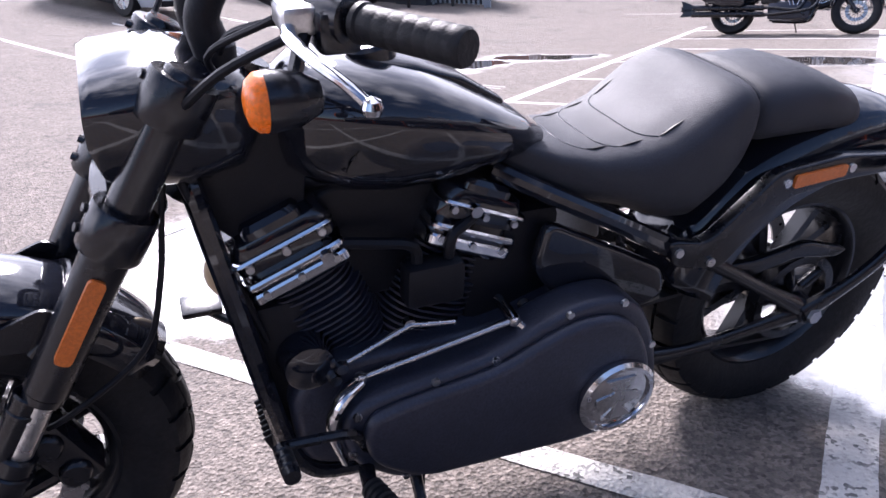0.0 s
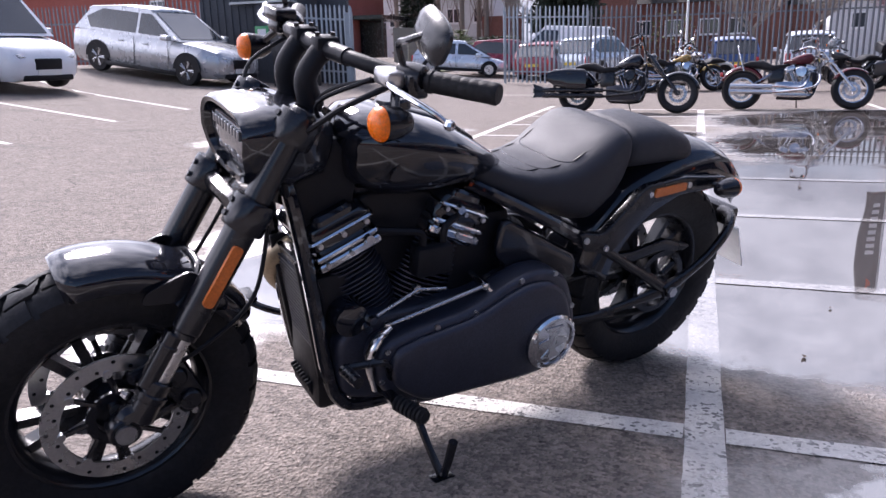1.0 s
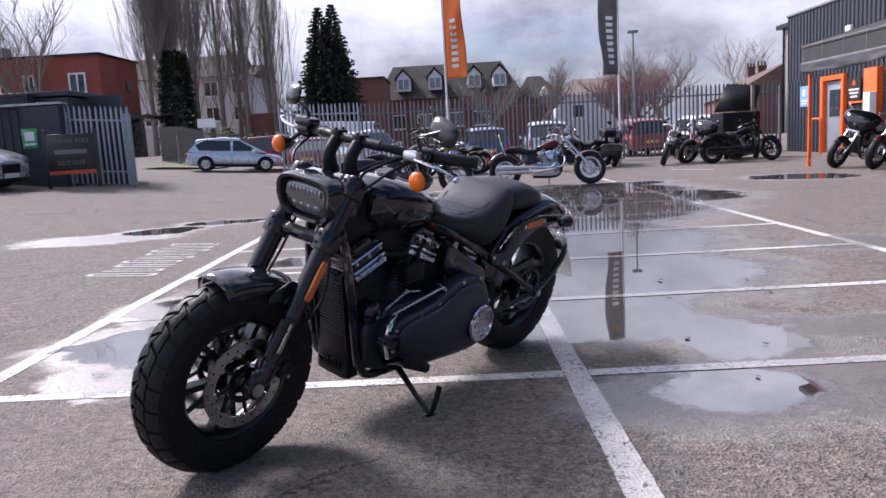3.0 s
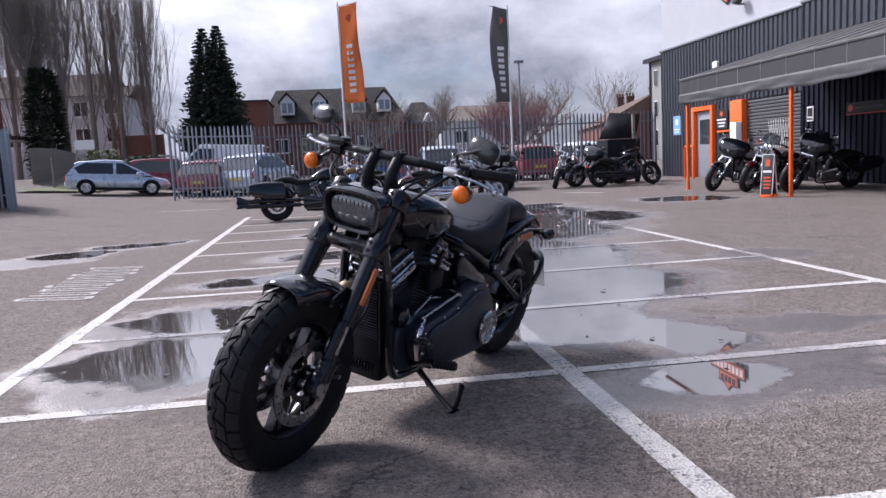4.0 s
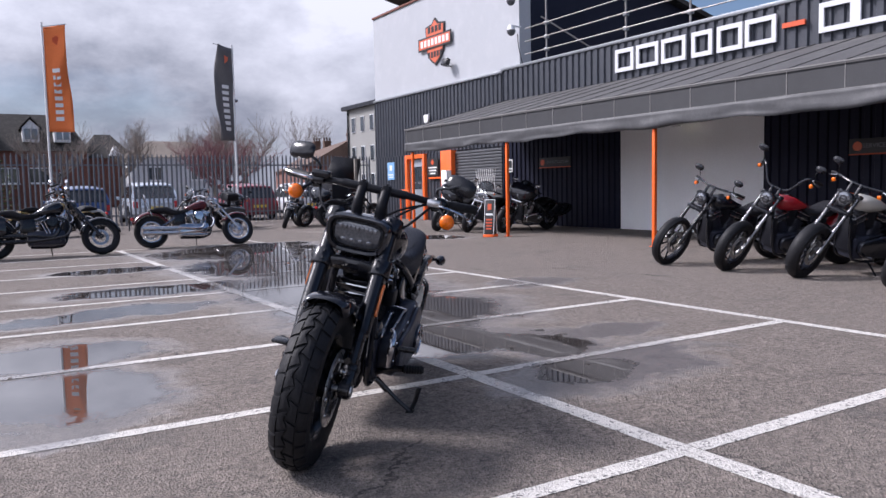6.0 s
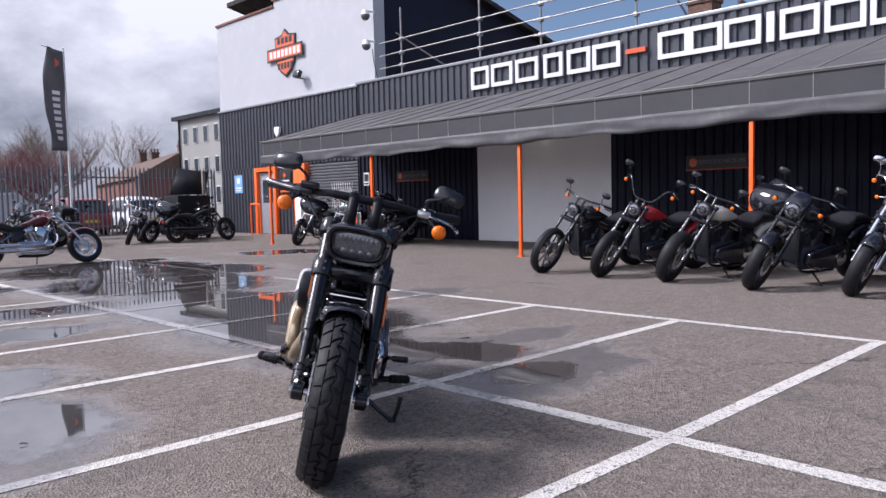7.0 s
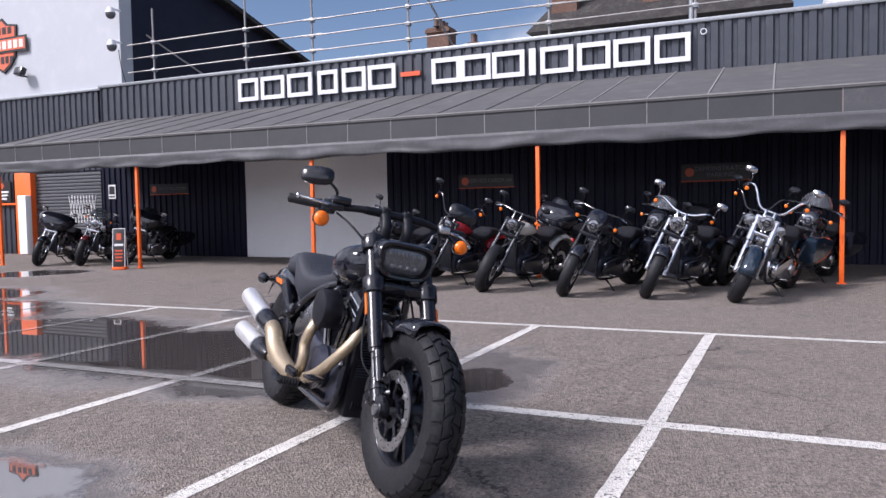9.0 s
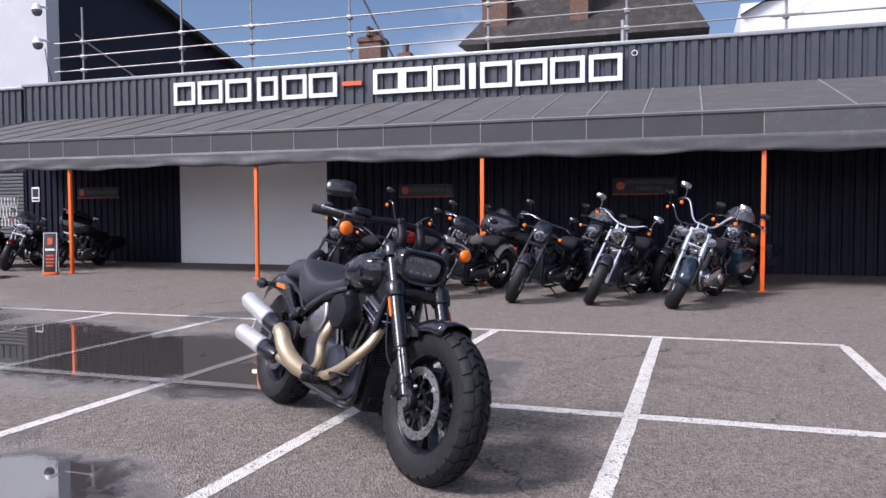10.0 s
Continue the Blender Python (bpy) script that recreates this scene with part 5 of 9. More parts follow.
part("nacelle_chin", bm, SATIN_BLACK, lampbody)

# handlebar, risers, controls
bm = mesh()
BAR = [(0.985, 0.435, 1.066), (1.075, 0.27, 1.062), (1.135, 0.14, 1.072), (1.145, 0, 1.072), (1.135, -0.14, 1.072), (1.075, -0.27, 1.062), (0.985, -0.435, 1.066)]
tube(bm, BAR, 0.0155, 12, 6, ST)
tube(bm, BAR[2:5], 0.0185, 12, 6, ST)
bar = part("handlebar", bm, MATT_BLACK, BIKE, "wide matt black handlebar")
for s in (1, -1):
    bm = mesh()
    tube(bm, [(1.175, s * 0.052, 0.965), (1.185, s * 0.052, 1.01), (1.165, s * 0.052, 1.05), (1.143, s * 0.052, 1.072)], [0.027, 0.0235, 0.022, 0.025], 12, 5, ST)
    box(bm, 1.118, 1.170, s * 0.052 - 0.02, s * 0.052 + 0.02, 1.055, 1.098, ST, 0.009)
    lathe(bm, [(0.024, 0.0), (0.027, 0.01), (0.027, 0.03), (0.020, 0.036)], ST @ Matrix.Translation((1.172, s * 0.052, 0.945)), 16)
    r = part("riser", bm, MATT_BLACK, BIKE, "black handlebar riser")
    bolts(r, [(1.144 + dx, s * 0.052, 1.096) for dx in (-0.017, 0.017)], (0, 0, 1), 0.006, 0.008, ST, SATIN_BLACK)
    d = (Vector(BAR[0]) - Vector(BAR[1])).normalized()
    d = Vector((d.x, d.y * s, d.z))
    g0 = Vector((1.055, s * 0.31, 1.062))
    bm = mesh()
    f, h = axis_frame(g0, g0 + d * 0.145)
    prof = [(0.015, 0), (0.0225, 0.003), (0.0225, 0.010), (0.0200, 0.013)]
    for k in range(6):
        prof += [(0.0203, 0.018 + k * 0.018), (0.0203, 0.0325 + k * 0.018), (0.0199, 0.0340 + k * 0.018)]
    prof += [(0.0206, 0.130), (0.0206, 0.140), (0.018, 0.144), (0.001, 0.145)]
    lathe(bm, prof, ST @ f, 20)
    part("grip", bm, RUBBER, bar, "ribbed black rubber grip")
    bm = mesh()
    lathe(bm, [(0.018, 0), (0.028, 0.006), (0.030, 0.03), (0.027, 0.055), (0.018, 0.06)], ST @ axis_frame(g0 - d * 0.065, g0)[0], 18)
    box(bm, -0.02, 0.028, -0.035, 0.025, -0.035, 0.012, ST @ Matrix.Translation(g0 - d * 0.03), 0.008)
    part("switch_pod", bm, SATIN_BLACK, bar, "black switch housing")
    # lever with its perch
    bm = mesh()
    drop = 1.0 if s > 0 else -0.2
    tip = g0 + d * 0.132 + Vector((0.088, 0, -0.052 * drop))
    tube(bm, [g0 - d * 0.05 + Vector((0.038, 0, -0.004)), g0 + Vector((0.074, 0, -0.010 * drop)), g0 + d * 0.06 + Vector((0.093, 0, -0.020 * drop)), g0 + d * 0.105 + Vector((0.094, 0, -0.034 * drop)), tip], [0.009, 0.0085, 0.0075, 0.0068, 0.0065], 10, 6, ST, 0.75)
    lathe(bm, [(0.001, -0.011), (0.009, -0.007), (0.0115, 0), (0.009, 0.007), (0.001, 0.011)], ST @ Matrix.Translation(tip), 12)
    part("lever", bm, CHROME, bar, "polished hand lever")
    bm = mesh()
    box(bm, 0.004, 0.05, -0.03, 0.03, -0.016, 0.016, ST @ Matrix.Translation(g0 - d * 0.055), 0.008)
    if s < 0:
        box(bm, 0.0, 0.055, -0.04, 0.04, 0.014, 0.045, ST @ Matrix.Translation(g0 - d * 0.07), 0.008)
    part("lever_perch", bm, STEEL if s > 0 else SATIN_BLACK, bar)
    # mirror on its stalk
    mc = Vector((1.090, s * 0.362, 1.158 if s > 0 else 1.176))
    bm = mesh()
    tube(bm, [g0 - d * 0.04 + Vector((0.012, 0, 0.012)), g0 - d * 0.05 + Vector((0.02, 0, 0.06)), mc + Vector((0.02, -s * 0.05, -0.02)), mc + Vector((0.015, 0, 0))], 0.0065, 8, 5, ST)
    part("mirror_stalk", bm, SATIN_BLACK, bar)
    bm = mesh()
    mf = ST @ Matrix.Translation(mc) @ pose(0, 0, 0, -14 if s > 0 else 4, -12, -10 if s > 0 else -26) @ Matrix.Scale(0.9, 4)
    loft(bm, [egg(-0.010, 0, 0.074, 0.040, 0.044, 22, 3.0), egg(0.0, 0, 0.078, 0.044, 0.048, 22, 3.0), egg(0.010, 0, 0.070, 0.038, 0.042, 22, 2.8), egg(0.018, 0, 0.045, 0.022, 0.024, 22, 2.5), egg(0.022, 0, 0.012, 0.006, 0.006, 22, 2)], True, mf)
    mir = part("mirror", bm, SATIN_BLACK, bar, "black rear-view mirror")
    bm = mesh()
    loft(bm, [egg(-0.0115, 0, 0.069, 0.036, 0.040, 22, 3.0), egg(-0.0125, 0, 0.064, 0.032, 0.036, 22, 3.0)], True, mf)
    part("mirror_glass", bm, CHROME, mir, "mirror glass")
    # turn signal under the lever
    sc = Vector((1.160, s * 0.337, 0.996))
    bm = mesh()
    lathe(bm, [(0.001, -0.06), (0.018, -0.052), (0.029, -0.03), (0.033, 0.0), (0.033, 0.006)], ST @ Matrix.Translation(sc) @ pose(0, 0, 0, 0, 90, 0), 20)
    rod(bm, sc + Vector((-0.02, 0, 0)), g0 - d * 0.05 + Vector((0.02, 0, 0)), 0.009, 0.009, 8, ST)
    sg = part("turn_signal", bm, SATIN_BLACK, bar, "black bullet turn signal")
    bm = mesh()
    lathe(bm, [(0.032, 0.006), (0.031, 0.014), (0.024, 0.022), (0.012, 0.026), (0.001, 0.027)], ST @ Matrix.Translation(sc) @ pose(0, 0, 0, 0, 90, 0), 20)
    part("signal_lens", bm, AMBER, sg, "amber lens")
# cables and hoses
for i, pts in enumerate(([(1.09, 0.25, 1.04), (1.20, 0.20, 0.97), (1.25, 0.10, 0.85), (1.20, 0.085, 0.66), (1.15, 0.09, 0.5)],
                         [(1.10, -0.25, 1.04), (1.22, -0.20, 0.98), (1.26, -0.10, 0.86), (1.30, -0.12, 0.70), (1.42, -0.15, 0.48), (1.50, -0.10, 0.40)],
                         [(1.18, 0.02, 0.93), (1.26, 0.06, 0.80), (1.29, 0.10, 0.66), (1.33, 0.115, 0.55), (1.44, 0.125, 0.47), (1.52, 0.09, 0.41)],
                         [(1.12, 0.22, 1.045), (1.19, 0.13, 0.98), (1.14, 0.07, 0.90), (1.10, 0.05, 0.84)],
                         [(1.10, 0.24, 1.05), (1.16, 0.14, 1.01), (1.17, 0.05, 0.95)])):
    bm = mesh()
    tube(bm, pts, 0.0048 if i else 0.006, 8, 6)
    part("cable", bm, MATT_BLACK, BIKE, "thin black cable")

# tank
bm = mesh()
TANK = [(1.105, 0.845, 0.045, 0.035, 0.05), (1.09, 0.845, 0.085, 0.055, 0.075), (1.055, 0.845, 0.118, 0.078, 0.100), (1.0, 0.84, 0.140, 0.088, 0.112), (0.94, 0.832, 0.146, 0.088, 0.112), (0.88, 0.822, 0.142, 0.082, 0.100), (0.82, 0.810, 0.130, 0.070, 0.082), (0.76, 0.795, 0.108, 0.052, 0.060), (0.70, 0.780, 0.080, 0.034, 0.040), (0.655, 0.770, 0.050, 0.016, 0.02)]
loft(bm, [egg(x, z + 0.008, hw * 1.06, u, d, 36, 2.7, 0, 0.06) for x, z, hw, u, d in TANK])
tank = part("fuel_tank", bm, GLOSS_BLACK, BIKE, "gloss black teardrop fuel tank", 60)
bm = mesh()
loft(bm, [egg(1.0, 0.925, 0.035, 0.010, 0.02, 16), egg(0.95, 0.922, 0.05, 0.014, 0.02, 16), egg(0.88, 0.908, 0.046, 0.012, 0.02, 16), egg(0.80, 0.882, 0.03, 0.008, 0.02, 16), egg(0.72, 0.836, 0.02, 0.005, 0.03, 16)])
part("tank_console", bm, SATIN_BLACK, tank, "black tank console", 50)
bm = mesh()
lathe(bm, [(0.042, -0.01), (0.042, 0.012), (0.036, 0.018), (0.001, 0.018)], pose(0.945, 0, 0.93, 0, 10, 0), 24)
part("filler_cap", bm, SATIN_BLACK, tank, "black filler cap")
for s in (1, -1):
    bm = mesh()
    plate(bm, round_outline([(1.03, 0.80), (0.91, 0.80), (0.87, 0.83), (1.0, 0.845)], 0.02), s * 0.143, s * 0.147)
    part("tank_badge", bm, SATIN_BLACK, tank, "plain dull tank badge")
bm = mesh()
loft(bm, [egg(1.15, 0.80, 0.04, 0.06, 0.09, 16, 3), egg(1.05, 0.78, 0.05, 0.06, 0.06, 16, 3), egg(0.85, 0.75, 0.04, 0.04, 0.03, 16, 3), egg(0.66, 0.73, 0.035, 0.03, 0.03, 16, 3)])
part("backbone", bm, SATIN_BLACK, BIKE, "frame backbone under the tank")

# seat and rear mudguard
bm = mesh()
SEAT = [(0.735, 0.765, 0.055, 0.022, 0.045, 2.8), (0.70, 0.762, 0.085, 0.024, 0.07, 2.8), (0.64, 0.742, 0.105, 0.026, 0.085, 2.9), (0.57, 0.722, 0.128, 0.038, 0.075, 3.0), (0.50, 0.718, 0.146, 0.053, 0.09, 3.1), (0.45, 0.726, 0.156, 0.060, 0.12, 3.3),
        (0.41, 0.742, 0.162, 0.070, 0.15, 3.6), (0.37, 0.760, 0.164, 0.079, 0.17, 4.0), (0.335, 0.778, 0.160, 0.079, 0.16, 4.4), (0.312, 0.786, 0.154, 0.076, 0.15, 4.6), (0.294, 0.786, 0.150, 0.075, 0.12, 4.4), (0.280, 0.783, 0.143, 0.071, 0.07, 4.0), (0.274, 0.778, 0.125, 0.058, 0.04, 3.6)]
loft(bm, [egg(x, z, hw, u, d, 40, p, 0, 0.18) for x, z, hw, u, d, p in SEAT])
seat = part("seat", bm, VINYL, BIKE, "black vinyl rider seat", 60)


def seat_top(x, y):
    """Height of the rider seat's skin."""
    for (xa, za, wa, ua, _, pa), (xb, zb, wb, ub, _, pb) in zip(SEAT, SEAT[1:]):
        if xb <= x <= xa:
            k = (xa - x) / (xa - xb)
            z, w, u = za + (zb - za) * k, wa + (wb - wa) * k, ua + (ub - ua) * k
            p = pa + (pb - pa) * k
            return z + u * max(0.0, 1 - abs(y / w) ** p) ** (1 / p)
    return 0.76


for x, reach in ((0.600, 0.080), (0.540, 0.095), (0.470, 0.108)):
    bm = mesh()
    pts = []
    for k in range(17):
        v = -1 + k / 8
        xx = x + 0.020 - 0.030 * abs(v) ** 5
        pts.append((xx, v * reach, seat_top(xx, v * reach) - 0.0009))
    tube(bm, pts, 0.0018, 6, 2)
    part("seam", bm, SATIN_BLACK, seat, "stitched seam")
    for side in (-1, 1):
        bm = mesh()
        pts = [(x - 0.012 - 0.042 * q, side * (reach + 0.004 * q), seat_top(x - 0.012 - 0.042 * q, side * (reach + 0.004 * q)) - 0.0004) for q in (0, 0.25, 0.5, 0.75, 1)]
        tube(bm, pts, [0.001, 0.0026, 0.0032, 0.0026, 0.001], 6, 2)
        part("tuck", bm, MATT_BLACK, seat, "dark stitched tuck")
bm = mesh()
tube(bm, [(0.283, v * 0.140, seat_top(0.284, v * 0.138) + 0.001) for v in (-0.98, -0.9, -0.7, -0.35, 0, 0.35, 0.7, 0.9, 0.98)], 0.003, 6, 3)
part("piping", bm, VINYL, seat, "welted edge of the backrest")
bm = mesh()
PILL = [(0.252, 0.788, 0.112, 0.036, 0.05), (0.244, 0.792, 0.128, 0.052, 0.06), (0.222, 0.795, 0.134, 0.058, 0.07), (0.13, 0.795, 0.132, 0.062, 0.07), (0.06, 0.785, 0.124, 0.054, 0.06), (0.0, 0.768, 0.110, 0.046, 0.05), (-0.03, 0.752, 0.095, 0.036, 0.03), (-0.045, 0.745, 0.07, 0.02, 0.01)]
loft(bm, [egg(x, z, hw, u, d, 28, 2.9) for x, z, hw, u, d in PILL])
part("pillion_pad", bm, VINYL, seat, "black pillion pad", 60)
RR = 0.333
bm = mesh()
rings = []
GUARD = [(18, 0.415), (50, 0.44), (80, 0.456), (95, 0.476), (110, 0.506), (125, 0.522), (136, 0.522)]
for i in range(27):
    deg = 18 + 118 * i / 26
    for (a0, r0), (a1, r1) in zip(GUARD, GUARD[1:]):
        if a0 <= deg <= a1:
            base_r = r0 + (r1 - r0) * (deg - a0) / (a1 - a0)
    a = radians(deg)
    row = []
    for k in range(17):
        v = -1 + k / 8
        rr = base_r - 0.06 * abs(v) ** 2.6 - 0.065 * max(0, abs(v) - 0.8) / 0.2
        row.append((rr * math.cos(a) * 0.90 + 0.02, v * (0.130 + 0.008 * math.sin(math.pi * i / 26)), 0.313 + rr * math.sin(a) * 0.96))
    rings.append(row)
loft(bm, rings, False, None, False)
rear_guard = part("rear_mudguard", bm, GLOSS_BLACK, BIKE, "gloss black bobbed rear mudguard", 60)
th = rear_guard.modifiers.new("thickness", "SOLIDIFY")
th.thickness = 0.005
for s in (1, -1):
    bm = mesh()
    o = round_outline([(0.44, 0.595), (0.35, 0.575), (0.215, 0.70), (0.06, 0.712), (-0.13, 0.692), (-0.12, 0.660), (0.05, 0.658), (0.18, 0.640), (0.305, 0.510), (0.42, 0.535)], 0.025)
    plate(bm, o, s * 0.140, s * 0.170, None, 0.006)
    strut = part("mudguard_strut", bm, SATIN_BLACK, BIKE, "black mudguard strut")
    bm = mesh()
    plate(bm, round_outline([(0.183, 0.690), (0.058, 0.697), (0.058, 0.673), (0.183, 0.664)], 0.006), s * 0.170 if s > 0 else -0.176, s * 0.176 if s > 0 else -0.170)
    part("reflector", bm, REFLECTOR, strut, "orange side reflector")
    bolts(strut, [(p[0], s * 0.168, p[1]) for p in ((0.415, 0.568), (0.335, 0.533), (0.198, 0.676), (0.043, 0.686))], (0, s, 0), 0.010, 0.007)
    bm = mesh()
    rod(bm, (-0.055, s * 0.135, 0.675), (-0.085, s * 0.195, 0.675), 0.009)
    lathe(bm, [(0.001, -0.062), (0.018, -0.052), (0.027, -0.03), (0.030, 0.0), (0.030, 0.008)], pose(-0.095, s * 0.21, 0.675, 0, -90, 0), 20)
    sg = part("turn_signal", bm, SATIN_BLACK, BIKE, "black bullet rear turn signal")
    bm = mesh()
    lathe(bm, [(0.030, 0.008), (0.028, 0.018), (0.018, 0.026), (0.001, 0.029)], pose(-0.095, s * 0.21, 0.675, 0, -90, 0), 20)
    part("signal_lens", bm, AMBER, sg, "amber lens")
bm = mesh()
loft(bm, [egg(-0.20, 0.60, 0.05, 0.014, 0.014, 16), egg(-0.225, 0.597, 0.045, 0.012, 0.012, 16), egg(-0.232, 0.597, 0.02, 0.008, 0.008, 16)])
part("tail_light", bm, RED_LENS, BIKE, "small dark red tail light")

# swingarm, belt, plate hanger, rear wheel
rf = wheel_frame(0, 0.333)
rw = alloy_wheel(BIKE, rf, RR - 0.006, 0.178, 0.212, 5, 26, "rear_wheel")
brake_disc(rw, rf, -0.085, 0.146)
bm = mesh()
ring(bm, rf, 0.088, 0.108, 0.078, 0.108, 48)
for i in range(5):
    u = 2 * math.pi * i / 5
    rod(bm, rf @ Vector((0.03 * math.cos(u), 0.03 * math.sin(u), 0.093)), rf @ Vector((0.09 * math.cos(u), 0.09 * math.sin(u), 0.093)), 0.012)
part("belt_pulley", bm, SATIN_BLACK, rw, "black belt pulley")
bm = mesh()
for z0, z1 in ((0.44, 0.40), (0.226, 0.262)):
    box(bm, 0, 0.52, 0.08, 0.105, -0.004, 0.004, Matrix.Translation((0, 0, z0)) @ pose(0, 0, 0, 0, -math.degrees(math.atan2(z1 - z0, 0.52)), 0))
part("drive_belt", bm, RUBBER, BIKE)
for s in (1, -1):
    bm = mesh()
    tube(bm, [(0.0, s * 0.135, 0.318), (0.13, s * 0.135, 0.302), (0.30, s * 0.132, 0.285), (0.44, s * 0.12, 0.285)], [0.020, 0.0125, 0.0125, 0.020], 10, 4, None, 1.2)
    tube(bm, [(0.01, s * 0.138, 0.330), (0.14, s * 0.138, 0.408), (0.30, s * 0.136, 0.505), (0.42, s * 0.12, 0.57)], [0.020, 0.0125, 0.0125, 0.018], 10, 4, None, 1.2)
    rod(bm, (0.0, s * 0.105, 0.325), (0.0, s * 0.158, 0.325), 0.030, 0.028, 20, None, 0.004)
    sa = part("swingarm", bm, SATIN_BLACK, BIKE, "black triangulated swingarm tubes")
    bm = mesh()
    rod(bm, (0.0, s * 0.158, 0.325), (0.0, s * 0.175, 0.325), 0.019, 0.017, 6)
    part("axle_nut", bm, STEEL, sa, "steel axle nut")
bm = mesh()
plate(bm, round_outline([(0.28, 0.475), (0.16, 0.47), (0.03, 0.49), (-0.10, 0.45), (-0.07, 0.435), (0.05, 0.455), (0.20, 0.425), (0.30, 0.44)], 0.02), 0.100, 0.122, None, 0.005)
part("belt_guard", bm, SATIN_BLACK, BIKE, "black belt guard")
bm = mesh()
tube(bm, [(0.02, 0.150, 0.325), (-0.08, 0.155, 0.375), (-0.17, 0.15, 0.425), (-0.24, 0.14, 0.485), (-0.31, 0.09, 0.51), (-0.335, 0.03, 0.50)], [0.018, 0.0125, 0.0125, 0.014, 0.017, 0.018], 10, 5, None, 1.3)
hanger = part("plate_hanger", bm, SATIN_BLACK, BIKE, "swingarm-mounted plate hanger")
bm = mesh()
box(bm, -0.375, -0.315, -0.08, 0.08, 0.462, 0.525, None, 0.015)
part("light_bar", bm, SATIN_BLACK, hanger)
bm = mesh()
box(bm, -0.003, 0.003, -0.11, 0.11, -0.17, 0.0, pose(-0.345, 0, 0.462, 0, 28, 0))
part("number_plate", bm, PLATE, hanger, "white number plate")

# frame
for s in (1, -1):
    bm = mesh()
    tube(bm, [(1.235, s * 0.045, 0.82), (1.222, s * 0.085, 0.745), (1.182, s * 0.108, 0.53), (1.145, s * 0.112, 0.33), (1.112, s * 0.113, 0.235), (1.03, s * 0.112, 0.195), (0.75, s * 0.112, 0.20), (0.52, s * 0.115, 0.225), (0.45, s * 0.12, 0.30)], 0.0175, 10, 5)
    part("down_tube", bm, GLOSS_BLACK, BIKE, "gloss black frame down tube")
    bm = mesh()
    tube(bm, [(0.75, s * 0.06, 0.735), (0.67, s * 0.105, 0.70), (0.54, s * 0.13, 0.635), (0.42, s * 0.138, 0.568), (0.34, s * 0.138, 0.53)], [0.017, 0.017, 0.018, 0.021, 0.021], 10, 5)
    part("seat_rail", bm, GLOSS_BLACK, BIKE, "black frame rail under the seat")
    bm = mesh()
    plate(bm, round_outline([(0.67, 0.655), (0.52, 0.575), (0.405, 0.510), (0.39, 0.445), (0.44, 0.425), (0.63, 0.485), (0.69, 0.56)], 0.03), s * 0.100 if s > 0 else -0.130, s * 0.130 if s > 0 else -0.100, None, 0.01)
    part("side_cover", bm, GLOSS_BLACK if s > 0 else STEEL, BIKE, "gloss black side cover" if s > 0 else "polished side cover")

# cooler, horn
CF = pose(1.160, 0, 0.45, 0, 11, 0)
bm = mesh()
box(bm, -0.02, 0.012, -0.072, 0.072, -0.15, 0.15, CF, 0.006)
cooler = part("oil_cooler", bm, SATIN_BLACK, BIKE, "black finned oil cooler")
bm = mesh()
for k in range(22):
    z = -0.135 + 0.0122 * k
    box(bm, 0.010, 0.018, -0.060, 0.060, z, z + 0.004, CF)
fins = part("cooler_core", bm, ENGINE, cooler)
fins["kind"] = "stuff"
for s in (1, -1):
    bm = mesh()
    box(bm, -0.02, 0.024, s * 0.078 - 0.006, s * 0.078 + 0.006, -0.165, 0.165, CF, 0.004)
    part("cooler_shroud", bm, MATT_BLACK, cooler, "plastic cooler shroud")
bm = mesh()
box(bm, 1.03, 1.13, -0.085, 0.085, 0.24, 0.62, pose(0.01, 0, 0, 0, 3, 0), 0.02)
part("front_mount", bm, MATT_BLACK, BIKE, "black front engine mount and regulator")
RF = pose(1.122, 0.0, 0.235, 0, 22, 0)
bm = mesh()
box(bm, -0.035, 0.022, -0.058, 0.058, -0.036, 0.036, RF, 0.012)
regulator = part("regulator", bm, MATT_BLACK, BIKE, "black finned regulator below the cooler")
for k in range(8):
    y = -0.052 + 0.0146 * k
    bm = mesh()
    box(bm, 0.018, 0.038, y - 0.0025, y + 0.0025, -0.034 + 0.006 * (abs(k - 3.5) > 3), 0.034, RF, 0.002)
    part("fin", bm, MATT_BLACK, regulator)
bm = mesh()
lathe(bm, [(0.030, -0.03), (0.040, -0.02), (0.042, 0.05), (0.036, 0.062), (0.014, 0.064)], pose(1.045, 0.02, 0.235, 0, 75, 0), 22)
part("oil_filter", bm, MATT_BLACK, BIKE, "black oil filter")

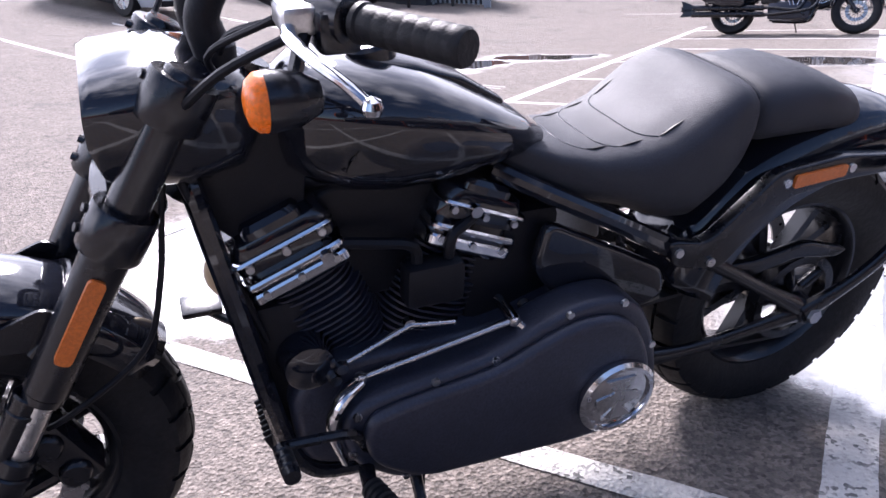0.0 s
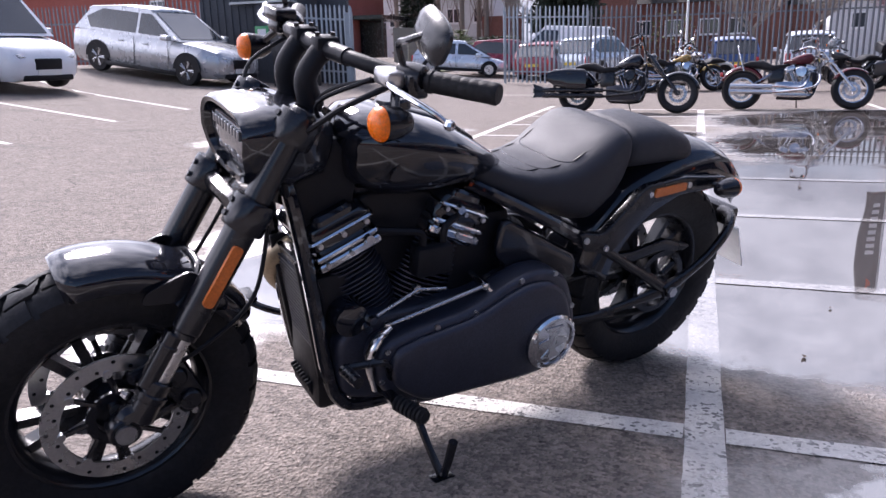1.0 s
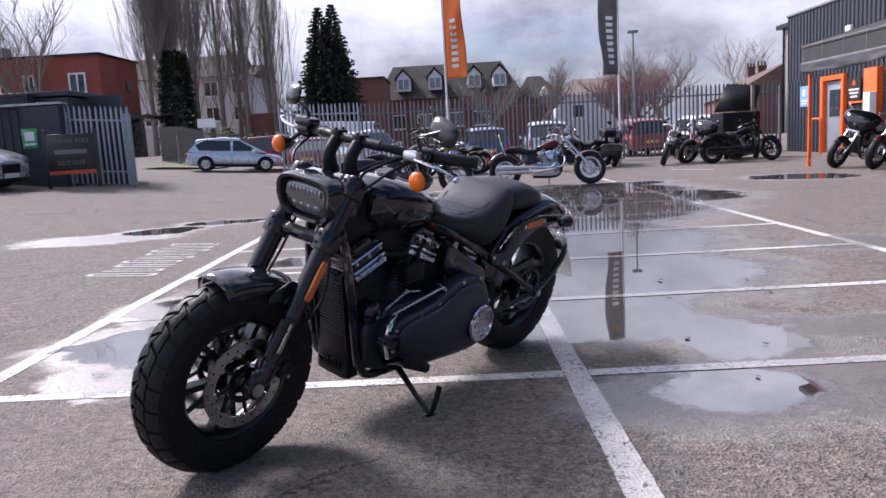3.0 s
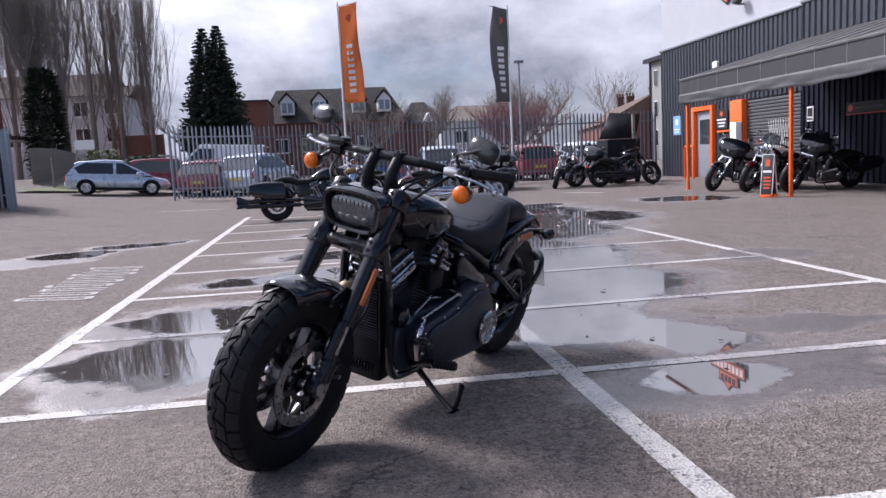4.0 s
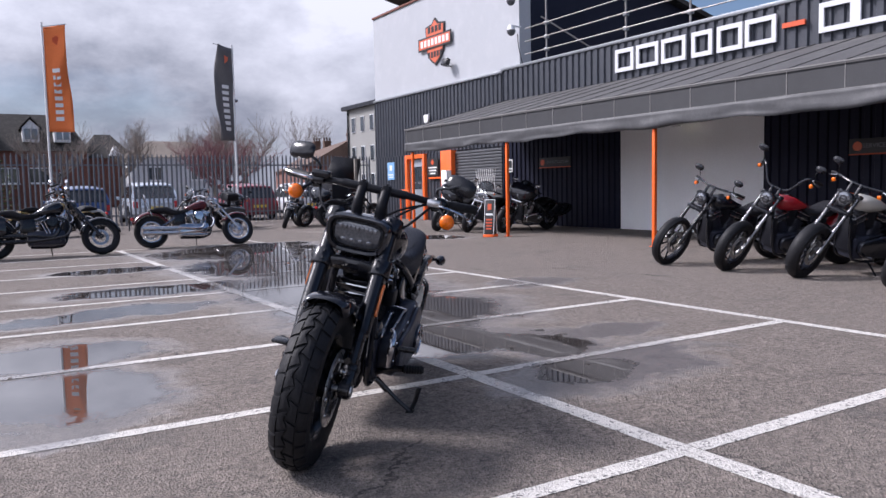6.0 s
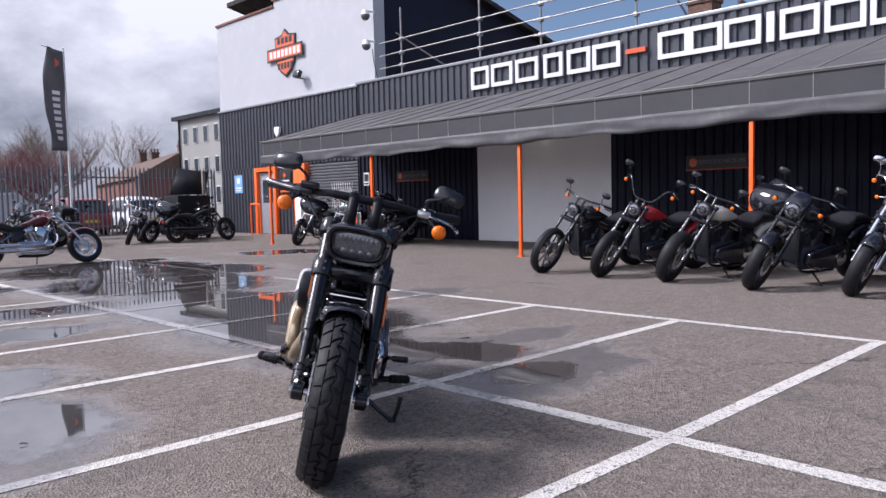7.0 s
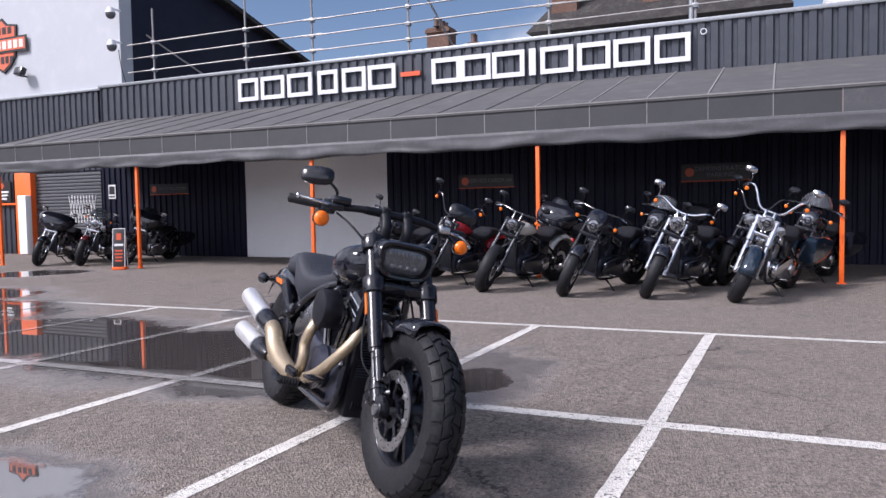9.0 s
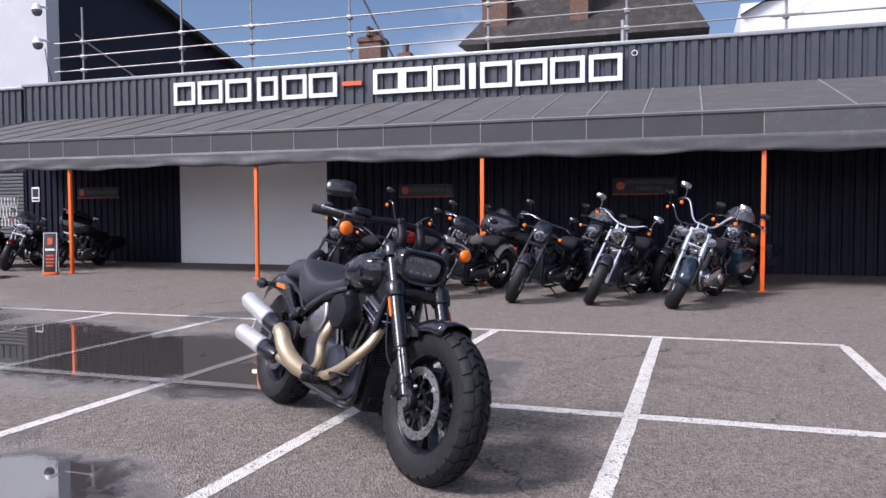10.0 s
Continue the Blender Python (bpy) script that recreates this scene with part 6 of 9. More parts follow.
# engine: crankcase, two finned cylinders, rocker boxes
bm = mesh()
plate(bm, round_outline([(1.115, 0.24), (1.13, 0.40), (1.06, 0.455), (0.75, 0.455), (0.62, 0.50), (0.47, 0.49), (0.46, 0.25), (0.60, 0.20), (1.0, 0.20)], 0.05), -0.125, 0.13, None, 0.02)
engine = part("crankcase", bm, ENGINE, BIKE, "black crankcase")
for k, lean_cyl in enumerate((22.5, -22.5)):
    base = Vector((0.945, 0.0, 0.275))
    ax = Matrix.Translation(base) @ pose(0, 0, 0, 0, lean_cyl, 0)
    bm = mesh()
    rod(bm, (0, 0, 0.12), (0, 0, 0.40), 0.058, 0.058, 24, ax)
    fins_of = []
    for j in range(15):
        z = 0.165 + 0.0125 * j
        hw = 0.088 if j < 11 else 0.082
        ringpts = []
        for zz in (z, z + 0.0042):
            pts = []
            for i in range(28):
                a = 2 * math.pi * i / 28
                c, s2 = math.cos(a), math.sin(a)
                pts.append((hw * math.copysign(abs(c) ** 0.72, c), (hw + 0.006) * math.copysign(abs(s2) ** 0.72, s2), zz))
            ringpts.append(pts)
        fins_of.append(ringpts)
    cyl = part("cylinder", bm, ENGINE, engine, "black finned cylinder", 20)
    for ringpts in fins_of:
        bm = mesh()
        loft(bm, ringpts, True, ax)
        part("fin", bm, ENGINE, cyl, "", 20)
    bm = mesh()
    loft(bm, [[(x * f2, y * f2, z) for x, y in round_outline([(-0.085, -0.10), (0.085, -0.10), (0.085, 0.10), (-0.085, 0.10)], 0.035)] for z, f2 in ((0.352, 0.96), (0.36, 1.0), (0.392, 1.0), (0.40, 0.96), (0.402, 0.90), (0.412, 0.90), (0.414, 1.0), (0.445, 1.0), (0.462, 0.90), (0.468, 0.70))], True, ax)
    part("rocker_box", bm, GLOSS_BLACK, cyl, "black rocker box", 40)
    bm = mesh()
    for z, hh in ((0.372, 0.010), (0.396, 0.006), (0.440, 0.004)):
        loft(bm, [[(x * f2, y * f2, z + dz) for x, y in round_outline([(-0.078, -0.106), (0.078, -0.106), (0.086, -0.09), (0.086, 0.09), (0.078, 0.106), (-0.078, 0.106), (-0.086, 0.09), (-0.086, -0.09)], 0.012)] for dz, f2 in ((-hh, 0.995), (-hh + 0.003, 1.012), (hh - 0.004, 1.012), (hh, 0.985))], True, ax)
    part("rocker_trim", bm, CHROME, cyl, "polished rocker box edge", 30)
    bm = mesh()
    loft(bm, [[(x * f2, y * f2 + 0.02, z) for x, y in round_outline([(-0.05, -0.07), (0.05, -0.07), (0.05, 0.07), (-0.05, 0.07)], 0.02)] for z, f2 in ((0.462, 1.0), (0.474, 0.98), (0.482, 0.86))], True, ax)
    part("rocker_cap", bm, GLOSS_BLACK, cyl, "black rocker cap", 30)
    for px, py in ((-0.06, 0.105), (0.06, 0.105), (0.0, 0.107), (-0.06, -0.105), (0.06, -0.105)):
        bolts(cyl, [(px, py * 0.99, z) for z in (0.376, 0.43)], (0, py, 0), 0.007, 0.006, ax)
    bm = mesh()
    for dx in (-0.03, 0.03):
        rod(bm, base + Vector((dx * 0.9 + (0.05 if k == 0 else -0.05), -0.11, 0.13)), ax @ Vector((dx, -0.102, 0.355)), 0.011, 0.011, 10)
    part("pushrod_tube", bm, DARK_CHROME, cyl, "polished pushrod tube")
bm = mesh()
box(bm, 0.82, 0.925, 0.085, 0.135, 0.532, 0.612, None, 0.012)
tube(bm, [(0.845, 0.11, 0.605), (0.84, 0.11, 0.65), (0.81, 0.10, 0.665), (0.78, 0.09, 0.68)], 0.010, 8, 4)
tube(bm, [(0.90, 0.11, 0.605), (0.91, 0.11, 0.645), (0.97, 0.10, 0.655), (1.05, 0.09, 0.665)], 0.010, 8, 4)
part("ignition_coil", bm, MATT_BLACK, engine, "black coil pack with leads")
bolts(engine, [(1.04, 0.13, 0.449), (1.052, 0.13, 0.428), (0.921, 0.125, 0.508), (0.70, 0.12, 0.49), (1.05, 0.11, 0.655), (0.80, 0.105, 0.69)], (0, 1, 0), 0.012, 0.012, None, CHROME)
bm = mesh()
rod(bm, (0.921, 0.137, 0.508), (1.03, 0.137, 0.46), 0.005)
rod(bm, (0.921, 0.137, 0.508), (0.84, 0.137, 0.495), 0.005)
part("oil_line", bm, STEEL, engine)
bm = mesh()
lathe(bm, [(0.045, 0), (0.05, 0.02), (0.042, 0.06), (0.02, 0.07)], pose(1.09, 0.07, 0.455, -90, 0, 0), 20)
part("pump_cover", bm, GLOSS_BLACK, engine)

bm = mesh()
plate(bm, round_outline([(0.79, 0.60), (0.85, 0.73), (1.04, 0.74), (1.12, 0.62), (1.03, 0.52), (0.86, 0.52)], 0.03), -0.05, 0.05, None, 0.01)
part("intake_cover", bm, MATT_BLACK, engine, "black intake body between the cylinders")
bm = mesh()
box(bm, 0.62, 0.80, -0.08, 0.085, 0.42, 0.66, None, 0.02)
box(bm, 0.70, 0.88, -0.06, 0.07, 0.44, 0.58, None, 0.02)
part("rear_mount", bm, MATT_BLACK, engine, "black housing behind the rear cylinder")

# primary cover on the left
bm = mesh()
PRIM = [(1.045, 0.29), (1.065, 0.37), (1.045, 0.415), (0.98, 0.432), (0.80, 0.455), (0.685, 0.51), (0.625, 0.528), (0.55, 0.525), (0.492, 0.485), (0.452, 0.40), (0.425, 0.275), (0.46, 0.215), (0.58, 0.198), (0.95, 0.215)]
plate(bm, round_outline(PRIM, 0.05, 6), 0.125, 0.208, None, 0.018)
plate(bm, round_outline([((x - 0.74) * 0.9 + 0.74, (z - 0.36) * 0.86 + 0.36) for x, z in PRIM], 0.05, 6), 0.20, 0.230, None, 0.016)
prim = part("primary_cover", bm, ENGINE, BIKE, "satin black primary drive cover", 40)
bm = mesh()
lathe(bm, [(0.075, 0.0), (0.080, 0.008), (0.080, 0.018), (0.073, 0.024), (0.066, 0.024), (0.064, 0.018), (0.03, 0.020), (0.001, 0.020)], pose(0.553, 0.228, 0.328, -90, 0, 0), 40)
derby = part("clutch_cover", bm, CHROME, prim, "round chrome clutch cover")
bolts(derby, [(0.553 + 0.0695 * math.cos(2 * math.pi * k / 5 + 0.3), 0.250, 0.328 + 0.0695 * math.sin(2 * math.pi * k / 5 + 0.3)) for k in range(5)], (0, 1, 0), 0.005, 0.004)
bm = mesh()
plate(bm, round_outline([(0.52, 0.375), (0.545, 0.345), (0.505, 0.335), (0.505, 0.318), (0.545, 0.31), (0.52, 0.282), (0.585, 0.282), (0.562, 0.31), (0.60, 0.318), (0.60, 0.335), (0.562, 0.345), (0.585, 0.375)], 0.005), 0.2475, 0.2500)
part("emblem", bm, STEEL, derby, "plain grey emblem")
bolts(prim, [(x, 0.204, z) for x, z in ((1.035, 0.40), (1.045, 0.32), (0.90, 0.435), (0.79, 0.45), (0.655, 0.512), (0.545, 0.512), (0.465, 0.40), (0.95, 0.235), (0.78, 0.225), (0.62, 0.215))], (0, 1, 0), 0.008, 0.006)
# gear linkage and foot controls
bm = mesh()
rod(bm, (1.018, 0.172, 0.450), (0.745, 0.172, 0.500), 0.0055)
lathe(bm, [(0.001, -0.011), (0.010, -0.007), (0.012, 0), (0.010, 0.007), (0.001, 0.011)], Matrix.Translation((1.018, 0.172, 0.450)), 12)
lathe(bm, [(0.001, -0.011), (0.010, -0.007), (0.012, 0), (0.010, 0.007), (0.001, 0.011)], Matrix.Translation((0.745, 0.172, 0.500)), 12)
link = part("gear_linkage", bm, STEEL, BIKE, "bright gear linkage rod")
bm = mesh()
tube(bm, [(1.018, 0.18, 0.450), (1.058, 0.19, 0.425), (1.076, 0.19, 0.37), (1.055, 0.19, 0.29)], [0.010, 0.014, 0.015, 0.011], 10, 4, None, 0.6)
part("linkage_arm", bm, CHROME, link, "chrome linkage arm")
bm = mesh()
rod(bm, (0.745, 0.11, 0.505), (0.745, 0.178, 0.500), 0.011)
tube(bm, [(0.745, 0.172, 0.500), (0.725, 0.18, 0.48), (0.71, 0.185, 0.46)], 0.008, 8, 3)
part("gear_spindle", bm, CHROME, link, "chrome linkage arm")
for s in (1, -1):
    bm = mesh()
    tube(bm, [(0.99, s * 0.11, 0.23), (1.02, s * 0.20, 0.275), (1.03, s * 0.255, 0.29)], [0.016, 0.014, 0.014], 10, 4)
    rest = part("footrest", bm, SATIN_BLACK, BIKE, "black folding footrest")
    bm = mesh()
    f, h = axis_frame((1.03, s * 0.255, 0.290), (1.005, s * 0.345, 0.297))
    prof = [(0.012, 0)]
    for k in range(7):
        prof += [(0.020, 0.004 + 0.0125 * k), (0.020, 0.011 + 0.0125 * k), (0.015, 0.013 + 0.0125 * k)]
    prof += [(0.015, h)]
    lathe(bm, prof, f, 14)
    part("peg_rubber", bm, RUBBER, rest, "ribbed rubber peg")
    bm = mesh()
    if s > 0:
        tube(bm, [(1.02, 0.20, 0.32), (1.05, 0.225, 0.385), (1.12, 0.235, 0.405), (1.165, 0.24, 0.412)], 0.009, 8, 4)
        lathe(bm, [(0.009, 0.0), (0.014, 0.004), (0.014, 0.016), (0.0115, 0.018), (0.014, 0.020), (0.014, 0.032), (0.0115, 0.034), (0.014, 0.036), (0.014, 0.050), (0.0115, 0.052), (0.014, 0.054), (0.013, 0.070)], axis_frame((1.165, 0.24, 0.412), (1.162, 0.31, 0.416))[0], 14)
    else:
        box(bm, 1.19, 1.27, -0.30, -0.23, 0.345, 0.36, None, 0.005)
        tube(bm, [(1.02, -0.20, 0.28), (1.11, -0.215, 0.30), (1.17, -0.22, 0.325), (1.22, -0.25, 0.348)], 0.010, 8, 4)
    part("shift_lever" if s > 0 else "brake_pedal", bm, SATIN_BLACK, rest)
# stand
bm = mesh()
tube(bm, [(0.905, 0.10, 0.195), (0.912, 0.16, 0.162), (0.916, 0.24, 0.108), (0.917, 0.31, 0.068)], [0.017, 0.012, 0.010, 0.011], 8, 4)
tube(bm, [(0.90, 0.10, 0.185), (0.89, 0.13, 0.16), (0.91, 0.18, 0.13)], 0.006, 6, 4)
stand = part("side_stand", bm, SATIN_BLACK, BIKE, "black side stand folded out")
bm = mesh()
box(bm, -0.03, 0.03, -0.02, 0.02, -0.006, 0.005, pose(0.917, 0.312, 0.064, 12.2, 0, 0), 0.004)
tube(bm, [(0.915, 0.316, 0.072), (0.912, 0.326, 0.12), (0.908, 0.332, 0.185)], [0.010, 0.011, 0.012], 8, 4)
part("stand_foot", bm, SATIN_BLACK, stand)

# right side: air cleaner, exhaust
bm = mesh()
lathe(bm, [(0.03, 0.0), (0.082, 0.004), (0.092, 0.02), (0.093, 0.075), (0.086, 0.090), (0.06, 0.097), (0.001, 0.099)], pose(0.985, -0.125, 0.622, 90, 0, 0) @ Matrix.Diagonal((1.0, 0.93, 1, 1)), 36)
part("air_cleaner", bm, MATT_BLACK, BIKE, "round black air cleaner", 40)
bm = mesh()
lathe(bm, [(0.095, 0), (0.10, 0.02), (0.085, 0.05), (0.04, 0.06), (0.001, 0.06)], pose(0.93, -0.12, 0.36, 90, 0, 0), 28)
part("cam_cover", bm, ENGINE, BIKE, "black cam cover")
bm = mesh()
tube(bm, [(1.10, -0.03, 0.60), (1.18, -0.07, 0.575), (1.195, -0.12, 0.50), (1.13, -0.165, 0.41), (1.02, -0.19, 0.335), (0.86, -0.205, 0.285), (0.68, -0.215, 0.275), (0.52, -0.225, 0.30), (0.42, -0.235, 0.315)], 0.0245, 14, 6)
exhaust = part("exhaust_header", bm, BRONZE, BIKE, "bronze front exhaust pipe", 60)
bm = mesh()
tube(bm, [(0.84, -0.10, 0.575), (0.89, -0.165, 0.57), (0.912, -0.205, 0.52), (0.885, -0.215, 0.45), (0.895, -0.215, 0.385), (0.87, -0.215, 0.33), (0.78, -0.215, 0.295), (0.66, -0.22, 0.30)], 0.0245, 14, 6)
part("rear_header", bm, BRONZE, exhaust, "bronze rear exhaust pipe", 60)
bm = mesh()
tube(bm, [(0.80, -0.215, 0.285), (0.62, -0.225, 0.315), (0.50, -0.235, 0.37), (0.44, -0.24, 0.43), (0.38, -0.24, 0.455)], [0.036, 0.046, 0.046, 0.044, 0.040], 14, 6)
part("crossover", bm, BRONZE, exhaust, "bronze upper link pipe", 60)
for p0, p1 in (((0.42, -0.24, 0.445), (-0.11, -0.26, 0.565)), ((0.44, -0.245, 0.315), (-0.09, -0.27, 0.375))):
    f, h = axis_frame(p0, p1)
    bm = mesh()
    lathe(bm, [(0.027, 0), (0.036, 0.02), (0.050, 0.07), (0.052, 0.12), (0.052, 0.17)], f, 28)
    part("muffler_collar", bm, SATIN_BLACK, exhaust, "black muffler collar")
    bm = mesh()
    lathe(bm, [(0.050, 0.165), (0.0505, 0.17), (0.0505, h - 0.012), (0.047, h), (0.036, h), (0.034, h - 0.06), (0.001, h - 0.06)], f, 32)
    part("muffler_can", bm, BRUSHED, exhaust, "brushed silver muffler")
    bm = mesh()
    ring(bm, f, 0.050, 0.0535, 0.16, 0.178, 28)
    part("muffler_band", bm, STEEL, exhaust)
bm = mesh()
plate(bm, round_outline([(0.50, 0.52), (0.36, 0.50), (0.20, 0.40), (0.22, 0.36), (0.42, 0.38), (0.52, 0.42)], 0.03), -0.20, -0.185, None, 0.004)
part("muffler_hanger", bm, SATIN_BLACK, BIKE)
bm = mesh()
box(bm, 0.80, 0.93, -0.262, -0.235, 0.295, 0.335, None, 0.01)
part("heat_shield_clamp", bm, SATIN_BLACK, exhaust)

# ---- the other motorcycles ----
def simple_wheel(parent, x, z, r, w, rim, m, name, rim_mat, wire=False, spokes=9, wall=False):
    f = wheel_frame(x, z, m)
    bm = mesh()
    lathe(bm, tyre_profile(r, w, rim), f, 32, True)
    wheel = part(name, bm, RUBBER, parent, "black road tyre")
    if wall:
        bm = mesh()
        for s in (1, -1):
            ring(bm, f, rim + 0.012, rim + 0.05, s * w * 0.5 - 0.002, s * w * 0.5 + 0.002, 32)
        part("white_wall", bm, SIGN_WHITE, wheel)
    bm = mesh()
    h = w * 0.34
    lathe(bm, [(rim + 0.006, -h), (rim - 0.012, -h), (rim - 0.022, 0), (rim - 0.012, h), (rim + 0.006, h)], f, 32, True)
    part("rim", bm, rim_mat, wheel)
    bm = mesh()
    ring(bm, f, 0.01, 0.04, -w * 0.4, w * 0.4, 16)
    part("hub", bm, rim_mat, wheel)
    if wire:
        bm = mesh()
        for i in range(28):
            a = 2 * math.pi * i / 28
            b = a + (0.35 if i % 2 else -0.35)
            zz = 0.03 * (1 if (i // 2) % 2 else -1)
            rod(bm, f @ Vector((0.038 * math.cos(b), 0.038 * math.sin(b), zz)), f @ Vector(((rim - 0.01) * math.cos(a), (rim - 0.01) * math.sin(a), 0)), 0.0028, None, 5)
        sp = part("wire_spokes", bm, rim_mat, wheel, "thin wire spokes")
        sp["kind"] = "stuff"
    else:
        for i in range(spokes):
            a = 2 * math.pi * i / spokes
            bm = mesh()
            rod(bm, f @ Vector((0.03 * math.cos(a), 0.03 * math.sin(a), 0)), f @ Vector(((rim - 0.01) * math.cos(a), (rim - 0.01) * math.sin(a), 0)), 0.013, 0.009, 8)
            part("spoke", bm, rim_mat, wheel)
    bm = mesh()
    ring(bm, f, 0.095, 0.142, w * 0.5 - 0.012, w * 0.5 - 0.007, 32)
    part("brake_disc", bm, STEEL, wheel)
    return wheel


def cruiser(label, x, y, heading, lean=12.0, steer=14.0, paint=None, rim=None, trim=None, wire=False, wall=False, fork=None, fr=0.325, fwid=0.13, rake=30.0,
            bars="flat", fairing=None, bags=False, screen=None, lamps=1, guard=True, top_box=False, fishtail=False, wheelbase=1.63, sissy=False, seat_z=0.70, dresser=False):
    """A parked cruiser: rear wheel at x, y."""
    paint, rim, trim, fork = paint or GLOSS_BLACK, rim or SATIN_BLACK, trim or SATIN_BLACK, fork or SATIN_BLACK
    x, y = (SITE @ Vector((x, y, 0)))[:2]
    B = empty("motorcycle", leaned(x, y, heading, lean), label, "motorcycle", "parked motorcycles", site=False)
    head = (1.13, 0, 0.86)
    st = steered(head, rake, steer)
    FX2 = wheelbase
    simple_wheel(B, FX2, fr, fr, fwid, fr - (0.105 if fwid > 0.11 else 0.07), st, "front_wheel", rim, wire, 9, wall)
    simple_wheel(B, 0, 0.32, 0.32, 0.165, 0.205, None, "rear_wheel", rim, wire, 9, wall)
    top = Vector((1.17, 0, 0.93))
    axle = Vector((FX2 - 0.015, 0, fr))
    for s in (1, -1):
        o = Vector((0, s * 0.105, 0))
        bm = mesh()
        mid = top.lerp(axle, 0.55)
        rod(bm, top + o, mid + o, 0.021, 0.021, 12, st)
        leg = part("fork_leg", bm, fork, B, "fork leg")
        bm = mesh()
        rod(bm, mid + o, axle + o, 0.029, 0.027, 12, st)
        part("fork_slider", bm, fork, leg)
        if dresser:
            bm = mesh()
            rod(bm, top.lerp(axle, 0.04) + o, top.lerp(axle, 0.46) + o, 0.040, 0.036, 14, st, 0.006)
            part("fork_shroud", bm, fork, leg, "wide fork shroud")
        bm = mesh()
        tube(bm, [(0.45, s * 0.12, 0.29), (0.2, s * 0.125, 0.29), (0.0, s * 0.125, 0.32)], 0.02, 8, 3)
        tube(bm, [(0.66, s * 0.07, 0.70), (0.45, s * 0.11, 0.58), (0.2, s * 0.125, 0.42), (0.0, s * 0.125, 0.33)], 0.016, 8, 3)
        part("swingarm", bm, trim, B)
        bm = mesh()
        tube(bm, [(1.13, s * 0.05, 0.80), (1.15, s * 0.09, 0.60), (1.11, s * 0.11, 0.28), (0.98, s * 0.12, 0.18), (0.55, s * 0.13, 0.19)], 0.016, 8, 4)
        part("frame_tube", bm, GLOSS_BLACK, B)
    bm = mesh()
    for t, h in ((top + (axle - top) * 0.02, 0.02), (top + (axle - top) * 0.30, 0.025)):
        box(bm, -0.05, 0.03, -0.135, 0.135, -h, h, st @ Matrix.Translation(t), 0.012)
    part("yoke", bm, trim, B)
    if guard:
        bm = mesh()
        rings = []
        for i in range(13):
            a = radians((12 + 158 * i / 12) if dresser else (50 + 100 * i / 12))
            row = []
            for k in range(9):
                v = -1 + k / 4
                rr = fr + 0.03 - 0.05 * abs(v) ** 2.4
                row.append((FX2 + rr * math.cos(a), v * (fwid / 2 + 0.022), fr + rr * math.sin(a)))
            rings.append(row)
        loft(bm, rings, False, st, False)
        g = part("front_mudguard", bm, paint, B, "painted front mudguard", 60)
        mod = g.modifiers.new("thickness", "SOLIDIFY")
        mod.thickness = 0.005
    # tank, seat, rear mudguard
    up = 0.055 if dresser else 0.0
    bm = mesh()
    loft(bm, [egg(a, z, hw, u, d, 20, 2.4, 0, 0.15) for a, z, hw, u, d in ((1.09, 0.83, 0.05, 0.04, 0.05), (1.03, 0.83, 0.115, 0.08 + up, 0.10), (0.94, 0.82, 0.14, 0.09 + up, 0.11), (0.82, 0.80, 0.13, 0.07 + up * 0.8, 0.09), (0.70, 0.77, 0.09, 0.04 + up * 0.4, 0.05), (0.62, 0.76, 0.04, 0.015, 0.02))])
    tk = part("fuel_tank", bm, paint, B, "painted fuel tank", 60)
    bm = mesh()
    lathe(bm, [(0.04, 0), (0.04, 0.014), (0.03, 0.02), (0.001, 0.02)], pose(0.93, 0, 0.895 + up, 0, 8, 0), 16)
    part("filler_cap", bm, CHROME if trim is CHROME else SATIN_BLACK, tk)
    bm = mesh()
    loft(bm, [egg(a, z, hw, u, d, 18, 2.8) for a, z, hw, u, d in ((0.72, 0.74, 0.06, 0.02, 0.04), (0.62, seat_z, 0.12, 0.03, 0.07), (0.46, seat_z - 0.01, 0.155, 0.035, 0.09), (0.36, seat_z + 0.03, 0.155, 0.05, 0.10), (0.30, seat_z + 0.06, 0.12, 0.05, 0.10), (0.12, seat_z + 0.06, 0.11, 0.04, 0.07), (-0.03, seat_z + 0.03, 0.08, 0.02, 0.03))])
    part("seat", bm, SEAT_DARK, B, "black seat", 60)
    bm = mesh()
    rings = []
    for i in range(17):
        a = radians(20 + 135 * i / 16)
        row = []
        for k in range(9):
            v = -1 + k / 4
            rr = 0.32 + 0.065 - 0.06 * abs(v) ** 2.4
            row.append((rr * math.cos(a), v * 0.115, 0.335 + rr * math.sin(a)))
        rings.append(row)
    loft(bm, rings, False, None, False)
    g = part("rear_mudguard", bm, paint, B, "painted rear mudguard", 60)
    mod = g.modifiers.new("thickness", "SOLIDIFY")
    mod.thickness = 0.005
    bm = mesh()
    box(bm, -0.36, -0.31, -0.05, 0.05, 0.55, 0.62, None, 0.015)
    part("tail_light", bm, RED_LENS, B)
    bm = mesh()
    box(bm, -0.40, -0.39, -0.1, 0.1, 0.36, 0.52)
    part("plate_holder", bm, MATT_BLACK, B, "dark plate holder")
    # engine
    bm = mesh()
    box(bm, 0.50, 1.09, -0.13, 0.14, 0.20, 0.46, None, 0.05)
    eng = part("engine_case", bm, trim if trim is CHROME else ENGINE, B, "engine case")
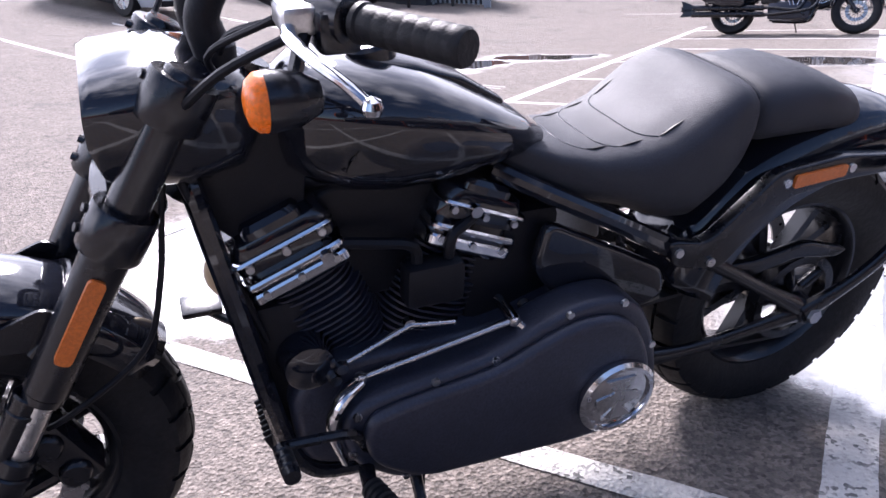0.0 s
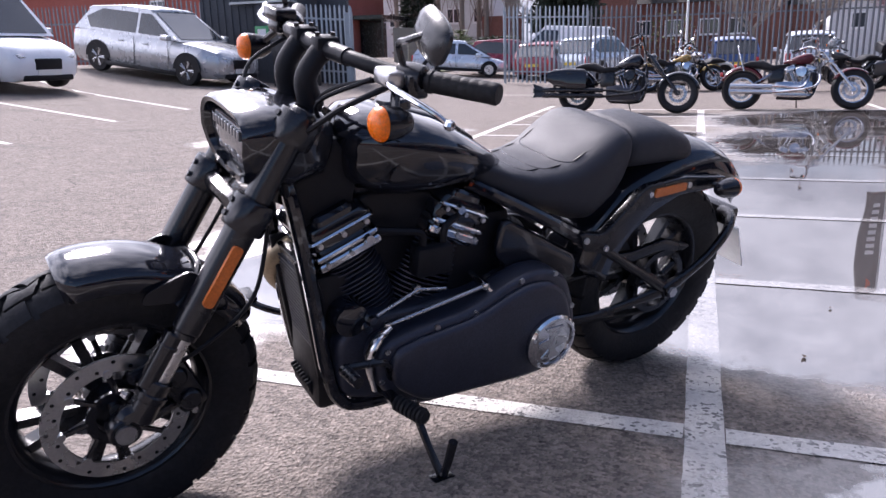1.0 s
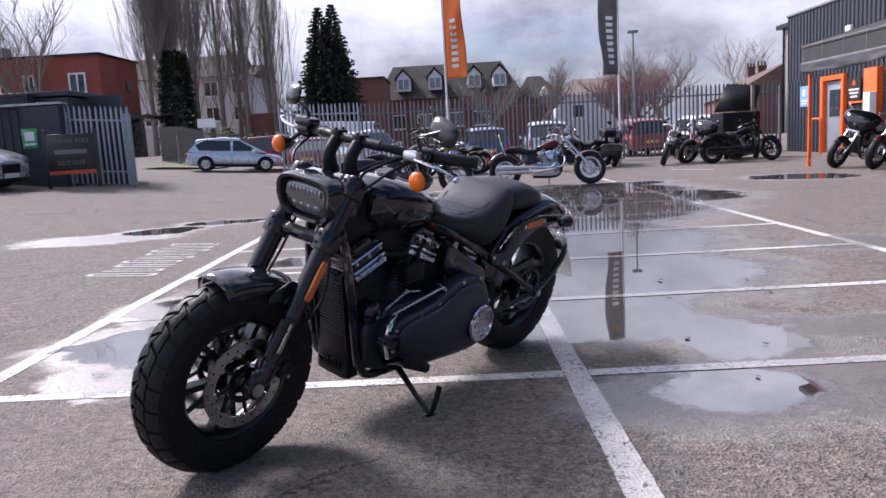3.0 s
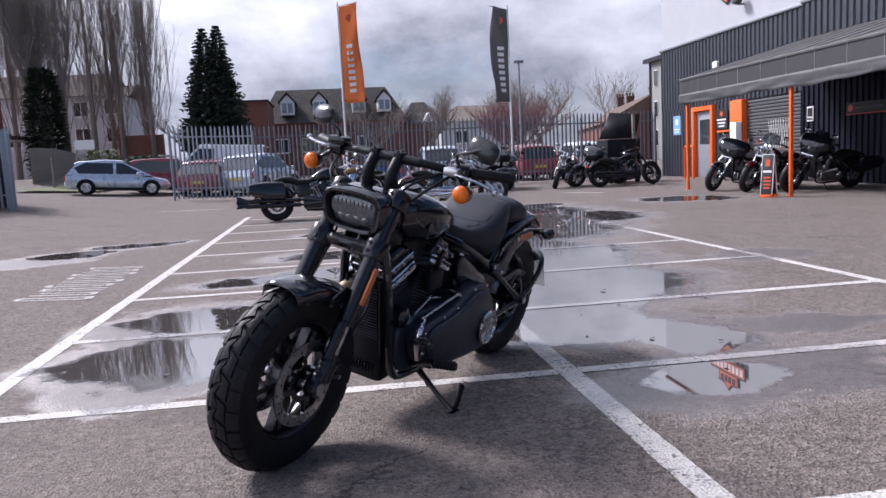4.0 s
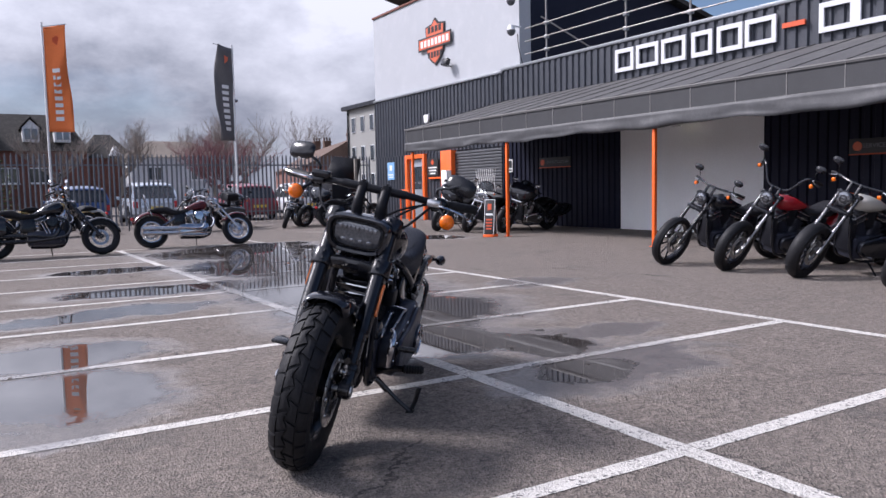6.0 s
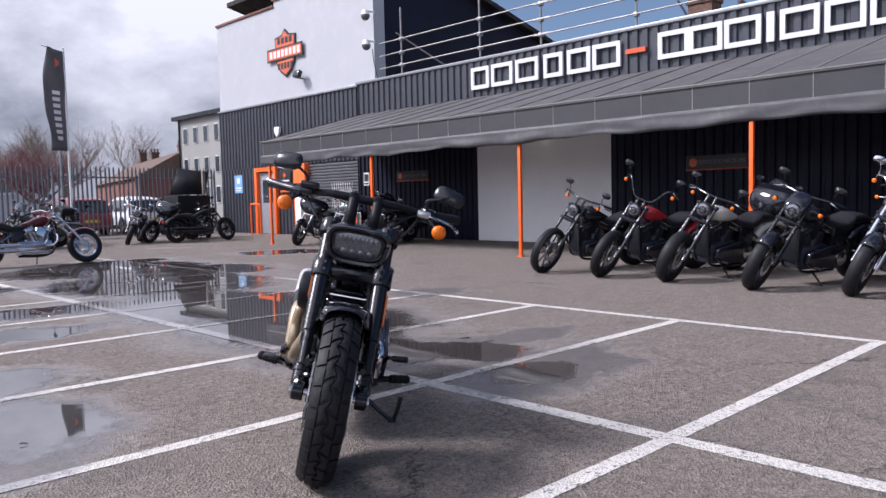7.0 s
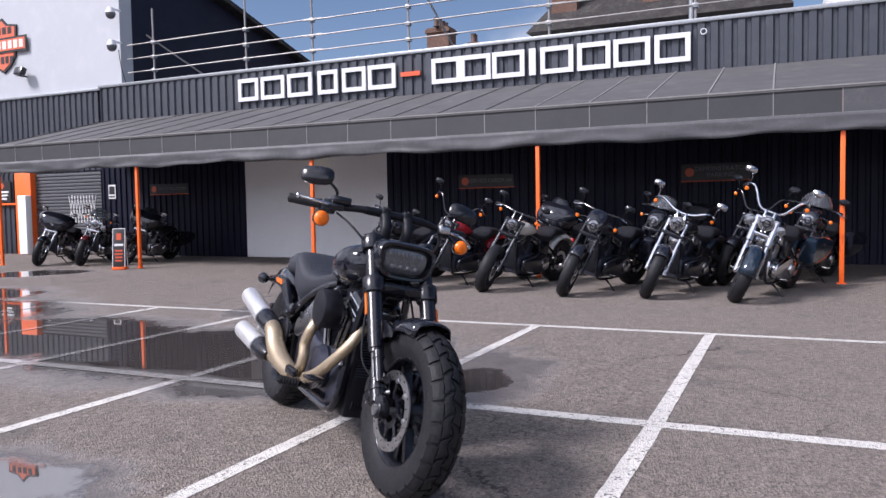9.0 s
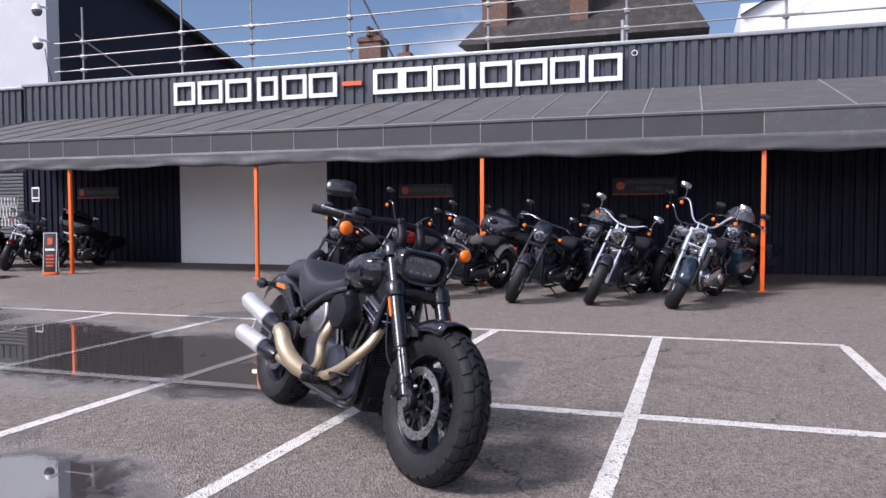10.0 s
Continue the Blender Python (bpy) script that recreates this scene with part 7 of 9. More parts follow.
    for ang in (22.5, -22.5):
        ax = Matrix.Translation((0.88, 0, 0.29)) @ pose(0, 0, 0, 0, ang, 0)
        bm = mesh()
        prof = [(0.06, 0.12)]
        for j in range(10):
            prof += [(0.06, 0.16 + 0.018 * j), (0.088, 0.162 + 0.018 * j), (0.088, 0.168 + 0.018 * j), (0.06, 0.170 + 0.018 * j)]
        prof += [(0.06, 0.35)]
        lathe(bm, prof, ax, 16)
        cy = part("cylinder", bm, ENGINE if trim is not CHROME else STEEL, eng, "finned cylinder")
        bm = mesh()
        box(bm, -0.085, 0.085, -0.10, 0.10, 0.345, 0.45, ax, 0.03)
        part("rocker_box", bm, trim if trim is CHROME else (STEEL if fork is CHROME else GLOSS_BLACK), cy)
        bm = mesh()
        for z in (0.365, 0.425):
            box(bm, -0.088, 0.088, -0.103, 0.103, z - 0.006, z + 0.006, ax, 0.005)
        part("rocker_edge", bm, CHROME, cy, "polished rocker edge")
        bm = mesh()
        for dx in (-0.03, 0.03):
            rod(bm, (0.88 + dx * 0.8 + math.copysign(0.045, ang), -0.125, 0.40), ax @ Vector((dx, -0.108, 0.35)), 0.011, 0.011, 8)
        part("pushrod_tube", bm, CHROME, cy, "polished pushrod tube")
    bm = mesh()
    box(bm, 1.06, 1.13, -0.10, 0.10, 0.28, 0.64, None, 0.015)
    part("radiator", bm, MATT_BLACK, eng, "black radiator between the frame tubes")
    bm = mesh()
    box(bm, 0.40, 0.64, -0.125, 0.125, 0.42, 0.67, None, 0.03)
    part("side_cover", bm, SATIN_BLACK, B, "black side cover")
    bm = mesh()
    box(bm, 0.78, 1.02, -0.06, 0.06, 0.52, 0.76, None, 0.02)
    part("intake", bm, MATT_BLACK, eng)
    bm = mesh()
    plate(bm, round_outline([(1.07, 0.28), (1.07, 0.42), (0.66, 0.50), (0.50, 0.46), (0.47, 0.30), (0.58, 0.22), (0.98, 0.24)], 0.06), 0.135, 0.215, None, 0.02)
    part("primary_cover", bm, trim if trim is CHROME else GLOSS_BLACK, eng, "primary cover")
    bm = mesh()
    lathe(bm, [(0.075, 0), (0.075, 0.012), (0.06, 0.018), (0.001, 0.018)], pose(0.57, 0.213, 0.335, -90, 0, 0), 24)
    part("clutch_cover", bm, CHROME, eng)
    bm = mesh()
    lathe(bm, [(0.09, 0), (0.095, 0.05), (0.08, 0.075), (0.001, 0.08)], pose(0.89, -0.13, 0.60, 90, 0, 0), 24)
    part("air_cleaner", bm, trim, eng)
    for zz, px in ((0.27, 1.15), (0.36, 0.98)):
        bm = mesh()
        tube(bm, [(px - 0.03, -0.06, 0.60), (px + 0.03, -0.12, 0.50), (px - 0.08, -0.18, 0.34), (0.6, -0.20, zz), (0.45, -0.205, zz)], 0.022, 8, 4)
        ex = part("exhaust_pipe", bm, CHROME if trim is CHROME else SATIN_BLACK, B, "exhaust pipe")
        bm = mesh()
        end = -0.55 if fishtail else -0.18
        rod(bm, (0.47, -0.21, zz), (end, -0.23, zz + 0.01), 0.040, 0.044, 16)
        part("muffler", bm, CHROME if trim is CHROME else SATIN_BLACK, ex)
    if fishtail:
        for zz in (0.28, 0.36):
            bm = mesh()
            plate(bm, [(-0.50, zz - 0.03), (-0.50, zz + 0.04), (-0.72, zz + 0.12), (-0.68, zz + 0.02), (-0.72, zz - 0.04)], -0.26, -0.20)
            part("fishtail", bm, SATIN_BLACK, B)
    # bars
    shapes = {"flat": [(0.92, 0.38, 1.00), (1.02, 0.26, 1.03), (1.09, 0.10, 1.03), (1.10, 0, 1.03)],
              "ape": [(0.86, 0.37, 1.15), (0.97, 0.34, 1.20), (1.05, 0.26, 1.20), (1.10, 0.13, 1.02), (1.11, 0, 1.0)],
              "buck": [(0.80, 0.37, 1.01), (0.93, 0.35, 1.06), (1.05, 0.26, 1.08), (1.10, 0.12, 1.02), (1.11, 0, 1.0)]}
    half = shapes[bars]
    pts = half + [(a, -b, c) for a, b, c in half[-2::-1]]
    bm = mesh()
    tube(bm, pts, 0.0145, 8, 5, st)
    for s in (1, -1):
        tube(bm, [(1.16, s * 0.05, 0.91), (1.14, s * 0.05, 0.97), (half[-1][0], s * 0.05, half[-1][2])], [0.022, 0.018, 0.020], 8, 3, st)
    bar = part("handlebar", bm, CHROME if CHROME in (trim, fork) else SATIN_BLACK, B, "handlebar")
    for s in (1, -1):
        e = Vector((half[0][0], s * half[0][1], half[0][2]))
        i = Vector((half[1][0], s * half[1][1], half[1][2]))
        d = (e - i).normalized()
        bm = mesh()
        rod(bm, e - d * 0.12, e, 0.019, 0.019, 12, st, 0.004)
        part("grip", bm, RUBBER, bar)
        bm = mesh()
        tube(bm, [e - d * 0.16 + Vector((0.03, 0, 0)), e - d * 0.07 + Vector((0.06, 0, -0.01)), e + Vector((0.04, 0, -0.02))], 0.008, 6, 3, st)
        part("lever", bm, CHROME, bar)
        mc = e - d * 0.15 + Vector((0.02, s * 0.04, 0.15))
        bm = mesh()
        tube(bm, [e - d * 0.15, e - d * 0.15 + Vector((0.03, 0, 0.08)), mc], 0.006, 6, 3, st)
        loft(bm, [egg(-0.01, 0, 0.062, 0.036, 0.036, 14, 2.6), egg(0.004, 0, 0.066, 0.04, 0.04, 14, 2.6), egg(0.03, 0, 0.03, 0.018, 0.018, 14, 2.2)], True, st @ Matrix.Translation(mc))
        part("mirror", bm, CHROME if CHROME in (trim, fork) else SATIN_BLACK, bar)
        sc = i + Vector((0.06, 0, -0.05)) if fairing is None else Vector((1.18, s * 0.25, 0.90))
        bm = mesh()
        lathe(bm, [(0.001, -0.035), (0.022, -0.022), (0.027, 0.0), (0.022, 0.017), (0.001, 0.02)], st @ Matrix.Translation(sc) @ pose(0, 0, 0, 0, 90, 0), 14)
        rod(bm, sc, i if fairing is None else (1.16, s * 0.1, 0.93), 0.008, None, 6, st)
        part("turn_signal", bm, SATIN_BLACK, bar, "black turn signal")
        bm = mesh()
        lathe(bm, [(0.024, 0.008), (0.023, 0.018), (0.012, 0.024), (0.001, 0.026)], st @ Matrix.Translation(sc) @ pose(0, 0, 0, 0, 90, 0), 14)
        part("signal_lens", bm, AMBER, bar, "amber lens")
    # headlamp, nacelles, screens
    lc = Vector((1.265, 0, 0.885))
    if fairing == "bat":
        bm = mesh()
        rings = [egg(1.06, 1.00, 0.37, 0.15, 0.15, 24, 3.0), egg(1.15, 0.99, 0.36, 0.17, 0.19, 24, 2.8), egg(1.26, 0.955, 0.27, 0.15, 0.19, 24, 2.5), egg(1.33, 0.90, 0.15, 0.10, 0.13, 24, 2.2)]
        loft(bm, rings, True, st)
        part("fairing", bm, paint, B, "bar-mounted fairing", 60)
        lc = Vector((1.30, 0, 0.89))
    elif fairing == "nose":
        bm = mesh()
        rings = [egg(1.10, 1.00, 0.10, 0.05, 0.08, 20, 2.4), egg(1.17, 0.975, 0.125, 0.06, 0.12, 20, 2.3), egg(1.26, 0.92, 0.115, 0.06, 0.12, 20, 2.2), egg(1.31, 0.875, 0.098, 0.055, 0.07, 20, 2)]
        loft(bm, rings, True, st)
        part("fairing", bm, paint, B, "small headlamp fairing", 60)
        lc = Vector((1.295, 0, 0.87))
    bm = mesh()
    lathe(bm, [(0.03, -0.12), (0.07, -0.09), (0.088, -0.02), (0.088, 0.01), (0.078, 0.012)], st @ Matrix.Translation(lc) @ pose(0, 0, 0, 0, 90, 0), 20)
    lamp = part("headlamp", bm, CHROME if CHROME in (trim, fork) else GLOSS_BLACK, B, "round headlamp")
    bm = mesh()
    lathe(bm, [(0.078, 0.008), (0.07, 0.02), (0.04, 0.03), (0.001, 0.034)], st @ Matrix.Translation(lc) @ pose(0, 0, 0, 0, 90, 0), 20)
    part("lens", bm, LENS, lamp, "clear lens")
    bm = mesh()
    lathe(bm, [(0.046, 0.0285), (0.040, 0.0335), (0.036, 0.0325), (0.030, 0.0335)], st @ Matrix.Translation(lc) @ pose(0, 0, 0, 0, 90, 0), 18, True)
    part("lens_ring", bm, SATIN_BLACK, lamp, "dark inner ring")
    bm = mesh()
    box(bm, lc.x + 0.028, lc.x + 0.036, -0.072, 0.072, lc.z - 0.006, lc.z + 0.006, st, 0.003)
    part("lamp_bar", bm, SATIN_BLACK, lamp, "dark bar across the lens")
    if lamps == 3:
        for s in (1, -1):
            c = lc + Vector((-0.01, s * 0.17, -0.03))
            bm = mesh()
            lathe(bm, [(0.02, -0.08), (0.05, -0.05), (0.055, 0.0), (0.05, 0.01)], st @ Matrix.Translation(c) @ pose(0, 0, 0, 0, 90, 0), 16)
            rod(bm, c, lc + Vector((-0.06, 0, -0.03)), 0.014, None, 8, st)
            sp = part("spot_lamp", bm, CHROME, B, "chrome spot lamp")
            bm = mesh()
            lathe(bm, [(0.05, 0.008), (0.03, 0.018), (0.001, 0.022)], st @ Matrix.Translation(c) @ pose(0, 0, 0, 0, 90, 0), 16)
            part("lens", bm, LENS, sp)
    if screen is not None:
        bm = mesh()
        rings = []
        for k in range(7):
            u = k / 6
            row = []
            for j in range(11):
                v = -1 + j / 5
                row.append((1.20 - 0.12 * u - 0.10 * v * v, v * (0.205 - 0.06 * u * u), 1.05 + 0.19 * u - 0.05 * v * v * u))
            rings.append(row)
        loft(bm, rings, False, st, False)
        sc2 = part("screen", bm, screen, B, "curved screen", 60)
        mod = sc2.modifiers.new("thickness", "SOLIDIFY")
        mod.thickness = 0.004
    if bags:
        for s in (1, -1):
            bm = mesh()
            loft(bm, [egg(a, z, 0.09, u, d, 18, 4.0, s * 0.23) for a, z, u, d in ((0.20, 0.54, 0.13, 0.14), (0.15, 0.54, 0.17, 0.18), (-0.10, 0.55, 0.17, 0.17), (-0.34, 0.56, 0.15, 0.13), (-0.46, 0.57, 0.10, 0.06))])
            bag = part("saddlebag", bm, paint, B, "hard saddlebag", 50)
            bm = mesh()
            box(bm, -0.12, -0.04, s * 0.23 - 0.1, s * 0.23 + 0.1, 0.62, 0.65, None, 0.008)
            part("latch", bm, SATIN_BLACK, bag)
    if top_box:
        bm = mesh()
        loft(bm, [egg(a, 1.0, hw, u, 0.14, 18, 4.0) for a, hw, u in ((0.06, 0.17, 0.06), (0.02, 0.20, 0.09), (-0.24, 0.20, 0.09), (-0.30, 0.17, 0.06))])
        rod(bm, (-0.1, 0, 0.70), (-0.1, 0, 0.9), 0.05)
        part("top_box", bm, MATT_BLACK, B, "black luggage box", 50)
    if sissy:
        bm = mesh()
        tube(bm, [(0.02, 0.11, 0.62), (-0.08, 0.11, 0.95), (-0.10, 0.0, 1.06), (-0.08, -0.11, 0.95), (0.02, -0.11, 0.62)], 0.009, 8, 5)
        part("backrest", bm, CHROME, B)
    bm = mesh()
    tube(bm, [(0.86, 0.10, 0.18), (0.87, 0.20, 0.12), (0.88, 0.29, 0.05)], [0.014, 0.010, 0.012], 6, 3)
    part("side_stand", bm, SATIN_BLACK, B)
    for s in (1, -1):
        bm = mesh()
        rod(bm, (1.0, s * 0.13, 0.26), (1.0, s * 0.33, 0.27), 0.014, 0.016, 8)
        part("footrest", bm, SATIN_BLACK, B)
    return B


def row_bike(fx, fy, face, **kw):
    """Place a cruiser by its front wheel and the way it faces, in degrees from the x axis."""
    wb = kw.get("wheelbase", 1.63)
    a = radians(face)
    return cruiser(kw.pop("label"), fx - math.cos(a) * wb, fy - math.sin(a) * wb, face, **kw)


# in the bays
cruiser("black touring cruiser with hard saddlebags and fishtail exhausts", -2.02, 13.25, -2.5, 9, 6, paint=GLOSS_BLACK, rim=SATIN_BLACK, wire=True, bars="ape", dresser=True, seat_z=0.73, bags=True, fishtail=True, wheelbase=1.66, fork=GLOSS_BLACK)
cruiser("maroon classic cruiser with chrome engine and forks", 0.77, 14.05, -4.0, 9, 10, paint=MAROON, rim=CHROME, trim=CHROME, wire=True, bars="buck", fork=CHROME, wheelbase=1.68, sissy=True)
# row facing the yard in front of the canopy
row_bike(5.80, 5.02, 163, label="black sporty cruiser with tall mirrors and black panniers", paint=GLOSS_BLACK, rim=SATIN_BLACK, bars="flat", steer=23, fwid=0.11, fr=0.335, bags=True, guard=False)
row_bike(5.75, 4.00, 163, label="red-tanked cruiser with dark forks, high bars and round headlamp", paint=BIKE_RED, rim=SATIN_BLACK, bars="ape", steer=25, fwid=0.12, fork=DARK_CHROME, guard=False)
row_bike(5.74, 3.02, 162, label="champagne-tanked cruiser with black forks and low bars", paint=BIKE_CREAM, fork=DARK_CHROME, rim=SATIN_BLACK, steer=25, fwid=0.14, guard=False)
row_bike(5.53, 1.85, 161, label="black cruiser with quarter fairing and tall mirrors", paint=GLOSS_BLACK, fairing="nose", rim=SATIN_BLACK, steer=25, fwid=0.13, bags=True)
row_bike(5.58, 0.84, 161, label="black cruiser with chrome bars and forks", paint=GLOSS_BLACK, trim=SATIN_BLACK, fork=CHROME, bars="buck", steer=25, fwid=0.13)
row_bike(5.46, -0.17, 161, label="dark navy touring cruiser with three chrome lamps", paint=BIKE_BLUE, trim=CHROME, dresser=True, fork=CHROME, bars="ape", lamps=3, steer=25, fwid=0.14, wire=True, rim=CHROME, bags=True)
# second row deeper under the canopy
row_bike(7.55, 3.0, 158, label="black touring motorcycle with batwing fairing under the canopy", paint=GLOSS_BLACK, fairing="bat", screen=SCREEN, bags=True, steer=8)
row_bike(7.45, 1.35, 158, label="black touring motorcycle with top box and clear screen", paint=GLOSS_BLACK, fairing="nose", screen=SCREEN_CLEAR, bags=True, top_box=True, steer=8)
row_bike(7.35, 0.05, 158, label="black cruiser with tall bars under the canopy", paint=GLOSS_BLACK, bars="ape", steer=8)
row_bike(7.35, -0.70, 160, label="black tourer with clear screen under the canopy", paint=GLOSS_BLACK, fairing="nose", screen=SCREEN_CLEAR, bags=True, steer=10)
# by the entrance
row_bike(7.92, 14.55, 205, label="black tourer with fork-mounted fairing near the entrance", paint=GLOSS_BLACK, fairing="bat", trim=CHROME, fork=CHROME, bags=True, steer=10, wheelbase=1.62)
row_bike(8.15, 13.50, 205, label="maroon cruiser with clear screen and chrome lamps near the entrance", paint=MAROON, trim=CHROME, fork=CHROME, lamps=3, screen=SCREEN_CLEAR, bags=True, steer=10)
row_bike(8.62, 12.62, 192, label="black tourer parked in shade beside the wall", paint=GLOSS_BLACK, fairing="bat", screen=SCREEN, trim=CHROME, bags=True, steer=10)
# along the fence
row_bike(0.35, 20.6, 20, label="gold and chrome cruiser against the fence", paint=BIKE_GOLD, trim=CHROME, wire=True, rim=CHROME, bars="ape", lamps=3, screen=SCREEN, steer=10)
row_bike(-0.95, 20.6, 200, label="silver-tanked cruiser with high bars by the fence", paint=BIKE_CREAM, trim=CHROME, bars="ape", steer=5)
row_bike(2.5, 20.1, 195, label="dark cruiser with windscreen by the fence", paint=BIKE_GREY, screen=SCREEN_CLEAR, bags=True, top_box=True, steer=5)
row_bike(4.45, 20.6, 262, label="black cruiser seen front-on by the fence", paint=GLOSS_BLACK, fairing="nose", top_box=True, steer=8)
row_bike(5.68, 19.75, 235, label="black cruiser with wire wheels by the fence", paint=GLOSS_BLACK, trim=CHROME, wire=True, rim=CHROME, bars="flat", steer=15)
row_bike(6.5, 20.1, 200, label="black bagger with batwing fairing by the bin", paint=GLOSS_BLACK, fairing="bat", bags=True, steer=5)
cruiser("matt black cruiser with twin silver mufflers by the bin", 6.85, 19.15, 5, 9, 10, paint=MATT_BLACK, trim=SATIN_BLACK, bars="flat")

# ---- fences, gate, yard furniture ----
def pale_mesh(h):
    bm = mesh()
    w, d = 0.033, 0.012
    add_faces(bm, [(-w, 0, 0), (-0.010, -d, 0), (0.010, -d, 0), (w, 0, 0), (-w, 0, h - 0.09), (-0.010, -d, h - 0.05), (0.010, -d, h - 0.05), (w, 0, h - 0.09), (-0.018, 0.004, h), (0.0, -d, h + 0.02), (0.018, 0.004, h)],
              [(0, 1, 5, 4), (1, 2, 6, 5), (2, 3, 7, 6), (4, 5, 8), (5, 9, 8), (5, 6, 9), (6, 10, 9), (6, 7, 10), (3, 0, 4, 7)])
    return bm


def palisade(label, x0, y0, x1, y1, h, mat, pitch=0.155, name="palisade_fence", rail_side=0.03, kind="structure"):
    a, b = Vector((x0, y0)), Vector((x1, y1))
    d = b - a
    ang = math.degrees(math.atan2(d.y, d.x))
    F = empty(name, pose(x0, y0, 0, 0, 0, ang), label, "fence" if name == "palisade_fence" else "gate", kind=kind)
    n = int(d.length / pitch)
    bm = pale_mesh(h)
    shared = finish(bm, "pale", mat, 20)
    for i in range(n + 1):
        p = a + d * (i / n)
        ob = part("pale", shared, None, F)
        ob.matrix_local = pose(d.length * i / n, 0, rise(p.x, p.y) + 0.06, 0, road_rng.uniform(-0.6, 0.6), 0)
    za, zb = rise(x0, y0), rise(x1, y1)
    for z in (0.38, h - 0.32):
        bm = mesh()
        L = d.length
        add_faces(bm, [(0, 0.006, za + z), (L, 0.006, zb + z), (L, 0.04, zb + z), (0, 0.04, za + z), (0, 0.006, za + z + 0.05), (L, 0.006, zb + z + 0.05), (L, 0.04, zb + z + 0.05), (0, 0.04, za + z + 0.05)], BOX_F)
        part("rail", bm, mat, F, "", 20)
    k = max(1, round(d.length / 2.75))
    for i in range(k + 1):
        p = a + d * (i / k)
        bm = mesh()
        box(bm, -0.03, 0.03, 0.045, 0.13, 0, h - 0.1)
        ob = part("post", bm, mat, F, "", 20)
        ob.matrix_local = pose(d.length * i / k, 0, rise(p.x, p.y))
    return F


palisade("tall grey steel palisade fence along the yard edge", -3.35, 25.05, 11.5, 25.55, 2.40, FENCE_GREY)
palisade("pale grey steel palisade gate leaf standing open", -6.2, 25.0, -3.45, 25.0, 2.45, GATE_GREY, 0.15, "gate")
palisade("brown-grey palisade fence behind the parked cars", -34, 20.6, -13.4, 20.4, 1.9, FENCE_GREY, 0.17)
palisade("timber-grey boundary fence beside the drive", -12.6, 33.0, -11.0, 46.0, 1.5, WOOD, 0.16)

# bin compound with shed
shed = empty("store_shed", pose(-11.46, 18.85, 0.15) @ Matrix.Scale(1.1, 4), "blue-black flat-roofed store shed with steel sheet walls", "shed")
bm = mesh()
box(bm, -2.0, -0.15, 0.0, 3.2, 0.2, 2.47)
part("wall", bm, SHED, shed, "dark painted wall", 20)
for k in range(9):
    bm = mesh()
    box(bm, -1.95 + 0.21 * k, -1.90 + 0.21 * k, -0.02, 0.0, 0.3, 2.40)
    part("batten", bm, SHED, shed, "", 20)
bm = mesh()
box(bm, -0.15, 0.65, 0.35, 3.2, 0.2, 2.42)
part("side_wall", bm, SHED, shed, "lower side wall", 20)
bm = mesh()
box(bm, -2.1, 0.72, 0.3, 3.3, 2.46, 2.58, None, 0.01)
box(bm, -2.05, -0.1, -0.05, 0.29, 2.47, 2.54, None, 0.01)
part("roof", bm, SHED, shed, "flat roof edge", 20)
bm = mesh()
box(bm, -1.0, 0.75, -0.35, 0.0, 2.20, 2.26, pose(0, 0, 0, -4, 0, 0), 0.006)
part("lean_to_roof", bm, GALV, shed, "thin pale lean-to roof", 20)
bm = mesh()
box(bm, 0.73, 1.60, 1.25, 1.40, 0.1, 2.48)
part("rear_wall", bm, SHED, shed, "dark wall behind the bins", 20)
bm = mesh()
box(bm, -0.15, 0.72, -0.30, 0.30, 0.2, 2.18)
part("cabinet", bm, SHED, shed, "dark cabinet", 20)
palisade("pale palisade panel enclosing the bin store", -10.66, 18.80, -8.98, 18.85, 2.08, GATE_GREY, 0.13)
palisade("pale palisade return panel of the bin store", -8.98, 18.90, -10.05, 21.3, 2.08, GATE_GREY, 0.13)
green = empty("green_sign", pose(-11.5, 18.517, 1.72), "green assembly point notice on the shed", "sign")
bm = mesh()
box(bm, -0.21, 0.21, -0.02, 0.0, -0.26, 0.26, None, 0.004)
part("board", bm, SIGN_GREEN, green)
bm = mesh()
box(bm, -0.13, 0.13, -0.026, -0.02, -0.06, 0.18)
part("symbol", bm, SIGN_WHITE, green, "pale square symbol")
bm = mesh()
box(bm, -0.15, 0.15, -0.026, -0.02, -0.18, -0.12)
part("bar", bm, SIGN_WHITE, green)
thanks = empty("thank_you_sign", pose(-10.0, 17.6, rise(-10.0, 17.6) + 0.03, 0, 0, 8) @ Matrix.Diagonal((0.92, 1, 1, 1)), "black two-post sign with grey lettering and an orange stripe", "sign")
bm = mesh()
box(bm, -0.62, 0.62, -0.03, 0.0, 0.46, 1.38, None, 0.006)
part("board", bm, SIGN_BLACK, thanks)
bm = mesh()
box(bm, -0.62, 0.62, -0.035, 0.0, 0.36, 0.45)
part("stripe", bm, SIGN_ORANGE, thanks, "orange stripe")
for s in (-0.66, 0.66):
    bm = mesh()
    box(bm, s - 0.04, s + 0.04, -0.02, 0.06, 0, 1.5, None, 0.006)
    part("post", bm, SIGN_BLACK, thanks)
words("THANK YOU", 0.17, pose(0, -0.034, 1.20, 90, 0, 0), SIGN_GREY, thanks)
words("RIDE SAFE", 0.17, pose(0, -0.034, 0.64, 90, 0, 0), SIGN_GREY, thanks)
bm = mesh()
box(bm, -0.42, 0.42, -0.036, -0.03, 0.87, 0.98)
part("bar", bm, SIGN_GREY, thanks)


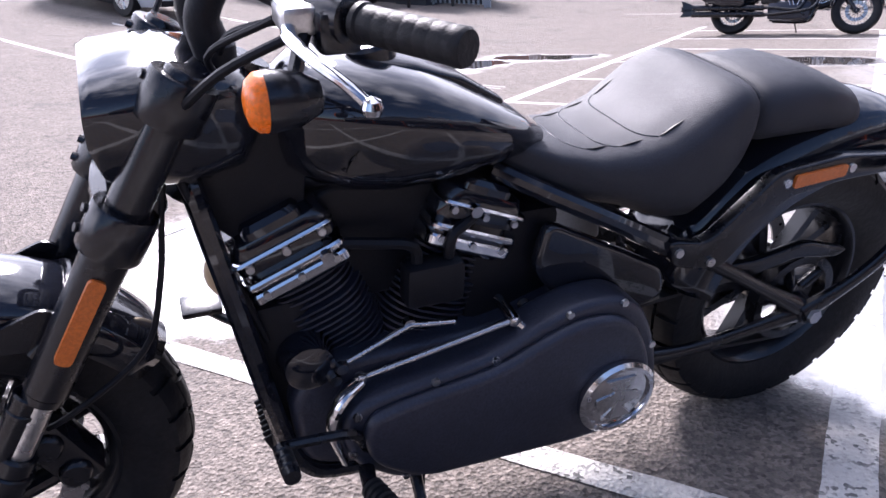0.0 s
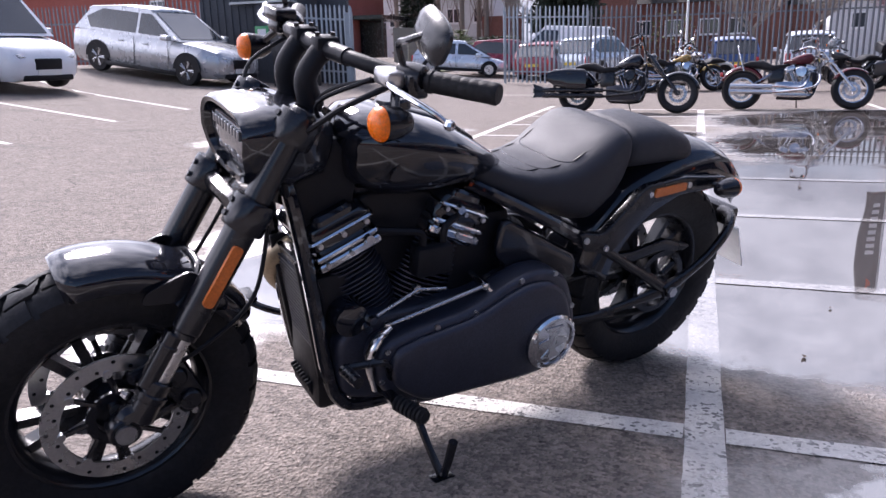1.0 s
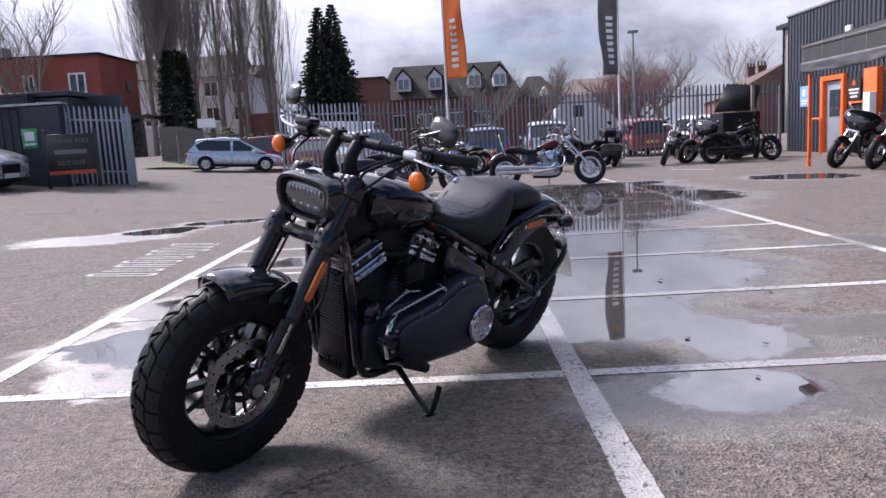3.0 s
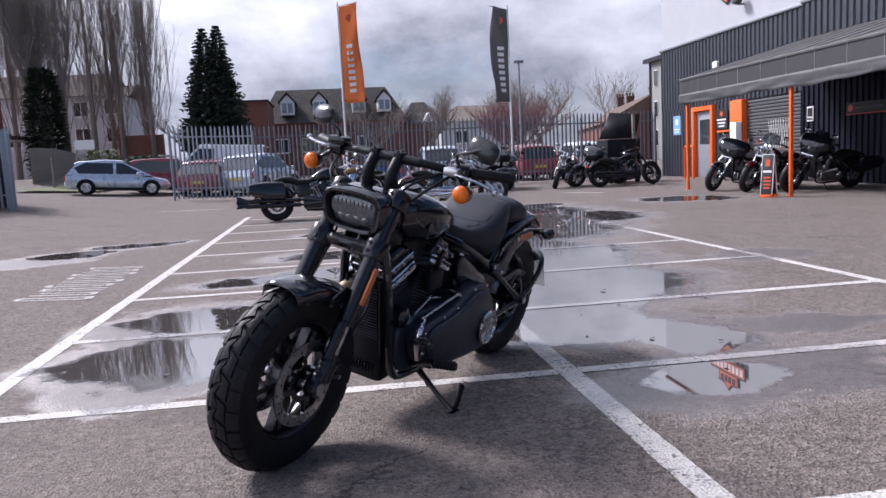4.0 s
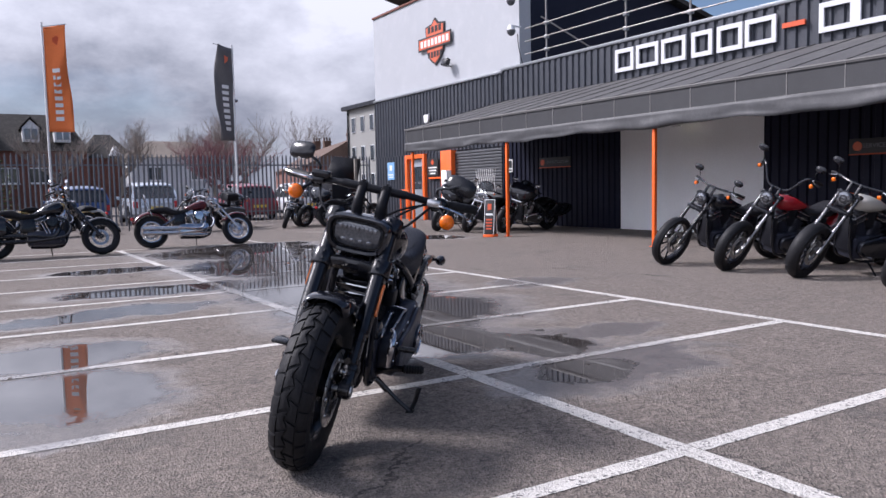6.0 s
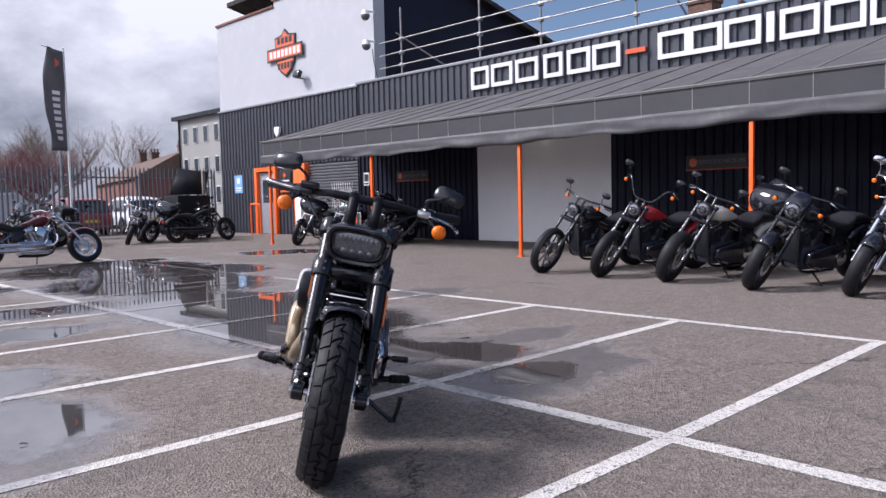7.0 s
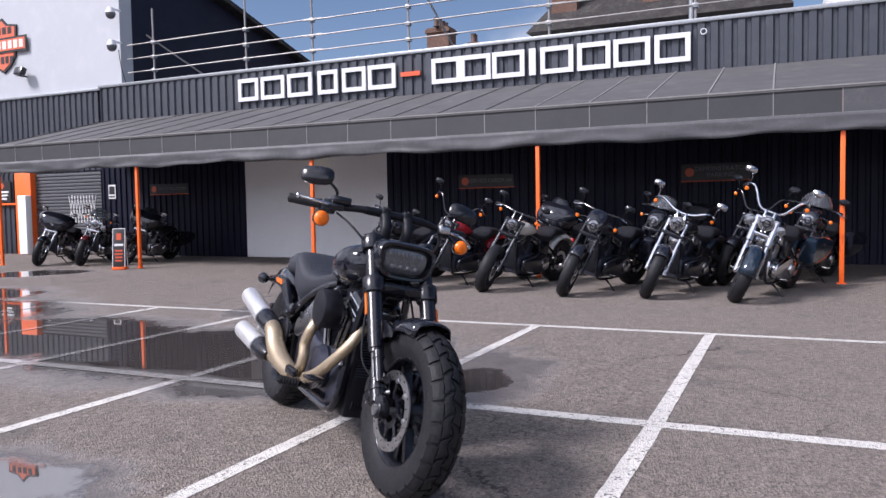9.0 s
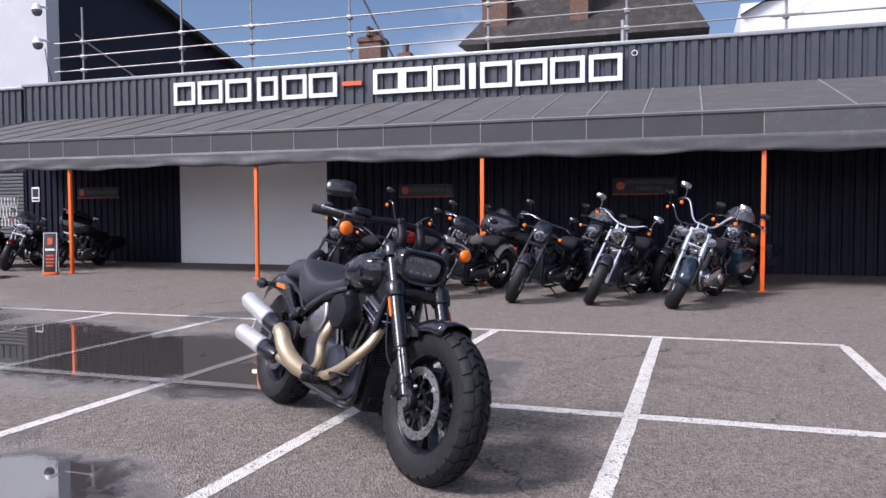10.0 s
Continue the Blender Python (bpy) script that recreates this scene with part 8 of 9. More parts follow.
def flag(label, x, y, cloth, top, bottom, pole_h, seed, wid, bars):
    F = empty("flag", pose(x, y, rise(x, y)), label, "flag", "feather flags")
    bm = mesh()
    lathe(bm, [(0.035, 0), (0.032, pole_h * 0.6), (0.024, pole_h), (0.001, pole_h + 0.03)], None, 10)
    part("pole", bm, SIGN_WHITE, F, "white flag pole")
    bm = mesh()
    rod(bm, (0.02, 0, top), (-wid * 0.05, 0, top + 0.03), 0.012, None, 6)
    rod(bm, (0, 0, top + 0.01), (wid, -0.1, top + 0.12), 0.010, None, 6)
    part("top_arm", bm, GALV, F)
    bm = mesh()
    n, k = 22, 7
    rows = []
    for i in range(n + 1):
        u = i / n
        z = top + (bottom - top) * u
        row = []
        for j in range(k + 1):
            v = j / k
            yy = 0.10 * math.sin(u * 7 + v * 3 + seed) * v + 0.05 * math.sin(u * 15 + v * 6 + seed * 2) * v - 0.1 * v
            row.append((0.03 + wid * v * (0.94 - 0.10 * math.sin(u * 5 + seed)), yy, z + 0.10 * v * (1 - u)))
        rows.append(row)
    loft(bm, rows, False, None, False)
    cl = part("cloth", bm, cloth, F, "hanging banner cloth", 60)
    mod = cl.modifiers.new("thickness", "SOLIDIFY")
    mod.thickness = 0.006
    for i in range(bars):
        bm = mesh()
        u = 0.42 + 0.065 * i
        z = top + (bottom - top) * u
        pts = []
        for v in (0.30, 0.62):
            yy = 0.10 * math.sin(u * 7 + v * 3 + seed) * v + 0.05 * math.sin(u * 15 + v * 6 + seed * 2) * v - 0.1 * v
            pts.append((0.03 + wid * v * (0.94 - 0.10 * math.sin(u * 5 + seed)), yy, z + 0.10 * v * (1 - u)))
        (xa, ya, za), (xb, yb, zb) = pts
        for off in (-0.012, 0.012):
            add_faces(bm, [(xa, ya + off, za - 0.055), (xb, yb + off, zb - 0.055), (xb, yb + off, zb + 0.055), (xa, ya + off, za + 0.055)], [(0, 1, 2, 3)])
        part("bar", bm, SIGN_WHITE, F, "plain pale bar", 20)
    bm = mesh()
    u, v = 0.12, 0.5
    z = top + (bottom - top) * u
    yy = 0.10 * math.sin(u * 7 + v * 3 + seed) * v + 0.05 * math.sin(u * 15 + v * 6 + seed * 2) * v - 0.1 * v
    for off in (-0.02, 0.02):
        plate(bm, [(0.03 + wid * 0.5 + dx, z + dz) for dx, dz in ((0, 0.13), (0.10, 0.06), (0.10, -0.04), (0, -0.13), (-0.10, -0.04), (-0.10, 0.06))], yy + off - 0.004, yy + off + 0.004)
    part("emblem", bm, SHIELD if cloth is FLAG_GREY else SIGN_ORANGE, F, "plain shield shape", 20)
    return F


flag("orange feather flag with pale bars on a white pole", -0.34, 22.0, FLAG_ORANGE, 5.82, 2.92, 5.95, 0.6, 0.62, 8)
flag("charcoal feather flag with pale bars on a white pole", 4.98, 22.0, FLAG_GREY, 5.62, 2.75, 5.75, 2.4, -0.62, 8)

lamp_post = empty("street_lamp", pose(7.6, 30.8, 0), "grey column street lamp beyond the fence", "street lamp")
bm = mesh()
lathe(bm, [(0.07, 0), (0.06, 2.5), (0.04, 5.0), (0.001, 5.02)], None, 10)
part("column", bm, GALV, lamp_post)
bm = mesh()
box(bm, -0.22, 0.2, -0.1, 0.1, 5.02, 5.14, None, 0.03)
part("lantern", bm, GALV, lamp_post)

skip = empty("waste_bin", pose(8.4, 21.4, 0) @ Matrix.Scale(1.05, 4), "large black steel waste bin with its lid raised", "bin")
bm = mesh()
box(bm, -0.55, 0.5, -0.35, 0.6, 0.12, 1.32, None, 0.02)
part("body", bm, MATT_BLACK, skip, "black steel body")
bm = mesh()
add_faces(bm, [(-0.80, -0.35, 1.36), (0.35, -0.35, 1.36), (0.70, 0.10, 2.06), (-0.28, 0.10, 2.14)], [(0, 1, 2, 3)])
lid = part("lid", bm, MATT_BLACK, skip, "raised black lid", 20)
mod = lid.modifiers.new("thickness", "SOLIDIFY")
mod.thickness = 0.03
bm = mesh()
box(bm, 0.22, 0.30, -0.45, -0.37, 1.32, 2.05)
part("prop", bm, WOOD, skip, "pale timber prop", 20)
for xx in (-0.45, 0.4):
    bm = mesh()
    rod(bm, (xx, -0.36, 0.07), (xx, -0.28, 0.07), 0.07, None, 12)
    part("wheel", bm, RUBBER, skip)

board = empty("a_board", pose(7.47, 11.60, 0, 0, 0, -60) @ Matrix.Diagonal((0.66, 0.75, 0.84, 1)), "black pavement board with orange print on an orange foot", "sign")
for s in (1, -1):
    bm = mesh()
    box(bm, -0.17, 0.17, -0.012, 0.012, 0.07, 0.99, pose(0, -s * 0.14, 0, s * -8, 0, 0), 0.006)
    leaf = part("panel", bm, SIGN_BLACK, board, "black panel")
    for (w, h, z) in ((0.14, 0.16, 0.80), (0.26, 0.05, 0.60), (0.22, 0.04, 0.46), (0.24, 0.04, 0.38), (0.22, 0.04, 0.30), (0.2, 0.04, 0.22)):
        bm = mesh()
        box(bm, -w / 2, w / 2, -0.018, 0.018, z - h / 2, z + h / 2, pose(0, -s * 0.14, 0, s * -8, 0, 0))
        part("bar", bm, SIGN_ORANGE if h > 0.1 or z < 0.5 else SIGN_WHITE, leaf, "", 20)
    for x0, x1, z0, z1 in ((-0.185, -0.17, 0.07, 1.0), (0.17, 0.185, 0.07, 1.0), (-0.17, 0.17, 0.985, 1.0)):
        bm = mesh()
        box(bm, x0, x1, -0.016, 0.016, z0, z1, pose(0, -s * 0.14, 0, s * -8, 0, 0))
        part("board_edge", bm, SIGN_WHITE, leaf, "thin white frame", 20)
    bm = mesh()
    box(bm, -0.185, 0.185, -0.03, 0.03, 0.0, 0.07, pose(0, -s * 0.155, 0), 0.008)
    part("foot", bm, ORANGE, board, "orange foot")

lattice = empty("trellis_gate", pose(10.9, 16.6, 0), "white folding trellis barrier by the shutter", "barrier")
for i in range(9):
    for s in (1, -1):
        bm = mesh()
        y = -0.5 + 0.11 * i
        rod(bm, (0, y, 0.9 if s > 0 else 1.65), (0.01, y + 0.16, 1.65 if s > 0 else 0.9), 0.010, None, 6)
        part("slat", bm, SIGN_WHITE, lattice)


# ---- cars ----
def car(label, x, y, heading, L, W, H, paint, style="hatch", group="parked cars"):
    """x, y: the middle of the car on the ground."""
    a = radians(heading)
    fall = rise(x - math.cos(a) * L * 0.3, y) - rise(x + math.cos(a) * L * 0.3, y)
    pitch = math.degrees(math.atan2(fall, L * 0.6))
    C = empty("car", pose(x, y, rise(x, y), 0, 0, heading) @ pose(0, 0, 0, 0, pitch, 0), label, "car", group)
    h2, w = L / 2, W / 2
    belt, hood = H * 0.575, H * 0.51
    if style == "suv":
        belt, hood = H * 0.60, H * 0.56
    if style == "van":
        belt, hood = H * 0.58, H * 0.52
    stations = [(-h2, 0.30, belt * 0.80, 0.80), (-h2 + 0.06, 0.24, belt * 0.96, 0.93), (-h2 + 0.35, 0.20, belt, 0.985), (-L * 0.15, 0.18, belt, 1.0), (L * 0.12, 0.18, belt, 1.0), (L * 0.20, 0.18, belt * 0.98, 0.99), (L * 0.36, 0.20, hood, 0.96), (h2 - 0.16, 0.24, hood * 0.90, 0.88), (h2 - 0.03, 0.30, hood * 0.74, 0.74), (h2, 0.36, hood * 0.60, 0.66)]
    rings = []
    for sx, zb, zt, k in stations:
        ww = w * k
        half = [(0, zb), (ww * 0.86, zb), (ww * 0.985, zb + (zt - zb) * 0.22), (ww, zb + (zt - zb) * 0.5), (ww * 0.985, zb + (zt - zb) * 0.80), (ww * 0.92, zt - 0.01), (ww * 0.6, zt + 0.025), (0, zt + 0.035)]
        rings.append([(sx, yy, zz) for yy, zz in half] + [(sx, -yy, zz) for yy, zz in half[-2:0:-1]])
    bm = mesh()
    loft(bm, rings)
    body = part("body", bm, paint, C, "painted body shell", 40)
    if style == "van":
        cab = [(-h2 + 0.05, 0.0), (-h2 + 0.12, 1.0), (L * 0.10, 1.0), (L * 0.30, 0.0)]
    elif style == "suv":
        cab = [(-h2 + 0.10, 0.0), (-h2 + 0.62, 0.84), (-L * 0.14, 1.0), (L * 0.03, 0.97), (L * 0.25, 0.0)]
    else:
        cab = [(-h2 + 0.08, 0.0), (-h2 + 0.46, 0.82), (-L * 0.12, 1.0), (L * 0.03, 0.95), (L * 0.32, 0.0)]
    def shell(inset, lo, hi, k_lo=0.90, k_hi=0.74):
        out = []
        for cx, u in cab:
            z = belt + (H - belt) * u
            out.append((cx, u, z))
        return out
    pts = shell(0, 0, 1)
    bm = mesh()
    left, right = [], []
    for cx, u, z in pts:
        ww = w * (0.925 - 0.17 * u)
        left.append(bm.verts.new((cx, ww, z - 0.01)))
        right.append(bm.verts.new((cx, -ww, z - 0.01)))
    bm.faces.new(left)
    bm.faces.new(right[::-1])
    for i in range(len(pts) - 1):
        bm.faces.new((left[i], right[i], right[i + 1], left[i + 1]))
    part("cabin", bm, paint, C, "painted cabin shell", 20)

    def on_side(s, cx, u):
        return (cx, s * (w * (0.925 - 0.17 * u) + 0.005), belt + (H - belt) * u)

    def edge_x(u, a, b):
        return a[0] + (b[0] - a[0]) * (u - a[1]) / (b[1] - a[1])
    lo, hi = 0.08, 0.80
    rear_a, rear_b, front_a, front_b = pts[0], pts[1], pts[-1], pts[-2]
    split = -L * 0.035
    van = style == "van"
    for s in (1, -1):
        tail = 0.42 if style == "suv" else 0.30
        quads = [[(split + 0.05, lo), (edge_x(lo, front_a, front_b) - 0.20, lo), (edge_x(hi, front_a, front_b) - 0.12, hi), (split + 0.05, hi)]]
        if not van:
            quads.append([(edge_x(lo, rear_a, rear_b) + tail + 0.10, lo), (split - 0.05, lo), (split - 0.05, hi), (edge_x(hi, rear_a, rear_b) + tail, hi), (edge_x(lo, rear_a, rear_b) + tail * 0.8, 0.45)])
        for quad in quads:
            bm = mesh()
            vs = [bm.verts.new(on_side(s, a, b)) for a, b in quad]
            bm.faces.new(vs)
            glass = part("side_window", bm, CAR_GLASS, C, "tinted side window", 0)
            mod = glass.modifiers.new("thickness", "SOLIDIFY")
            mod.thickness = 0.012
    for a, b, nm in ((front_a, front_b, "windscreen"), (rear_a, rear_b, "rear_window")):
        bm = mesh()
        out = 0.008 if nm == "windscreen" else -0.008
        vs = []
        for u, k in ((0.06, -0.86), (0.06, 0.86), (0.90, 0.88), (0.90, -0.88)):
            uu = a[1] + (b[1] - a[1]) * u
            vs.append(bm.verts.new((edge_x(uu, a, b) + out, k * w * (0.925 - 0.17 * uu), belt + (H - belt) * uu + 0.004)))
        bm.faces.new(vs)
        glass = part(nm, bm, CAR_GLASS, C, "tinted glass", 0)
        mod = glass.modifiers.new("thickness", "SOLIDIFY")
        mod.thickness = 0.012
    # roof and pillars
    bm = mesh()
    top = [p for p in pts if p[1] > 0.5]
    rows = []
    ext = [(top[0][0] - 0.10, top[0][1] - 0.06, top[0][2] - 0.05)] + top + [(top[-1][0] + 0.10, top[-1][1] - 0.08, top[-1][2] - 0.06)]
    for cx, u, z in ext:
        ww = w * (0.925 - 0.17 * min(1, u)) + 0.012
        rows.append([(cx, -ww, z - 0.03), (cx, -ww * 0.96, z + 0.006), (cx, -ww * 0.5, z + 0.03), (cx, 0, z + 0.035), (cx, ww * 0.5, z + 0.03), (cx, ww * 0.96, z + 0.006), (cx, ww, z - 0.03)])
    loft(bm, rows, False, None, False)
    roof = part("roof", bm, paint, C, "painted roof", 50)
    mod = roof.modifiers.new("thickness", "SOLIDIFY")
    mod.thickness = 0.03
    for s in (1, -1):
        bm = mesh()
        box(bm, L * 0.17, L * 0.22, s * (w + 0.10) - 0.09, s * (w + 0.10) + 0.07, belt - 0.02, belt + 0.12, None, 0.03)
        part("door_mirror", bm, paint, C)
        bm = mesh()
        loft(bm, [egg(h2 - 0.30, hood * 0.80, 0.06, 0.06, 0.05, 12, 3, s * w * 0.78), egg(h2 - 0.10, hood * 0.76, 0.10, 0.06, 0.06, 12, 3, s * w * 0.66), egg(h2 - 0.035, hood * 0.72, 0.09, 0.045, 0.05, 12, 3, s * w * 0.58)])
        part("headlight", bm, LENS, C, "clear headlight")
        bm = mesh()
        box(bm, -h2 - 0.012, -h2 + 0.14, s * w * 0.80 - 0.07, s * w * 0.80 + 0.09, belt * 0.66, belt * 0.92, None, 0.025)
        part("tail_light", bm, RED_LENS, C)
        for wx in (-L * 0.30, L * 0.31):
            r = H * 0.214
            f = Matrix.Translation((wx, s * (w - 0.10), r)) @ pose(0, 0, 0, -90 * s, 0, 0)
            bm = mesh()
            lathe(bm, [(r * 0.62, -0.10), (r * 0.95, -0.10), (r, -0.07), (r, 0.07), (r * 0.95, 0.10), (r * 0.62, 0.10)], f, 28, True)
            wh = part("wheel", bm, RUBBER, C, "car tyre")
            bm = mesh()
            lathe(bm, [(r * 0.64, 0.10), (r * 0.60, 0.075), (r * 0.20, 0.070), (0.001, 0.080)], f, 28)
            part("rim", bm, SATIN_BLACK if style == "suv" else STEEL, wh)
            for i in range(5):
                bm = mesh()
                a = 2 * math.pi * i / 5
                for d in (-0.12, 0.12):
                    rod(bm, f @ Vector((r * 0.1 * math.cos(a), r * 0.1 * math.sin(a), 0.088)), f @ Vector((r * 0.62 * math.cos(a + d), r * 0.62 * math.sin(a + d), 0.094)), 0.020, 0.016, 6)
                part("spoke", bm, STEEL, wh)
            bm = mesh()
            arch = [(r * 1.16 * math.cos(radians(a)), r * 1.16 * math.sin(radians(a))) for a in range(0, 181, 15)]
            plate(bm, [(wx + a, r + b) for a, b in arch] + [(wx + a * 0.8, r + b * 0.8) for a, b in arch[::-1]], s * w - 0.03 if s > 0 else -w - 0.004, s * w + 0.004 if s > 0 else -w + 0.03)
            part("wheel_arch", bm, MATT_BLACK, C)
        bm = mesh()
        box(bm, -L * 0.24, L * 0.24, s * w * 0.99 - 0.02, s * w * 0.99 + 0.02, 0.20, 0.30, None, 0.015)
        part("sill", bm, MATT_BLACK, C)
        for dx in (-L * 0.04, L * 0.19):
            bm = mesh()
            box(bm, dx - 0.004, dx + 0.004, s * w - 0.012, s * w + 0.003, 0.34, belt - 0.03)
            part("door_gap", bm, MATT_BLACK, C)
        for dx in (-L * 0.13, L * 0.04):
            bm = mesh()
            box(bm, dx - 0.09, dx + 0.07, s * (w + 0.008) - 0.014, s * (w + 0.008) + 0.012, belt * 0.82, belt * 0.86, None, 0.008)
            part("door_handle", bm, paint, C)
    bm = mesh()
    box(bm, h2 - 0.10, h2 + 0.012, -w * 0.34, w * 0.34, hood * 0.50, hood * 0.74, None, 0.03)
    part("grille", bm, MATT_BLACK, C, "black grille")
    bm = mesh()
    box(bm, h2 - 0.06, h2 + 0.02, -w * 0.62, w * 0.62, 0.26, 0.38, None, 0.03)
    part("lower_grille", bm, MATT_BLACK, C)
    bm = mesh()
    box(bm, h2 + 0.012, h2 + 0.026, -0.26, 0.26, hood * 0.40, hood * 0.40 + 0.11)
    part("number_plate", bm, PLATE, C, "plain white plate")
    bm = mesh()
    box(bm, -h2 - 0.02, -h2, -0.26, 0.26, belt * 0.6, belt * 0.6 + 0.11)
    part("number_plate", bm, PLATE_Y, C, "plain yellow plate")
    return C


car("silver SUV parked on the rising yard by the fence", -13.55, 16.95, -6, 4.90, 1.97, 1.74, CAR_SILVER, "suv")
car("white panel van parked nose-in beside the fence", -14.3, 11.8, -6, 4.2, 1.8, 1.80, CAR_WHITE, "van")
car("pale silver hatchback beside the open gate", -9.05, 29.2, 12, 3.78, 1.68, 1.33, CAR_ICE, "hatch")
car("red hatchback behind the fence", -7.4, 31.6, 8, 4.1, 1.72, 1.45, CAR_RED, "hatch")
car("red estate car behind the palisade fence", -5.55, 30.2, 80, 4.3, 1.75, 1.42, CAR_RED, "hatch")
car("white van behind the palisade fence", -6.4, 36.2, 178, 5.0, 1.95, 2.15, CAR_WHITE, "van")
car("white SUV behind the palisade fence", -3.7, 30.2, 68, 4.4, 1.8, 1.62, CAR_ICE, "suv")
car("blue hatchback behind the palisade fence", 1.05, 29.30, 95, 3.9, 1.7, 1.45, CAR_BLUE, "hatch")
car("pale grey hatchback behind the palisade fence", 3.57, 29.20, 88, 4.2, 1.78, 1.55, CAR_ICE, "suv")
car("dark red hatchback beyond the fence", 7.35, 29.20, 92, 4.0, 1.7, 1.45, CAR_RED, "hatch")
car("white hatchback beyond the fence near the bin", 9.77, 29.40, 88, 4.0, 1.7, 1.45, CAR_WHITE, "hatch")


# ---- houses ----
def window(parent, x, z, w, h, y, panes=2, mat=None, depth=0.06):
    """A window on a wall that faces -y."""
    W = None
    bm = mesh()
    t = 0.07
    for a, b, c, d in ((-w / 2, -w / 2 + t, -h / 2, h / 2), (w / 2 - t, w / 2, -h / 2, h / 2), (-w / 2 + t, w / 2 - t, -h / 2, -h / 2 + t), (-w / 2 + t, w / 2 - t, h / 2 - t, h / 2)):
        box(bm, x + a, x + b, y - depth, y + 0.02, z + c, z + d)
    for k in range(1, panes):
        xx = x - w / 2 + w * k / panes
        box(bm, xx - 0.03, xx + 0.03, y - depth, y + 0.02, z - h / 2 + t, z + h / 2 - t)
    W = part("window", bm, mat or FRAME_WHITE, parent, "white framed window", 20)
    bm = mesh()
    box(bm, x - w / 2 + 0.03, x + w / 2 - 0.03, y - 0.02, y + 0.01, z - h / 2 + 0.03, z + h / 2 - 0.03)
    part("pane", bm, GLASS_DARK, W, "", 20)
    bm = mesh()
    box(bm, x - w / 2 - 0.05, x + w / 2 + 0.05, y - depth - 0.05, y, z - h / 2 - 0.06, z - h / 2)
    part("sill", bm, mat or FRAME_WHITE, W, "", 20)
    return W


def roof_prism(bm, x0, x1, y0, y1, z0, z1, hip=0.0, over=0.25):
    x0, x1, y0, y1 = x0 - over, x1 + over, y0 - over, y1 + over
    ym = (y0 + y1) / 2
    add_faces(bm, [(x0, y0, z0), (x1, y0, z0), (x1, y1, z0), (x0, y1, z0), (x0 + hip, ym, z1), (x1 - hip, ym, z1)], [(0, 1, 5, 4), (2, 3, 4, 5), (1, 2, 5), (3, 0, 4), (3, 2, 1, 0)])


def chimney(parent, x, y, z0, z1, w=0.7, d=0.6, pots=2, mat=None):
    bm = mesh()
    box(bm, x - w / 2, x + w / 2, y - d / 2, y + d / 2, z0, z1)
    box(bm, x - w / 2 - 0.06, x + w / 2 + 0.06, y - d / 2 - 0.06, y + d / 2 + 0.06, z1 - 0.22, z1 - 0.08)
    c = part("chimney", bm, mat or STACK, parent, "brick chimney stack", 20)
    for i in range(pots):
        bm = mesh()
        xx = x + (i - (pots - 1) / 2) * w * 0.42
        lathe(bm, [(0.13, 0), (0.10, 0.05), (0.10, 0.32), (0.12, 0.36), (0.08, 0.36)], Matrix.Translation((xx, y, z1)), 10)
        part("chimney_pot", bm, TILE_RED, c)


H = empty("dormer_house", pose(0, 0, 0), "long brick house with a dark roof and four white dormers", "house", site=FAR_DORMER)
bm = mesh()
box(bm, -5.6, 5.4, 58, 66, 0, 4.4)
box(bm, 5.4, 8.6, 58.6, 65, 0, 3.9)
part("wall", bm, BRICK, H, "brick walls", 20)
bm = mesh()
roof_prism(bm, -5.6, 5.4, 58, 66, 4.3, 7.2, 1.3)
part("roof", bm, SLATE, H, "dark tiled roof", 20)
bm = mesh()
roof_prism(bm, 5.4, 8.6, 58.6, 65, 3.85, 5.8, 1.3)
part("wing_roof", bm, SLATE, H, "lower dark roof", 20)
for x in (-3.57, -1.12, 1.93, 3.92):
    bm = mesh()
    box(bm, x - 0.52, x + 0.52, 58.2, 60.6, 4.95, 5.95)
    add_faces(bm, [(x - 0.52, 58.2, 5.95), (x + 0.52, 58.2, 5.95), (x, 58.2, 6.5), (x, 58.3, 6.5)], [(0, 1, 2), (0, 3, 1)])
    dm = part("dormer", bm, FRAME_WHITE, H, "white dormer front", 20)
    for s in (-1, 1):
        bm = mesh()
        add_faces(bm, [(x + s * 0.68, 58.05, 5.86), (x, 58.05, 6.58), (x, 61.5, 6.58), (x + s * 0.68, 61.5, 5.86), (x + s * 0.68, 58.05, 5.96), (x, 58.05, 6.70), (x, 61.5, 6.70), (x + s * 0.68, 61.5, 5.96)], BOX_F)
        part("dormer_roof", bm, SLATE, dm, "dark dormer roof", 20)
    bm = mesh()
    box(bm, x - 0.40, x + 0.40, 58.14, 58.2, 5.12, 5.85)
    part("pane", bm, GLASS_BLUE, dm, "", 20)
    bm = mesh()
    box(bm, x - 0.03, x + 0.03, 58.10, 58.14, 5.12, 5.85)
    part("mullion", bm, FRAME_WHITE, dm, "", 20)
bm = mesh()
add_faces(bm, [(6.9, 58.3, 4.0), (7.9, 58.3, 4.0), (7.4, 58.3, 4.75), (7.4, 59.8, 4.75)], [(0, 1, 2), (0, 2, 3), (1, 3, 2)])
part("gablet", bm, FRAME_WHITE, H, "small white gable", 20)
for x in (-4.2, -2.0, 0.4, 2.3):
    window(H, x, 2.6, 1.3, 1.1, 58, 2)
H = empty("brick_house", pose(0, 0, 0), "plain brick flat-topped house beside the conifers", "house", site=FAR_DORMER)
bm = mesh()
box(bm, -7.3, -4.5, 50, 56, 0, 5.4)
part("wall", bm, BRICK, H, "", 20)
bm = mesh()
box(bm, -7.4, -4.4, 49.9, 56.1, 5.4, 5.5)
